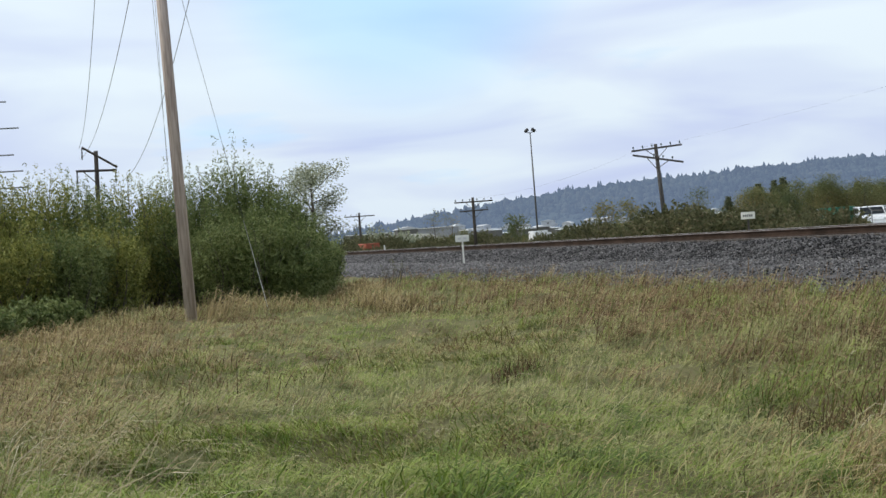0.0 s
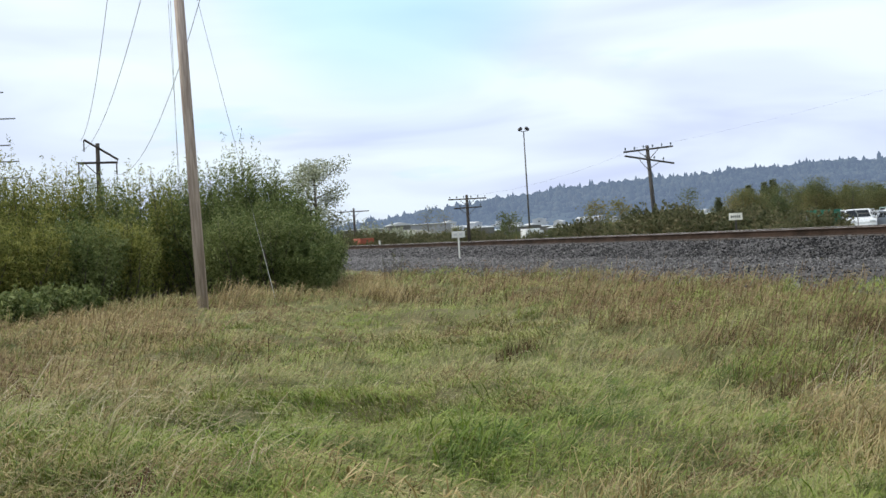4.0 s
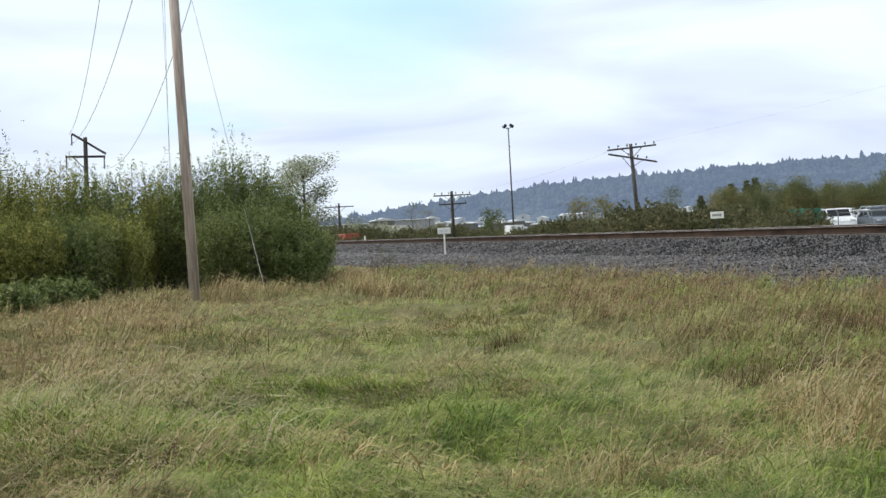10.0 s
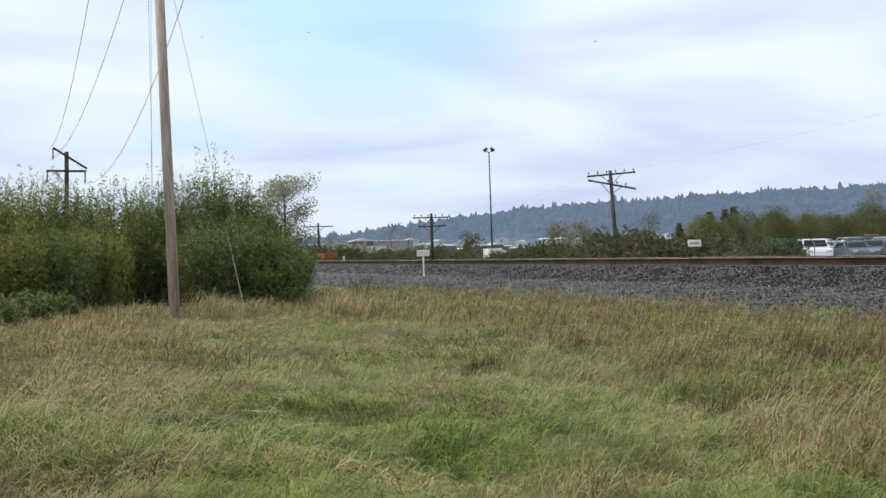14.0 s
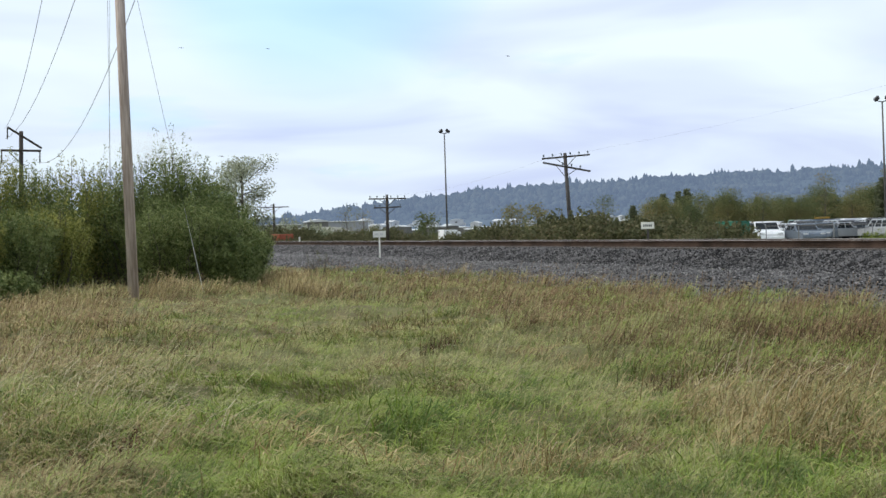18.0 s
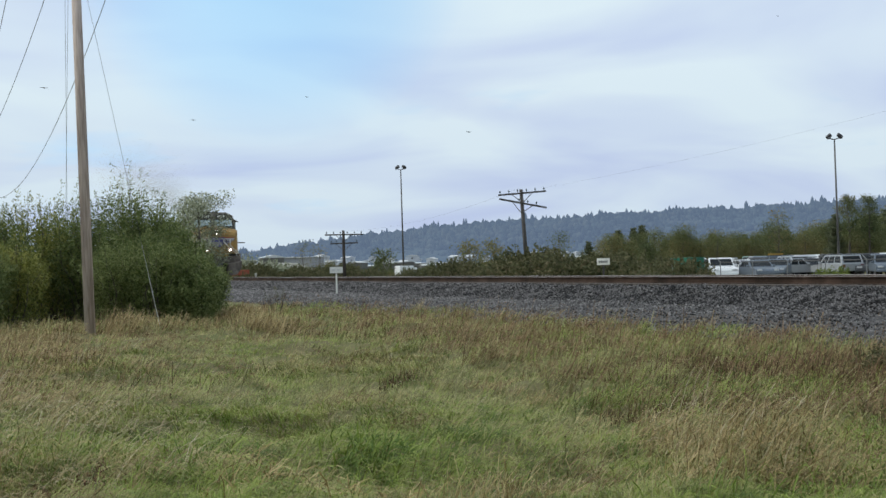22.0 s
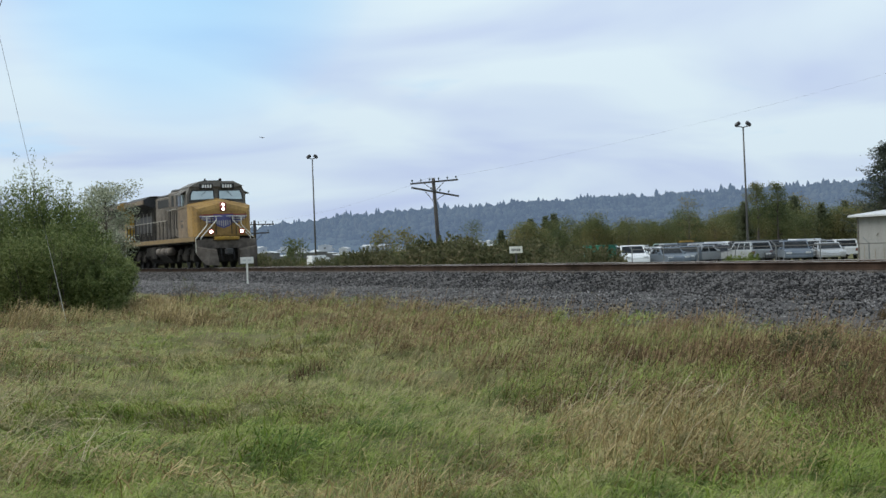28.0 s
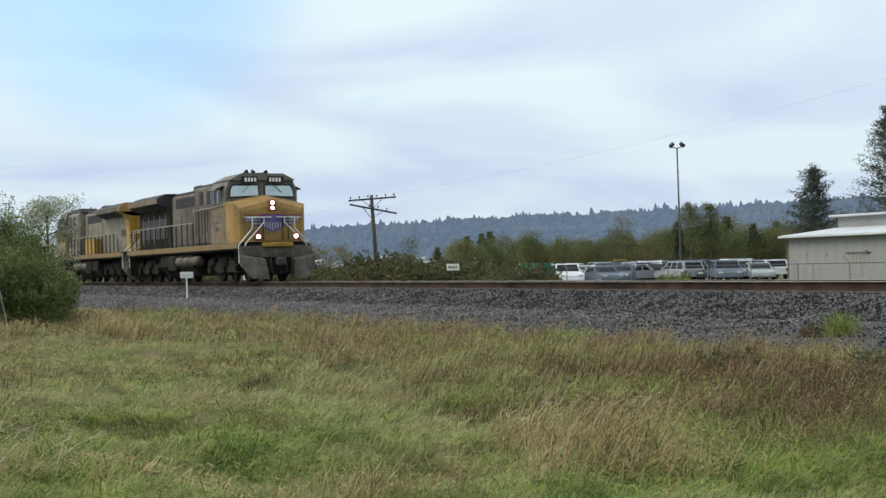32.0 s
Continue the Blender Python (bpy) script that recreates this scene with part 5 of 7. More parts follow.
def locomotive(name, label, body, hood_paint, lights):
    """Six-axle diesel locomotive, nose towards +x, on railhead z = 0."""
    loco = base(name, Matrix.Identity(4), label, "locomotive", "coupled locomotives")

    def p(nm, g, mat, parent=loco, lab=""):
        return part(nm, g, mat, parent, lab)

    # frame and walkway
    p("underframe", Geo().box(-10.48, 10.23, -1.45, 1.45, 1.32, 1.58, 0.03), UNDER)
    for s in (-1, 1):
        p("side_sill", Geo().box(-10.3, 10.0, s * 1.46, s * 1.53, 1.40, 1.66, 0.012), SILL_YELLOW)
        p("sill_stripe", Geo().box(-10.25, 9.95, s * 1.531, s * 1.536, 1.40, 1.43), UNDER)
    p("walkway", Geo().box(-10.5, 9.2, -1.5, 1.5, 1.62, 1.68, 0.01), SOOT)
    # wide nose: slanting crown, higher in the middle
    nose = Geo()
    ring = lambda x, w, z0, ze, zc: [(x, -w, z0), (x, -w, ze), (x, 0, zc), (x, w, ze), (x, w, z0)]
    rows = [ring(8.2, 1.5, 1.68, 3.45, 3.78), ring(9.35, 1.47, 1.68, 3.30, 3.62), ring(9.72, 1.30, 1.68, 3.12, 3.45), ring(9.8, 1.16, 1.68, 2.95, 3.25)]
    vs = [v for r in rows for v in r]
    fs = [(i * 5 + j, i * 5 + (j + 1) % 5, i * 5 + 5 + (j + 1) % 5, i * 5 + 5 + j) for i in range(3) for j in range(5)] + [(15, 16, 17, 18, 19), (4, 3, 2, 1, 0)]
    nose.add(vs, fs)
    nz = p("nose", nose, body)
    part("nose_door", Geo().box(9.8, 9.83, -0.36, 0.36, 1.72, 2.95, 0.012), body, nz)
    for y in (-0.62, -0.4, 0.4, 0.62):
        part("grab_iron", Geo().pipe([(9.82, y, 1.75), (9.9, y, 1.8), (9.9, y, 2.72), (9.82, y, 2.77)], 0.02, 5), STANCHION, nz)
    # winged emblem as plain bars across the nose
    shield = [(-0.5, 2.82), (-0.5, 2.42), (-0.3, 2.2), (0, 2.08), (0.3, 2.2), (0.5, 2.42), (0.5, 2.82)]
    part("emblem_shield", Geo().slab(shield, 9.832, 9.846), WING_BLUE, nz)
    part("emblem_edge", Geo().slab([(-0.54, 2.86), (-0.54, 2.82), (0.54, 2.82), (0.54, 2.86)], 9.832, 9.848), RED_LINE, nz)
    for s in (-1, 1):
        for z, reach, mat, nm in ((2.80, 1.2, RED_LINE, "emblem_edge"), (2.74, 1.2, WING_WHITE, "emblem_stripe"), (2.67, 1.18, WING_BLUE, "emblem_wing"), (2.60, 1.1, WING_WHITE, "emblem_stripe"), (2.53, 1.0, WING_BLUE, "emblem_wing"), (2.46, 0.88, WING_WHITE, "emblem_stripe"), (2.39, 0.76, WING_BLUE, "emblem_wing")):
            part(nm, Geo().box(9.8, 9.812, s * 0.505, s * reach, z - 0.032, z + 0.032), mat, nz)
        part("seam", Geo().box(9.8, 9.808, s * 1.14, s * 1.15, 1.72, 2.9), STANCHION, nz)
    for i in range(7):
        part("emblem_bar", Geo().box(9.847, 9.851, -0.36 + i * 0.11, -0.31 + i * 0.11, 2.16 + abs(i - 3) * 0.05, 2.5), WING_WHITE, nz)
    # headlight pair in the middle of the nose crown
    hl = p("headlight", Geo().box(9.62, 9.86, -0.16, 0.16, 2.98, 3.46, 0.05), RED_LINE)
    for z in (3.11, 3.33):
        part("lens", Geo().lathe([(0, 0.02), (0.055, 0.015), (0.076, 0.0), (0.08, -0.02)], 14, "x", Matrix.Translation((9.865, 0, z))), LIGHT_ON if lights else CAB_GLASS, hl)
    for s in (-1, 1):
        d = p("ditch_light", Geo().lathe([(0, -0.12), (0.12, -0.12), (0.15, 0.0), (0.15, 0.05), (0.12, 0.06)], 14, "x", Matrix.Translation((10.42, s * 0.77, 1.9))), RED_LINE)
        part("lens", Geo().lathe([(0, 0.055), (0.06, 0.05), (0.08, 0.04), (0.082, 0.0)], 14, "x", Matrix.Translation((10.44, s * 0.77, 1.9))), LIGHT_ON if lights else CAB_GLASS, d)
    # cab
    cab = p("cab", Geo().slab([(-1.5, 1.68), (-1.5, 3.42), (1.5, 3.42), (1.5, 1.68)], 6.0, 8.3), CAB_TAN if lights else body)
    upper = part("cab_upper", Geo().add([(x, y, z) for x in (6.0, 8.35) for y, z in [(-1.5, 3.42), (-1.5, 3.95), (-1.34, 4.36), (-0.85, 4.62), (0.85, 4.62), (1.34, 4.36), (1.5, 3.95), (1.5, 3.42)]], [tuple(range(8))[::-1], tuple(range(8, 16))] + [(i, (i + 1) % 8, 8 + (i + 1) % 8, 8 + i) for i in range(8)]), MIST_GREY, cab)
    part("roof_plate", Geo().slab([(-1.38, 4.37), (-0.86, 4.645), (0.86, 4.645), (1.38, 4.37), (1.3, 4.36), (-1.3, 4.36)], 5.9, 8.55), MIST_GREY, cab)
    part("roof_unit", Geo().box(6.3, 7.6, -0.5, 0.5, 4.63, 4.74, 0.04), SOOT, cab)
    part("horn", Geo().lathe([(0.02, -0.25), (0.03, 0.0), (0.08, 0.16)], 8, "x", Matrix.Translation((7.9, 0.3, 4.74))), SOOT, cab)
    part("antenna", Geo().rod((7.2, -0.3, 4.7), (7.2, -0.3, 4.86), 0.05, 0.04, 8), SOOT, cab)
    for s in (-1, 1):
        part("windshield_frame", Geo().slab([(s * 0.08, 3.64), (s * 1.4, 3.58), (s * 1.36, 3.98), (s * 1.24, 4.2), (s * 0.1, 4.2)], 8.35, 8.372), SOOT, cab)
        glass = [(0.15, 3.71), (1.32, 3.66), (1.28, 3.97), (1.19, 4.13), (0.16, 4.13)]
        part("windshield", Geo().add([(8.376 + (4.13 - z) * 0.14, s * y, z) for y, z in glass] + [(8.3735, s * y, z) for y, z in glass], [(0, 1, 2, 3, 4), (9, 8, 7, 6, 5)] + [(i, 5 + i, 5 + (i + 1) % 5, (i + 1) % 5) for i in range(5)]), CAB_GLASS, cab)
        part("wiper", Geo().rod((8.46, s * 0.5, 4.16), (8.46, s * 0.82, 3.84), 0.014, 0.012, 4), BLACK, cab)
        nb = part("number_board", Geo().box(8.5, 8.58, s * 0.2, s * 0.9, 4.24, 4.52, 0.02), BLACK, cab)
        for i in range(4):
            part("number_bar", Geo().box(8.581, 8.586, s * (0.29 + i * 0.14), s * (0.385 + i * 0.14), 4.29, 4.46), PLATE_INK, nb)
        for x0, x1 in ((6.1, 6.78), (6.86, 7.6)):
            part("side_window_frame", Geo().box(x0, x1, s * 1.5, s * 1.515, 3.36, 4.0, 0.01), SOOT, cab)
            part("side_window", Geo().box(x0 + 0.05, x1 - 0.05, s * 1.516, s * 1.522, 3.41, 3.95), DARK_GLASS, cab)
        part("wind_deflector", Geo().box(7.72, 7.76, s * 1.52, s * 1.66, 3.36, 3.98, 0.01), CAB_GLASS, cab)
        part("side_visor", Geo().add([(6.6, s * 1.46, 4.14), (8.0, s * 1.46, 4.14), (8.0, s * 1.8, 3.98), (6.6, s * 1.8, 3.98), (6.6, s * 1.46, 4.18), (8.0, s * 1.46, 4.18), (8.0, s * 1.8, 4.02), (6.6, s * 1.8, 4.02)], [(0, 1, 2, 3), (7, 6, 5, 4), (0, 4, 5, 1), (1, 5, 6, 2), (2, 6, 7, 3), (3, 7, 4, 0)]), MIST_GREY, cab)
        part("cab_number", Geo().box(6.7, 7.3, s * 1.501, s * 1.505, 2.55, 2.61), SOOT, cab)
        part("cab_badge", Geo().box(6.7, 7.3, s * 1.501, s * 1.505, 2.2, 2.4), hood_paint, cab)
        part("cab_rail", Geo().pipe([(5.9, s * 1.56, 3.25), (7.6, s * 1.56, 3.32), (8.1, s * 1.56, 3.3)], 0.02, 5), DULL_RAIL, cab)
    # equipment box behind the cab, long hood, radiator with overhanging wings
    p("equipment_box", Geo().box(2.6, 5.98, -1.32, 1.32, 1.68, 4.3, 0.08), hood_paint)
    for s in (-1, 1):
        for i in range(3):
            p("box_door", Geo().box(2.75 + i * 1.08, 3.7 + i * 1.08, s * 1.32, s * 1.335, 1.8, 3.4, 0.01), hood_paint)
        for x0 in (3.5, 4.75):
            p("box_grille", Geo().box(x0, x0 + 0.62, s * 1.32, s * 1.34, 3.5, 4.1, 0.01), BLACK)
        for x in (3.2, 4.2, 5.1):
            p("box_grab_iron", Geo().pipe([(x, s * 1.36, 2.2), (x, s * 1.42, 2.25), (x, s * 1.42, 3.3), (x, s * 1.36, 3.35)], 0.018, 5), STANCHION)
    p("box_roof", Geo().box(2.5, 6.0, -1.15, 1.15, 4.3, 4.42, 0.05), SOOT)
    p("long_hood", Geo().box(-3.2, 2.6, -0.92, 0.92, 1.68, 4.2, 0.07), hood_paint)
    for s in (-1, 1):
        for i in range(6):
            d = p("hood_door", Geo().box(-3.1 + i * 0.93, -2.25 + i * 0.93, s * 0.92, s * 0.938, 1.8, 3.5, 0.01), hood_paint)
            part("latch", Geo().box(-2.35 + i * 0.93, -2.31 + i * 0.93, s * 0.938, s * 0.96, 2.5, 2.62, 0.005), SOOT, d)
        p("hood_grille", Geo().box(-2.4, 1.8, s * 0.92, s * 0.94, 3.58, 4.05, 0.01), BLACK)
    p("hood_roof", Geo().box(-3.2, 2.5, -0.8, 0.8, 4.2, 4.34, 0.05), SOOT)
    p("exhaust_stack", Geo().box(-1.0, 0.1, -0.45, 0.45, 4.33, 4.62, 0.05), SOOT)
    # lead's radiator side is near black: the wing's shade put into its colour
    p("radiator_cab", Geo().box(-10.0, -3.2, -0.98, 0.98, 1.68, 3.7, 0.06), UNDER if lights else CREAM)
    if not lights:
        end = [(-1.52, 3.86), (-1.2, 3.74), (-1.06, 3.45), (-1.0, 3.0), (-1.0, 1.68)]
        p("end_section", Geo().slab(end + [(-y, z) for y, z in end[::-1]], -10.05, -9.15), body)
    # thin flat wings that stand out over the walkway
    rim = [(-0.98, 3.66), (-1.5, 3.9), (-1.53, 4.18), (-1.2, 4.34)]
    # dark roof tone; the shade of the wing's underside is put into it too
    w = p("radiator_wing", Geo().slab(rim + [(-y, z) for y, z in rim[::-1]], -10.05, -3.6), SOOT)
    for s in (-1, 1):
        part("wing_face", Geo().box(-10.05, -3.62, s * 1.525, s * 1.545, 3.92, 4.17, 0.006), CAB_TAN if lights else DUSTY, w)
        if lights:
            p("radiator_intake", Geo().box(-9.4, -4.0, s * 0.981, s * 0.995, 2.2, 3.2, 0.005), SOOT)
            for i in range(5):
                p("intake_post", Geo().box(-9.1 + i * 1.2, -8.98 + i * 1.2, s * 0.996, s * 1.01, 2.0, 3.4, 0.004), MIST_GREY)
        else:
            for i in range(3):
                p("end_grille", Geo().box(-9.05 + i * 0.42, -8.75 + i * 0.42, s * 0.981, s * 0.995, 2.55, 2.95, 0.005), SOOT)
            p("battery_box", Geo().box(-2.6, 0.2, s * 1.0, s * 1.4, 1.68, 2.6, 0.03), body)
    if not lights:
        part("wing_end", Geo().slab([(-1.56, 3.88), (-1.56, 4.18), (-1.21, 4.35), (1.21, 4.35), (1.56, 4.18), (1.56, 3.88)], -10.12, -9.9), YELLOW, w)
    part("radiator_top", Geo().box(-9.9, -3.5, -1.15, 1.15, 4.34, 4.39, 0.02), SOOT, w)
    p("end_light", Geo().box(-10.12, -10.0, -0.15, 0.15, 3.2, 3.45, 0.03), SOOT)
    # handrails and end steps
    for s in (-1, 1):
        p("side_handrail", Geo().pipe([(-9.7, s * 1.5, 2.2), (-9.4, s * 1.5, 2.72), (3.0, s * 1.5, 2.72), (3.35, s * 1.52, 3.25), (5.9, s * 1.55, 3.28)], 0.024, 5), DULL_RAIL)
        for i in range(15):
            p("stanchion", Geo().rod((-9.4 + i * 1.03, s * 1.5, 1.66), (-9.4 + i * 1.03, s * 1.5, 2.72 if i < 13 else 3.25), 0.03, 0.03, 5), STANCHION)
        for e, x in ((1, 10.35), (-1, -10.6)):
            p("step_rail", Geo().pipe([(x - e * 0.3, s * 1.47, 0.8), (x - e * 0.3, s * 1.47, 1.56), (x - e * 0.4, s * 0.87, 2.26), (x - e * 0.4, s * 0.87, 2.69)], 0.026, 6), RAIL_WHITE)
            p("step_rail", Geo().pipe([(x - e * 0.12, s * 1.25, 1.07), (x - e * 0.12, s * 1.25, 1.6), (x - e * 0.3, s * 0.42, 2.5), (x - e * 0.3, s * 0.42, 2.72)], 0.026, 6), RAIL_WHITE)
            for i in range(4):
                p("step", Geo().box(x - e * 0.75, x - e * 0.28, s * 1.05, s * 1.5, 0.42 + i * 0.3, 0.46 + i * 0.3, 0.008), UNDER)
            p("step_side", Geo().box(x - e * 0.80, x - e * 0.76, s * 1.0, s * 1.5, 0.36, 1.5, 0.01), UNDER)
            p("end_handrail", Geo().pipe([(x - e * 0.3, s * 0.1, 2.72), (x - e * 0.3, s * 0.42, 2.72), (x - e * 0.4, s * 0.87, 2.69), (x - e * 0.42, s * 1.1, 2.69)], 0.02, 5), RAIL_WHITE)
    # ends: yellow anticlimber lip, plow, coupler
    for e, x in ((1, 10.35), (-1, -10.6)):
        p("anticlimber", Geo().box(x, x + e * 0.22, -0.62, 0.62, 1.46, 1.64, 0.03), CLEAN_YELLOW)
        p("end_plate", Geo().box(x - e * 0.1, x, -1.48, 1.48, 1.02, 1.5, 0.02), PLOW)
        for s in (-1, 1):
            vs = [(x, s * 0.55, 1.0), (x, s * 1.52, 1.16), (x, s * 1.5, 0.7), (x, s * 1.12, 0.18), (x, s * 0.55, 0.12), (x + e * 0.5, s * 0.6, 0.9), (x + e * 0.12, s * 1.52, 1.09), (x + e * 0.22, s * 1.5, 0.63), (x + e * 0.42, s * 1.12, 0.16), (x + e * 0.6, s * 0.5, 0.12)]
            p("plow_blade", Geo().add(vs, [(0, 1, 2, 3, 4), (9, 8, 7, 6, 5), (0, 5, 6, 1), (1, 6, 7, 2), (2, 7, 8, 3), (3, 8, 9, 4), (4, 9, 5, 0)]), PLOW)
        c = p("coupler", Geo().box(x, x + e * 0.62, -0.12, 0.12, 0.72, 0.98, 0.03), SOOT)
        part("knuckle", Geo().box(x + e * 0.5, x + e * 0.78, -0.2, 0.14, 0.68, 1.02, 0.06), SOOT, c)
        for s in (-1, 1):
            p("air_hose", Geo().pipe([(x + e * 0.1, s * 0.3, 1.0), (x + e * 0.25, s * 0.32, 0.7), (x + e * 0.3, s * 0.28, 0.4)], 0.03, 6), BLACK)
    # fuel tank and air reservoirs
    # added dark block: closes gaps between the trucks where only shade would show
    p("centre_frame", Geo().box(-10.4, 10.2, -0.7, 0.7, 0.3, 1.32, 0.05), UNDER)
    p("fuel_tank", Geo().slab([(-1.4, 1.28), (-1.45, 0.75), (-1.1, 0.32), (1.1, 0.32), (1.45, 0.75), (1.4, 1.28)], -3.6, 2.6), UNDER)
    for s in (-1, 1):
        for i in range(3):
            m = Matrix.Translation((0.2 + i * 1.3, s * 1.3, 0.98))
            r = p("air_reservoir", Geo().lathe([(0, -0.6), (0.16, -0.58), (0.23, -0.5), (0.23, 0.5), (0.16, 0.58), (0, 0.6)], 14, "x", m), PLOW)
            smooth(r)
        p("equipment_case", Geo().box(-1.9, -0.3, s * 1.2, s * 1.5, 0.55, 1.25, 0.04), UNDER)
    # two six-wheel trucks
    for c in (-6.9, 6.75):
        t = p("truck", Geo().box(c - 2.55, c + 2.55, -1.02, 1.02, 0.55, 0.95, 0.06), UNDER)
        for s in (-1, 1):
            part("side_frame", Geo().prism([(c - 2.75, 0.62), (c - 2.75, 0.98), (c - 2.0, 1.1), (c - 1.4, 0.85), (c - 0.7, 1.1), (c + 0.7, 1.1), (c + 1.4, 0.85), (c + 2.0, 1.1), (c + 2.75, 0.98), (c + 2.75, 0.62), (c + 1.1, 0.45), (c - 1.1, 0.45)], s * 1.05, s * 1.22), UNDER, t)
            for k in (-1.98, 0.0, 1.98):
                part("axle_box", Geo().box(c + k - 0.22, c + k + 0.22, s * 1.2, s * 1.4, 0.38, 0.78, 0.05), UNDER, t)
                part("spring", Geo().lathe([(0.1, 0.78), (0.13, 0.85), (0.1, 0.92), (0.13, 0.99), (0.1, 1.06)], 8, m=Matrix.Translation((c + k + 0.45, s * 1.25, 0))), UNDER, t)
                m = Matrix.Translation((c + k, s * 0.75, 0.535))
                part("wheel", Geo().lathe([(0.0, s * 0.07), (0.2, s * 0.07), (0.24, s * 0.02), (0.42, s * 0.02), (0.46, s * 0.07), (0.535, s * 0.065), (0.535, -s * 0.06), (0.57, -s * 0.065), (0.57, -s * 0.09), (0.0, -s * 0.09)], 24, "y", m), WHEEL, t)
            part("sand_pipe", Geo().pipe([(c + 2.7, s * 0.9, 1.1), (c + 2.72, s * 0.8, 0.5), (c + 2.5, s * 0.76, 0.15)], 0.025, 5), UNDER, t)
    # the body is a little wider than the trucks' frames
    for ob in loco.children:
        if not ob.name.startswith("truck"):
            for each in (ob, *ob.children):
                each.data.transform(Matrix.Diagonal((1, 1.065, 1, 1)))
    return loco


LEAD = locomotive("lead_locomotive", "grimy yellow freight locomotive with lit headlights and grey roof", YELLOW, DUSTY, True)
TRAIL = locomotive("trailing_locomotive", "dusty cream and yellow second locomotive coupled back to front", CLEAN_YELLOW, CREAM, False)


# ---- exhaust haze over the lead locomotive ----
def make_smoke():
    haze = paint("brown_exhaust_haze", [(0.3, 0.25, 0.225), (0.4, 0.345, 0.315)], 2.0, 9.0, 1.0, bump=0, spec=0.0)
    made = []
    for i in range(9):
        n = 8000 + 800 * i
        s = 0.4 + 0.16 * i
        centre = np.clip(rng.normal(0, 1, (n, 3)), -2.2, 2.2) * np.array([1.5, 1.0, 0.6]) * s
        v, f = leaves(centre, np.full(n, 0.014), 1.0, 0.0)
        ob = new("smoke_puff", big_mesh("smoke_puff", v, f, haze))
        tagged(ob, "thin brownish puff of diesel exhaust haze", "smoke puff", "exhaust haze", "stuff")
        made.append((ob, i))
    return made


SMOKE = make_smoke()


# ---- the yard beyond the track ----
CAR_WHITE = paint("white_car_paint", [(0.68, 0.69, 0.7), (0.8, 0.81, 0.82)], 0.8, 9.0, 0.3, bump=0)
CAR_SILVER = paint("silver_car_paint", [(0.34, 0.355, 0.37), (0.46, 0.475, 0.49)], 0.8, 9.0, 0.35, 0.3, 0)
CAR_BLUE = paint("blue_grey_car_paint", [(0.1, 0.125, 0.155), (0.16, 0.19, 0.23)], 0.8, 9.0, 0.3, 0.2, 0)
CAR_DARK = paint("dark_car_paint", [(0.035, 0.038, 0.042), (0.07, 0.074, 0.08)], 0.8, 9.0, 0.3, 0.2, 0)
CAR_GREEN = paint("pale_green_car_paint", [(0.16, 0.23, 0.2), (0.22, 0.3, 0.26)], 0.8, 9.0, 0.3, 0.2, 0)
GREEN_TARP = paint("green_container_paint", [(0.02, 0.13, 0.085), (0.035, 0.19, 0.12)], 0.8, 9.0, 0.6, bump=0.05)
RED_PAINT = paint("faded_red_paint", [(0.15, 0.05, 0.035), (0.23, 0.075, 0.05)], 0.6, 9.0, 0.6, bump=0.05)
ORANGE_RED = paint("faded_orange_red_paint", [(0.26, 0.065, 0.032), (0.4, 0.11, 0.055)], 0.6, 9.0, 0.6, bump=0.05)
METAL_WALL = paint("pale_corrugated_wall", [(0.21, 0.208, 0.198), (0.265, 0.262, 0.252), (0.3, 0.297, 0.287)], 0.5, 8.0, 0.6, bump=0.05)
METAL_ROOF = paint("white_metal_roof", [(0.46, 0.47, 0.48), (0.58, 0.59, 0.6)], 0.5, 8.0, 0.5, bump=0.05)
STREAK = paint("dark_wall_stain", [(0.10, 0.09, 0.08), (0.2, 0.18, 0.16)], 2.0, 12.0, 0.8, bump=0)
FAR_WALL = paint("far_shed_wall", [(0.09, 0.09, 0.085), (0.17, 0.165, 0.155)], 0.2, 3.0, 0.8, bump=0.03)
RUST_STAIN = paint("rusty_wall_stain", [(0.2, 0.165, 0.125), (0.3, 0.26, 0.21)], 2.0, 12.0, 0.8, bump=0)
WARE_GREY = paint("grey_warehouse_wall", [(0.23, 0.24, 0.26), (0.31, 0.32, 0.34)], 0.2, 3.0, 0.7, bump=0.03)
FAR_WHITE = paint("white_house_wall", [(0.42, 0.43, 0.44), (0.56, 0.57, 0.58)], 0.1, 2.0, 0.7, bump=0.02)
DIRT_PALE = paint("bare_pale_earth", [(0.2, 0.195, 0.16), (0.33, 0.325, 0.28)], 0.15, 2.0, 0.9, bump=0.2)


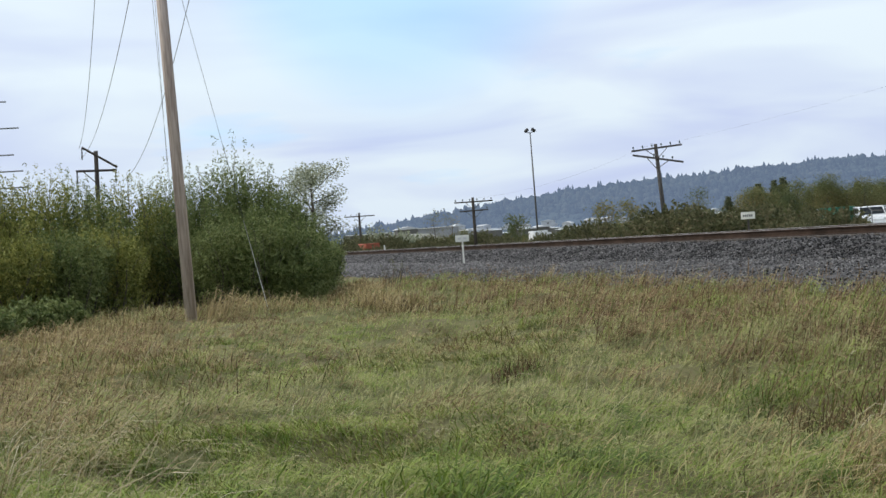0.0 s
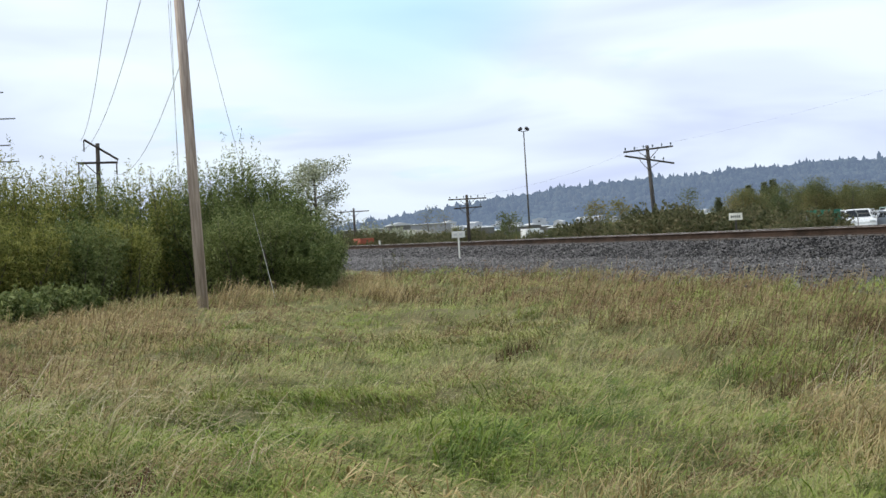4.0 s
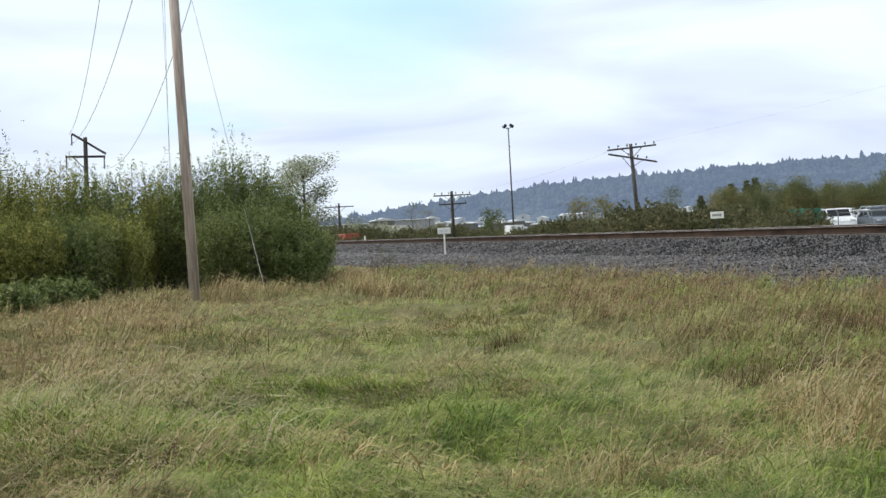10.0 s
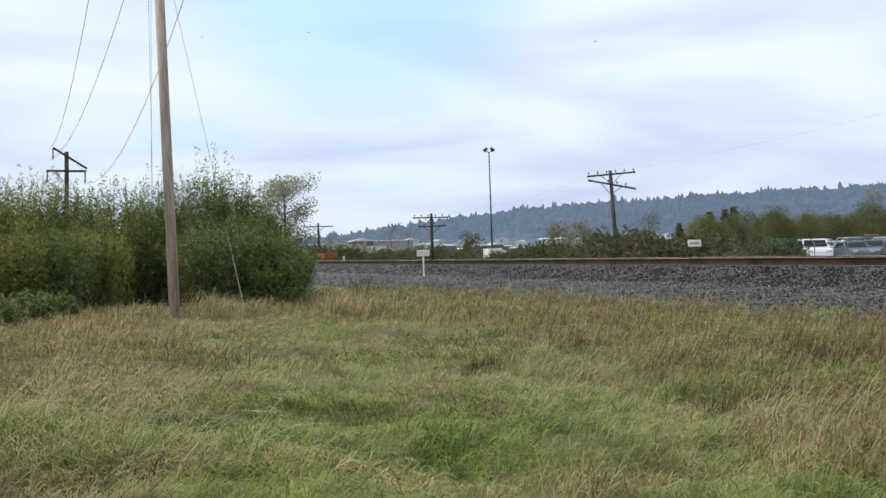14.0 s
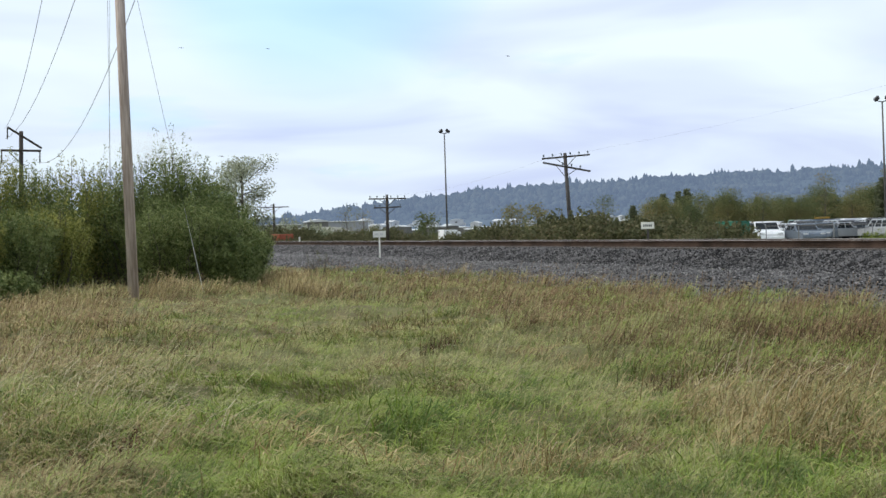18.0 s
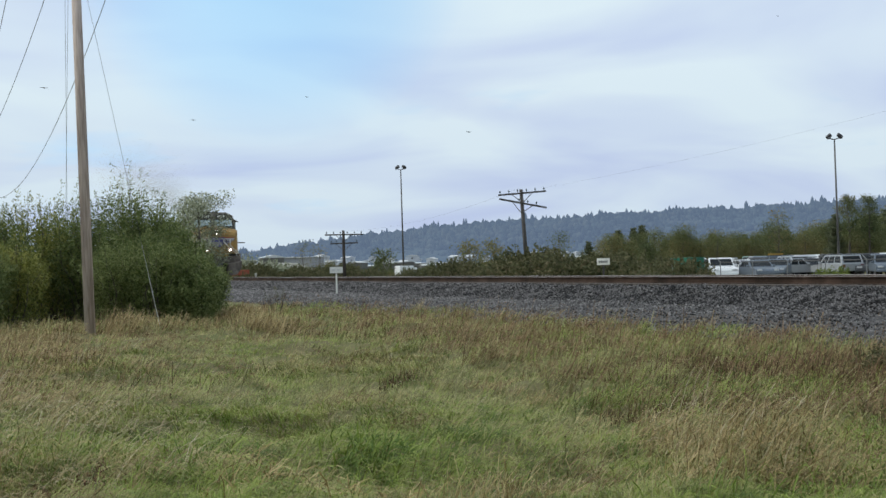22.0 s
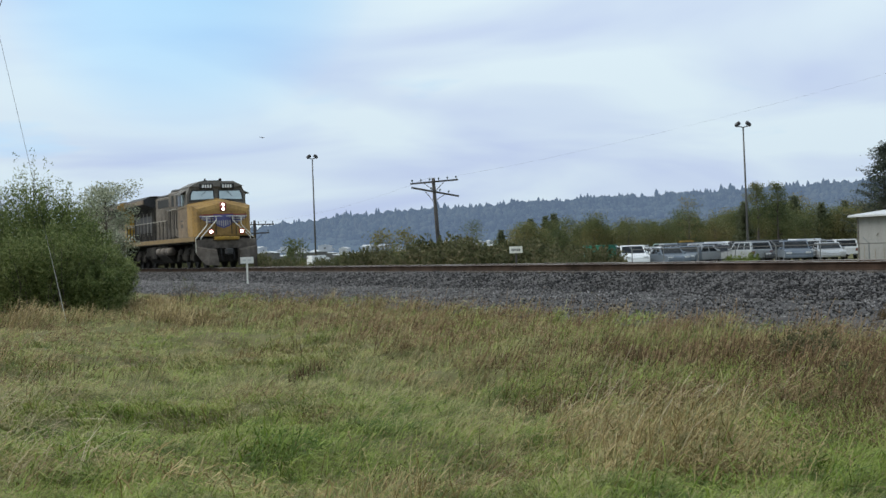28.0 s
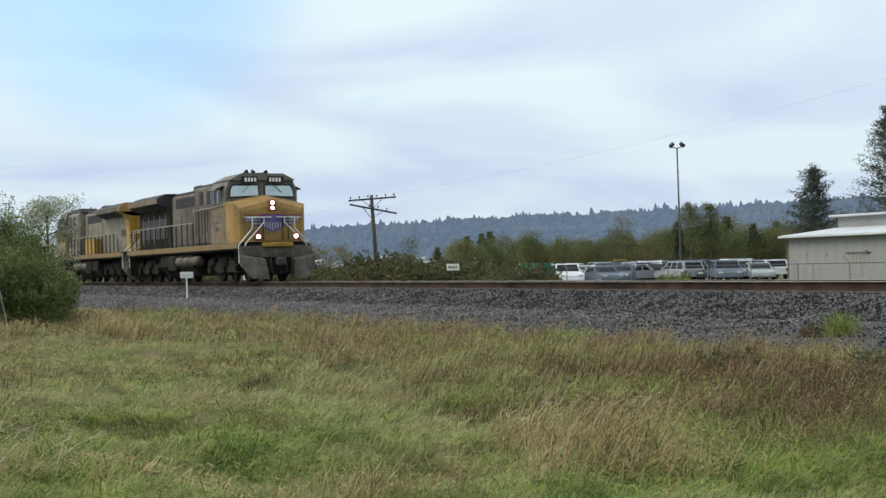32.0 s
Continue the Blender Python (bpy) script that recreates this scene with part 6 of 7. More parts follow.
def car(m, paint_, label, length=4.6, width=1.8, height=1.48, style="sedan"):
    """A parked vehicle, nose to +x. style: sedan, suv or van."""
    c = base({"sedan": "parked_sedan", "suv": "parked_suv", "van": "parked_van"}[style], m, label, "car" if style in ("sedan", "suv") else style, "vehicles parked in the yard")
    L, W, H = length / 2, width / 2, height
    belt = {"sedan": 0.62, "suv": 0.58, "van": 0.52}[style] * H
    if style == "sedan":
        low = [(-L, 0.35), (-L, belt * 0.98), (-L * 0.62, belt), (L * 0.38, belt), (L * 0.95, belt * 0.86), (L, belt * 0.7), (L, 0.3)]
        top = [(-L * 0.72, belt), (-L * 0.42, H), (L * 0.1, H), (L * 0.42, belt)]
    elif style == "suv":
        low = [(-L, 0.4), (-L, belt), (L * 0.45, belt), (L * 0.95, belt * 0.9), (L, belt * 0.72), (L, 0.36)]
        top = [(-L * 0.98, belt), (-L * 0.86, H), (L * 0.15, H), (L * 0.46, belt)]
    else:
        low = [(-L, 0.4), (-L, belt), (L * 0.72, belt), (L * 0.96, belt * 0.85), (L, belt * 0.7), (L, 0.36)]
        top = [(-L * 0.99, belt), (-L * 0.95, H), (L * 0.42, H), (L * 0.74, belt)]
    part("body", Geo().prism(low, -W, W), paint_, c)
    g = Geo()
    k = 0.86
    n = len(top)
    zt = max(z for _, z in top)
    vs = [(x, -W * (k if z == zt else 0.98), z) for x, z in top] + [(x, W * (k if z == zt else 0.98), z) for x, z in top]
    g.add(vs, [(i, (i + 1) % n, n + (i + 1) % n, n + i) for i in range(n)] + [tuple(range(n))[::-1], tuple(range(n, 2 * n))])
    cabin = part("cabin", g, paint_, c)
    (x0, z0), (x1, z1), (x2, z2), (x3, z3) = top
    lo, hi = 0.12, 0.86

    def lerp(a, b, s):
        return a + (b - a) * s

    def quad(nm, pts, parent):
        part(nm, Geo().add(pts, [(0, 1, 2, 3)]), DARK_GLASS, parent)

    def wy(s):
        return lerp(0.98, k, s) * W
    quad("windscreen", [(lerp(x3, x2, lo) + 0.01, -wy(lo) * 0.9, lerp(z3, z2, lo) + 0.012), (lerp(x3, x2, lo) + 0.01, wy(lo) * 0.9, lerp(z3, z2, lo) + 0.012), (lerp(x3, x2, hi) + 0.01, wy(hi) * 0.9, lerp(z3, z2, hi) + 0.012), (lerp(x3, x2, hi) + 0.01, -wy(hi) * 0.9, lerp(z3, z2, hi) + 0.012)], cabin)
    quad("rear_window", [(lerp(x0, x1, lo) - 0.012, -wy(lo) * 0.85, lerp(z0, z1, lo) + 0.01), (lerp(x0, x1, lo) - 0.012, wy(lo) * 0.85, lerp(z0, z1, lo) + 0.01), (lerp(x0, x1, hi) - 0.012, wy(hi) * 0.85, lerp(z0, z1, hi) + 0.01), (lerp(x0, x1, hi) - 0.012, -wy(hi) * 0.85, lerp(z0, z1, hi) + 0.01)], cabin)
    panes = {"sedan": 2, "suv": 3, "van": 3}[style]
    for s in (-1, 1):
        for i in range(panes):
            a, b = (i + 0.06) / panes, (i + 0.94) / panes
            pts = []
            for u, v in ((a, lo), (b, lo), (b, hi), (a, hi)):
                xl, xr = lerp(x0, x1, v), lerp(x3, x2, v)
                pts.append((lerp(xl + 0.12, xr - 0.12, u), s * (wy(v) + 0.008), lerp(z0, z1, v)))
            quad("side_window", pts, cabin)
        for x in (-L * 0.62, L * 0.64):
            w = part("wheel", Geo().lathe([(0.0, s * 0.1), (0.2, s * 0.1), (0.23, s * 0.07), (0.33, s * 0.1), (0.34, -s * 0.1), (0, -s * 0.1)], 16, "y", Matrix.Translation((x, s * (W - 0.1), 0.34))), BLACK, c)
            part("hub", Geo().lathe([(0, s * 0.115), (0.19, s * 0.112), (0.2, s * 0.1)], 12, "y", Matrix.Translation((x, s * (W - 0.1), 0.34))), GALV, w)
        part("headlamp", Geo().box(L * 0.97, L * 1.004, s * W * 0.5, s * W * 0.9, belt * 0.68, belt * 0.82, 0.01), METAL_ROOF, c)
        part("tail_lamp", Geo().box(-L * 1.004, -L * 0.98, s * W * 0.7, s * W * 0.96, belt * 0.7, belt * 0.95, 0.01), RED_PAINT, c)
        part("door_mirror", Geo().box(x3 - 0.35, x3 - 0.18, s * W, s * (W + 0.18), belt + 0.02, belt + 0.18, 0.03), paint_, c)
    part("bumper", Geo().box(L * 0.98, L * 1.03, -W * 0.95, W * 0.95, 0.32, 0.52, 0.03), paint_, c)
    return c


def make_vehicles():
    """Bearing, distance, heading, paint, style, size."""
    rows = [
        (28.4, 105, 206, CAR_WHITE, "suv", (4.6, 1.95, 1.62), "white sport utility vehicle parked at the edge of the yard"),
        (29.75, 104, 190, CAR_BLUE, "sedan", (4.7, 1.80, 1.38), "blue-grey sedan parked in the yard"),
        (30.6, 112, 200, CAR_SILVER, "sedan", (4.6, 1.80, 1.38), "silver sedan parked in the yard"),
        (30.2, 122, 170, CAR_DARK, "suv", (4.6, 1.85, 1.55), "dark sport utility vehicle parked in the yard"),
        (31.3, 126, 195, CAR_SILVER, "suv", (4.6, 1.85, 1.55), "silver sport utility vehicle parked in the yard"),
        (31.75, 138, 95, CAR_WHITE, "van", (5.6, 2.00, 1.70), "long white van parked in the yard"),
        (32.8, 134, 100, CAR_WHITE, "van", (5.4, 2.00, 1.70), "long white van parked in the yard"),
        (33.0, 116, 190, CAR_DARK, "suv", (4.8, 1.90, 1.55), "dark sport utility vehicle parked in the yard"),
        (33.6, 128, 185, CAR_SILVER, "sedan", (4.6, 1.80, 1.38), "silver sedan parked in the yard"),
        (34.2, 104, 214, CAR_BLUE, "suv", (4.8, 1.95, 1.6), "dark blue-grey sport utility vehicle parked near the fence"),
        (34.75, 106, 150, CAR_SILVER, "suv", (4.6, 1.85, 1.58), "silver sport utility vehicle parked near the fence"),
        (35.35, 104, 160, CAR_SILVER, "sedan", (4.6, 1.80, 1.36), "silver sedan with a dusty hood parked near the fence"),
        (35.75, 112, 175, CAR_WHITE, "suv", (4.6, 1.90, 1.55), "white sport utility vehicle parked beside the metal building"),
        (29.0, 130, 180, CAR_SILVER, "sedan", (4.6, 1.80, 1.38), "silver sedan parked in the yard"),
        (29.6, 142, 200, CAR_GREEN, "van", (5.2, 1.95, 1.70), "pale green van parked in the yard"),
        (30.9, 146, 185, CAR_DARK, "van", (5.2, 1.95, 1.70), "dark van parked in the yard"),
        (33.3, 146, 95, CAR_GREEN, "van", (5.8, 2.10, 1.70), "pale green van parked in the yard"),
        (34.6, 132, 110, CAR_WHITE, "van", (5.4, 2.00, 1.70), "white van parked in the yard"),
        (32.3, 118, 200, CAR_BLUE, "sedan", (4.7, 1.80, 1.38), "blue-grey sedan parked in the yard"),
        (34.9, 112, 205, CAR_SILVER, "suv", (4.7, 1.85, 1.55), "silver sport utility vehicle parked in the yard"),
    ]
    for a, r, heading, colour, style, (l, w, h), label in rows:
        x, y = bearing(a, r * 1.13)
        car(pose(x, y, 0, 0, 0, heading if heading in (95, 100, 110) else -a + 14 + (heading * 37 % 50 - 25) + (180 if heading % 2 else 0)), colour, label, l, w, h, style)
    pick = random.Random(12)
    paints = (CAR_WHITE, "white"), (CAR_WHITE, "white"), (CAR_SILVER, "silver"), (CAR_BLUE, "blue-grey"), (CAR_DARK, "dark"), (CAR_SILVER, "silver")
    for i in range(34):
        a, r = 28.7 + i * 0.21 + pick.uniform(-0.1, 0.1), pick.choice((124, 134, 144, 152)) + pick.uniform(-3, 3)
        colour, tint = pick.choice(paints)
        style = pick.choice(("sedan", "sedan", "suv", "suv", "sedan", "van"))
        l, w, h = {"sedan": (4.6, 1.8, 1.42), "suv": (4.6, 1.85, 1.6), "van": (5.0, 1.95, 1.68)}[style]
        words = {"sedan": "sedan", "suv": "sport utility vehicle", "van": "van"}[style]
        car(pose(*bearing(a, r), 0, 0, 0, -a + pick.choice((28, 40, -30, 0)) + pick.uniform(-18, 18) + pick.choice((0, 180))), colour, f"{tint} {words} parked in the rows of the yard", l, w, h, style)
    v = base("box_van", pose(*bearing(17.0, 170), 0, 0, 0, 100) @ Matrix.Scale(0.82, 4), "small white box van at the foot of the light mast", "van")
    part("box", Geo().box(-1.1, 0.9, -0.85, 0.85, 0.55, 2.0, 0.05), CAR_WHITE, v)
    cab = part("cab", Geo().prism([(0.92, 0.45), (0.92, 1.75), (1.3, 1.75), (1.75, 1.15), (2.0, 1.05), (2.0, 0.45)], -0.85, 0.85), CAR_WHITE, v)
    part("windscreen", Geo().add([(1.36, -0.75, 1.7), (1.36, 0.75, 1.7), (1.75, 0.78, 1.18), (1.75, -0.78, 1.18)], [(0, 1, 2, 3)]), DARK_GLASS, cab)
    for sx in (-0.9, 1.4):
        for sy in (-0.8, 0.8):
            part("wheel", Geo().lathe([(0, 0.1), (0.33, 0.1), (0.33, -0.1), (0, -0.1)], 14, "y", Matrix.Translation((sx, sy, 0.33))), BLACK, v)
    # long flat carrier roof behind the white car, and the green container
    x, y = bearing(27.3, 117)
    b = base("green_container", pose(x, y, 0, 0, 0, 110), "green steel waste container in the yard", "container")
    part("shell", Geo().box(-0.9, 0.9, -0.8, 0.8, 0.15, 1.62, 0.05), GREEN_TARP, b)
    for i in range(4):
        part("rib", Geo().box(-0.8 + i * 0.46, -0.7 + i * 0.46, -0.85, -0.8, 0.2, 1.55, 0.01), GREEN_TARP, b)
    part("lid", Geo().box(-0.95, 0.95, -0.86, 0.86, 1.62, 1.7, 0.02), GREEN_TARP, b)
    x, y = bearing(27.7, 120)
    f = base("flat_trailer", pose(x, y, 0, 0, 0, 113), "low white flat-roofed trailer beside the container", "trailer")
    part("roof", Geo().box(-2.3, 2.3, -1.0, 1.0, 1.5, 1.62, 0.03), CAR_WHITE, f)
    part("box", Geo().box(-2.2, 2.2, -0.95, 0.95, 0.55, 1.5, 0.03), CAR_SILVER, f)
    for sx in (-1.2, 1.2):
        for sy in (-0.85, 0.85):
            part("wheel", Geo().lathe([(0, 0.1), (0.36, 0.1), (0.36, -0.1), (0, -0.1)], 14, "y", Matrix.Translation((sx, sy, 0.36))), BLACK, f)
    x, y = bearing(30.4, 128)
    bar = base("yellow_signboard", pose(x, y, 0, 0, 0, 112), "long narrow yellow signboard on two posts in the yard", "signboard")
    part("board", Geo().box(-0.95, 0.95, -0.03, 0.03, 1.72, 1.86, 0.01), CLEAN_YELLOW, bar)
    for s in (-1, 1):
        part("post", Geo().rod((s * 0.8, 0, -0.1), (s * 0.8, 0, 1.74), 0.03, 0.03, 6), GALV, bar)


make_vehicles()
for a, r, s in ((32.0, 88, 0.75), (32.3, 87, 0.7), (32.7, 88, 0.8)):
    shrub("fence_weed", pose(*bearing(a, r), 0) @ Matrix.Scale(s, 4), 0.8, 1.35, 50, 40, 0.12, 0.35, BLADE_GREEN, "pale green weeds grown up along the yard fence", "weeds along the fence", 0.5, 0.1, 0.2, "weed")


def make_building():
    # near end corner and the long wall running away beside the track
    x, y = bearing(36.42, 105)
    b = base("metal_building", pose(x, y, 0, 0, 0, 0), "low pale metal building with a stepped white roof", "building")
    L, D, H = 34.0, 16.0, 2.95
    g = Geo().box(0, L, 0, D, -0.2, H)
    part("wall", g, METAL_WALL, b)
    panel = Geo().box(0, 0.937, -0.02, -0.004, 0.0, H - 0.05, 0.003).mesh("wall_panel", METAL_WALL)
    for i in range(36):
        ob = part("wall_panel", panel, METAL_WALL, b)
        ob.matrix_basis = pose(0.08 + i * 0.94, 0, 0)
    part("corner_trim", Geo().box(-0.05, 0.06, -0.06, 0.06, 0, H, 0.01), STREAK, b)
    part("lower_roof", Geo().add([(-0.35, -0.45, H), (L, -0.45, H), (L, 4.2, H + 0.5), (-0.35, 4.2, H + 0.5), (-0.35, -0.45, H + 0.14), (L, -0.45, H + 0.14), (L, 4.2, H + 0.64), (-0.35, 4.2, H + 0.64)], [(0, 1, 2, 3), (7, 6, 5, 4), (0, 4, 5, 1), (1, 5, 6, 2), (2, 6, 7, 3), (3, 7, 4, 0)]), METAL_ROOF, b)
    part("gutter", Geo().box(-0.36, L, -0.56, -0.452, H - 0.02, H + 0.12, 0.02), METAL_ROOF, b)
    up = part("upper_wall", Geo().box(-0.1, L, 4.2, D, H + 0.3, H + 1.35), METAL_WALL, b)
    part("upper_roof", Geo().box(-0.6, L, 3.8, D + 0.3, H + 1.35, H + 1.5, 0.03), METAL_ROOF, b)
    # dark stain where a fitting was torn from the wall
    part("wall_bracket", Geo().box(6.0, 8.4, -0.10, -0.036, 1.86, 1.92, 0.01), STREAK, b)
    part("wall_bracket", Geo().box(7.9, 8.15, -0.16, -0.036, 1.8, 2.0, 0.03), STREAK, b)
    for px in (2.0, 4.0):
        part("wall_bracket", Geo().rod((px, -0.1, 1.7), (px + 0.14, -0.06, 1.9), 0.025, 0.02, 6), STREAK, b)
    for i in range(6):
        part("stain", Geo().box(6.2 + i * 0.38, 6.24 + i * 0.38 + 0.05 * (i % 2), -0.042, -0.036, 1.0 + 0.12 * (i % 3), 1.86), RUST_STAIN, b)
    for px, h in ((0.6, 1.1), (1.7, 0.9), (2.6, 1.2), (3.3, 1.0), (7.4, 1.1)):
        part("stain", Geo().box(px, px + 0.05, -0.042, -0.036, 0.2, h), RUST_STAIN, b)
    # chain-link fence before it
    f = base("chain_link_fence", pose(0, 0, 0), "chain-link fence with angled barbed-wire arms along the yard", "fence")
    yy = 52.0
    xs = np.arange(-96, -52, 4.4)
    for i, px in enumerate(xs):
        post = part("post", Geo().rod((px, yy, -0.2), (px, yy, 1.32), 0.035, 0.035, 8), GALV, f)
        part("barb_arm", Geo().rod((px, yy, 1.32), (px - 0.35, yy - 0.15, 1.66), 0.022, 0.022, 6), GALV, post)
    part("top_rail", Geo().rod((xs[0], yy, 1.3), (xs[-1], yy, 1.3), 0.026, 0.026, 6), DARK_STEEL, f)
    part("barbed_wire", Geo().rod((xs[0] - 0.2, yy - 0.08, 1.5), (xs[-1] - 0.2, yy - 0.08, 1.5), 0.005, 0.005, 4), GALV, f)
    n = int((xs[-1] - xs[0]) / 0.3)
    v, q = [], []
    for i in range(n):
        for s in (-1, 1):
            a = xs[0] + i * 0.3
            o = len(v)
            v += [(a, yy, 0.05), (a + 0.003, yy, 0.05), (a + 0.003 + s * 0.9, yy, 1.28), (a + s * 0.9, yy, 1.28)]
            q.append((o, o + 1, o + 2, o + 3))
    tagged(part("chain_link_mesh", big_mesh("chain_link_mesh", np.array(v), np.array(q), GALV), GALV, f), kind="stuff")


make_building()


def make_distance():
    # far roofs and trailers on the flat
    spread = random.Random(9)
    shed = base("far_shed", pose(*bearing(12.2, 360), 0), "small grey shed with a pale roof far off on the flat", "shed", "far sheds on the flat")
    part("wall", Geo().box(-2.0, 2.0, -2.4, 2.4, -0.2, 4.2), FAR_WALL, shed)
    part("roof", Geo().slab([(-2.7, 4.2), (-2.7, 4.35), (0, 4.9), (2.7, 4.35), (2.7, 4.2)], -2.2, 2.2), METAL_ROOF, shed)
    part("door", Geo().box(2.0, 2.04, -0.9, 0.9, 0.0, 2.2, 0.02), METAL_WALL, shed)
    for i in range(34):
        a = 10.2 + i * 0.42 + spread.uniform(-0.2, 0.2)
        r = spread.uniform(330, 480)
        sx, sz = spread.uniform(0.3, 1.1), spread.uniform(0.35, 0.62)
        copy_thing(shed, pose(*bearing(a, r), 0, 0, 0, spread.uniform(-40, 40)) @ Matrix.Diagonal((1, sx, sz, 1)))
    house = base("far_house", pose(*bearing(14.0, 1560), 8.0, 0, 0, 20), "small white house at the foot of the far ridge", "house", "far houses below the ridge")
    part("wall", Geo().box(-4.5, 4.5, -6.5, 6.5, -4.0, 4.6), FAR_WHITE, house)
    part("roof", Geo().slab([(-7.2, 4.6), (-7.2, 4.9), (0, 7.0), (7.2, 4.9), (7.2, 4.6)], -5.0, 5.0), FAR_WHITE, house)
    part("door", Geo().box(4.5, 4.6, -1.0, 1.0, 0.0, 2.4), FAR_WALL, house)
    for i in range(64):
        a = 10.4 + i * 0.36 + spread.uniform(-0.3, 0.3)
        k = spread.uniform(0.45, 1.0)
        copy_thing(house, pose(*bearing(a, 1520 + spread.uniform(-10, 60)), spread.uniform(3, 9), 0, 0, spread.uniform(-60, 60)) @ Matrix.Diagonal((k, k * spread.uniform(0.6, 1.5), 0.8 * k, 1)))
    for a, r, k in ((10.5, 172, 1.0), (11.3, 178, 1.15), (12.2, 184, 1.05), (12.7, 176, 0.8)):
        shrub("pale_brush", pose(*bearing(a, r), 0), 2.2 * k, 3.1 * k, 60, 40, 0.24, 0.4, PALE_LEAF, "pale half-bare brush beyond the track", "pale brush on the flat", 0.5, 0.1, 0.3, "bush")
    w = base("warehouse", pose(*bearing(13.45, 400), 0, 0, 0, 62), "low grey warehouse with a pale flat roof far off", "warehouse")
    part("wall", Geo().box(-4.6, 4.6, -12, 0, -0.3, 4.3), WARE_GREY, w)
    part("roof", Geo().box(-4.8, 4.8, -12.3, 0.3, 4.3, 4.5, 0.05), METAL_ROOF, w)
    for i in range(3):
        d = part("loading_door", Geo().box(-4.1 + i * 2.9, -1.9 + i * 2.9, -12.06, -12.003, 0.2, 2.8, 0.02), METAL_WALL, w)
    w2 = base("warehouse", pose(*bearing(10.9, 520), 0, 0, 0, 70), "low pale warehouse far off on the flat", "warehouse")
    part("wall", Geo().box(-7, 7, -10, 0, -0.3, 4.6), FAR_WALL, w2)
    part("roof", Geo().box(-7.3, 7.3, -10.4, 0.4, 4.6, 4.9, 0.05), METAL_ROOF, w2)
    # heap of pale earth and a red container by the line
    heap = Geo()
    rows = [(1.0, 0.0), (0.72, 0.5), (0.4, 0.9), (0.0, 1.0)]
    vs, n = [], 18
    for k, (rad, h) in enumerate(rows):
        for i in range(n):
            q = 6.283 * i / n
            j = 1 + 0.25 * noise.noise(Vector((math.cos(q) * 2, math.sin(q) * 2, k)))
            vs.append((10 * rad * math.cos(q) * j, 4 * rad * math.sin(q) * j, 2.5 * h * j - 0.1))
    heap.add(vs, [(k * n + i, k * n + (i + 1) % n, k * n + n + (i + 1) % n, k * n + n + i) for k in range(3) for i in range(n)])
    p = part("earth_mound", heap, DIRT_PALE)
    p.matrix_basis = pose(*bearing(12.1, 215), 0, 0, 0, 95)
    tagged(smooth(p), "long heap of pale bare earth and stubble", "earth mound")
    x, y = bearing(10.95, 142)
    c = base("red_container", pose(x, y, 0, 0, 0, 100) @ Matrix.Scale(0.82, 4), "faded red shipping container beside the line", "container")
    part("shell", Geo().box(-0.8, 0.8, -1.2, 1.2, 0.2, 2.0, 0.04), ORANGE_RED, c)
    for i in range(5):
        part("rib", Geo().box(-0.75 + i * 0.36, -0.65 + i * 0.36, -1.24, -1.2, 0.3, 2.0, 0.01), ORANGE_RED, c)
    part("door", Geo().box(0.8, 0.84, -1.1, 1.1, 0.3, 1.9, 0.01), ORANGE_RED, c)


make_distance()


# ---- birds ----
BIRD_DARK = paint("dark_plumage", [(0.03, 0.03, 0.032), (0.06, 0.06, 0.06)], 8.0, 40.0, 0.8, bump=0)


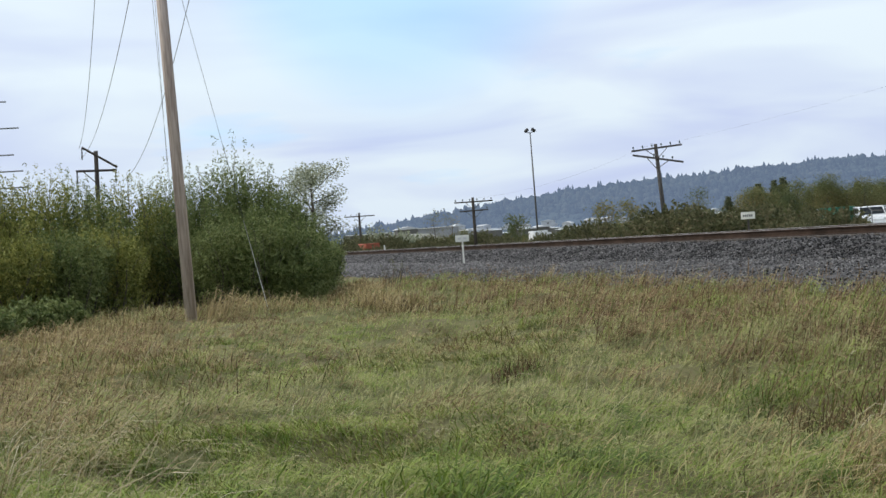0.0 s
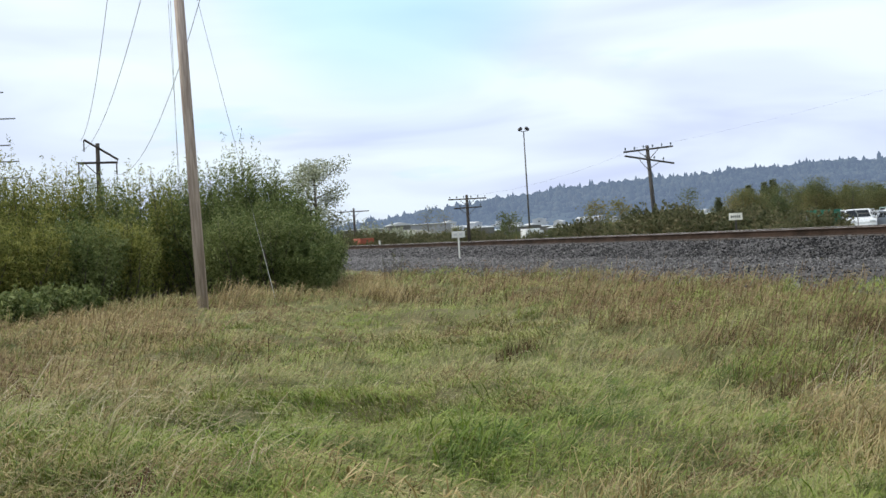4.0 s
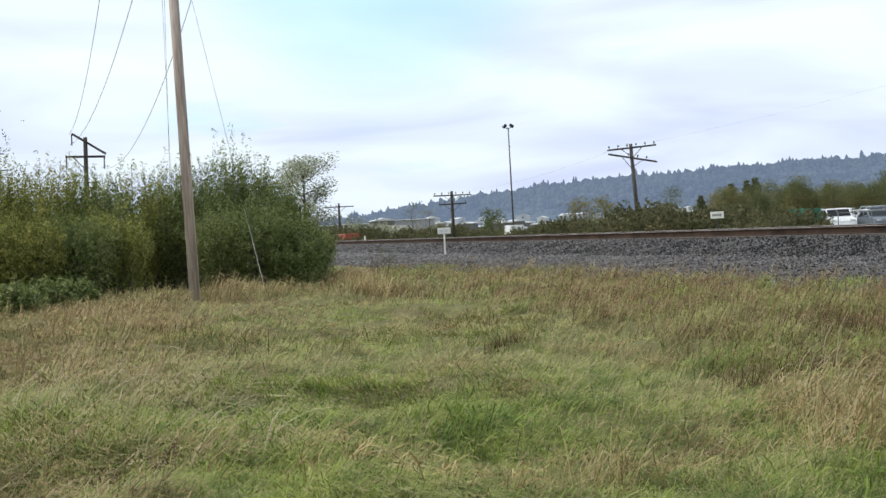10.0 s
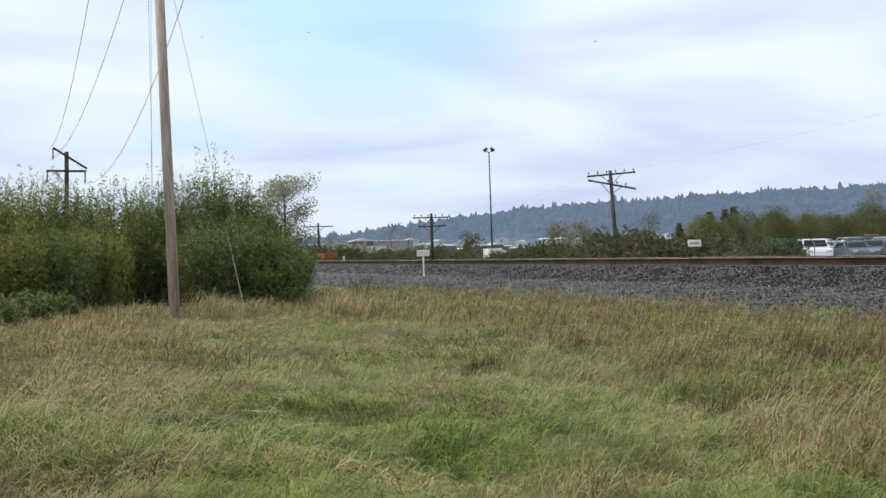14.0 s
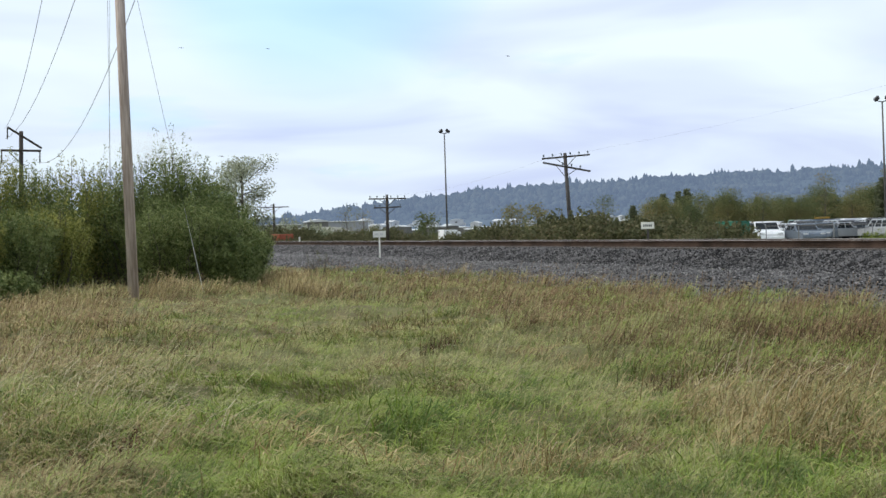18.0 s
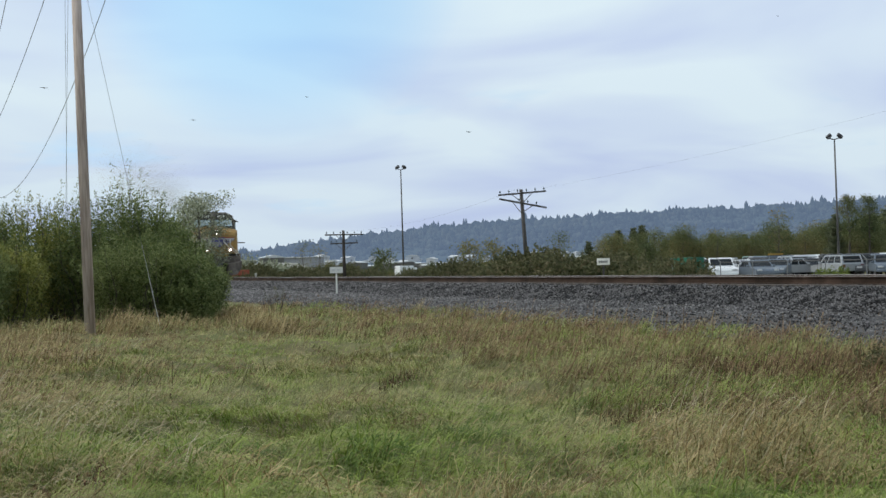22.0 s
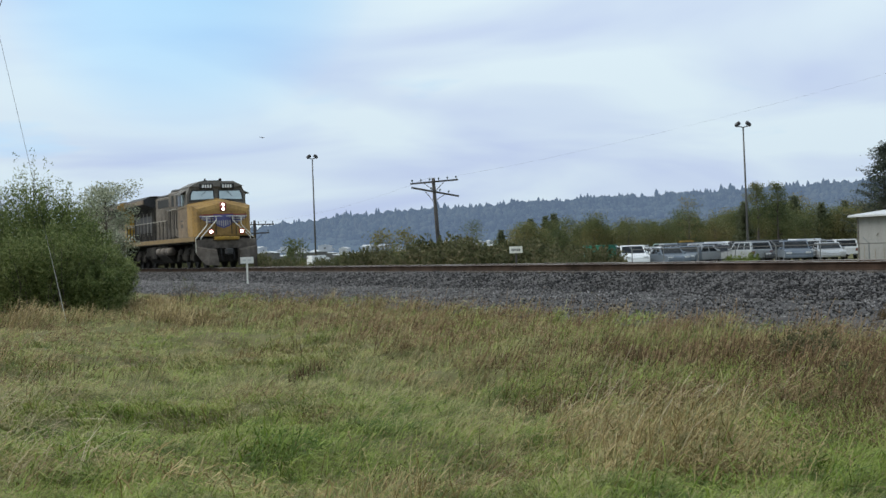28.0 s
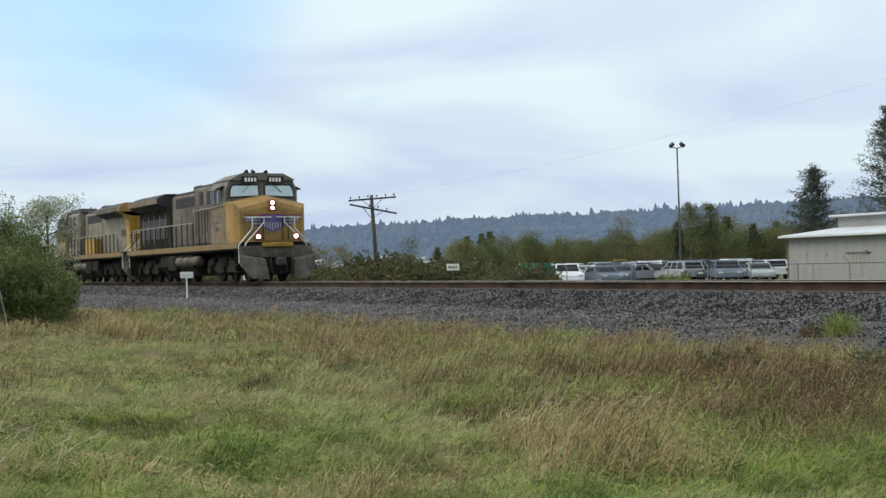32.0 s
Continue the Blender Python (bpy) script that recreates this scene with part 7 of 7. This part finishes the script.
def bird():
    b = base("bird", Matrix.Identity(4), "small dark bird in flight with spread wings", "bird", "birds over the field")
    body = part("body", Geo().lathe([(0, -0.16), (0.03, -0.12), (0.055, 0.0), (0.045, 0.1), (0.02, 0.17), (0, 0.19)], 8, "x"), BIRD_DARK, b)
    wings = []
    for s in (-1, 1):
        wings.append(part("wing", Geo().add([(0.06, s * 0.03, 0.02), (-0.09, s * 0.03, 0.02), (-0.1, s * 0.2, 0.03), (-0.03, s * 0.36, 0.0), (0.05, s * 0.2, 0.04), (0.06, s * 0.03, 0.005), (-0.09, s * 0.03, 0.012), (-0.1, s * 0.2, 0.022), (-0.03, s * 0.36, -0.006), (0.05, s * 0.2, 0.025)], [(0, 1, 2, 3, 4), (9, 8, 7, 6, 5), (0, 5, 6, 1), (1, 6, 7, 2), (2, 7, 8, 3), (3, 8, 9, 4), (4, 9, 5, 0)]), BIRD_DARK, b))
    part("tail", Geo().add([(-0.14, -0.02, 0), (-0.14, 0.02, 0), (-0.27, 0.05, 0), (-0.27, -0.05, 0), (-0.14, -0.02, 0.008), (-0.14, 0.02, 0.008), (-0.27, 0.05, 0.006), (-0.27, -0.05, 0.006)], [(0, 1, 2, 3), (7, 6, 5, 4), (0, 4, 5, 1), (1, 5, 6, 2), (2, 6, 7, 3), (3, 7, 4, 0)]), BIRD_DARK, b)
    for ob in b.children:
        ob.data.transform(Matrix.Scale(0.6, 4))
    return b


BIRDS = [bird()]
for _ in range(4):
    BIRDS.append(copy_thing(BIRDS[0], Matrix.Identity(4)))


def motions():
    speed = 4.783
    for unit, behind, turn in ((LEAD, 0.0, 0), (TRAIL, 22.3, 180)):
        walk(unit, [(t, pose(-72.2 - behind + speed * (t - 32.0), TRACK_Y, RAIL_TOP, 0, 0, turn)) for t in (0.0, 8.0, 16.0, 24.0, 32.0)])
    # a burst of exhaust rises from the lead unit, then is left behind to drift
    for ob, i in SMOKE:
        rows = []
        for t in np.arange(0.0, 32.1, 1.0):
            x, drift = -72.2 + speed * (min(t, 24.0) - 32.0) - 1.0, max(0.0, t - 24.0)
            rows.append((float(t), pose(x - 0.6 * i - 0.5 * drift + 0.2 * math.sin(i * 2.1 + t), TRACK_Y - 0.5 * i - 2.7 * drift + 0.3 * math.sin(i * 1.7 + 0.6 * t), RAIL_TOP + 5.1 + 0.42 * i + 0.45 * drift, 0, 0, 20 * math.sin(i + 0.3 * t))))
        walk(ob, rows)
    paths = [
        ((0, (-160, 90, 30)), (19, (-95, 33, 12.0)), (23, (-80, 29, 8.8)), (28, (-70, 32, 14.2)), (32, (-50, 60, 26))),
        ((0, (-150, -40, 25)), (19, (-90, 15, 6.4)), (23, (-70, 1.2, 12.0)), (28, (-60, -10, 16)), (32, (-50, -30, 22))),
        ((0, (-220, 120, 40)), (19, (-150, 90, 30)), (23, (-120, 70, 22)), (28, (-80, 44, 17.6)), (32, (-60, 70, 30))),
        ((0, (-220, 20, 40)), (20, (-100, 14, 12.5)), (25, (-90, 20, 9.0)), (28, (-85, 23, 8.3)), (32, (-60, 44, 24))),
        ((0, (-260, 60, 60)), (20.5, (-110, 22, 14)), (25.5, (-95, 42, 13)), (28, (-90, 50, 20)), (32, (-70, 80, 34))),
    ]
    for b, rows in zip(BIRDS, paths):
        walk(b, [(t, pose(*p, 0, 8, 20)) for t, p in rows])


motions()
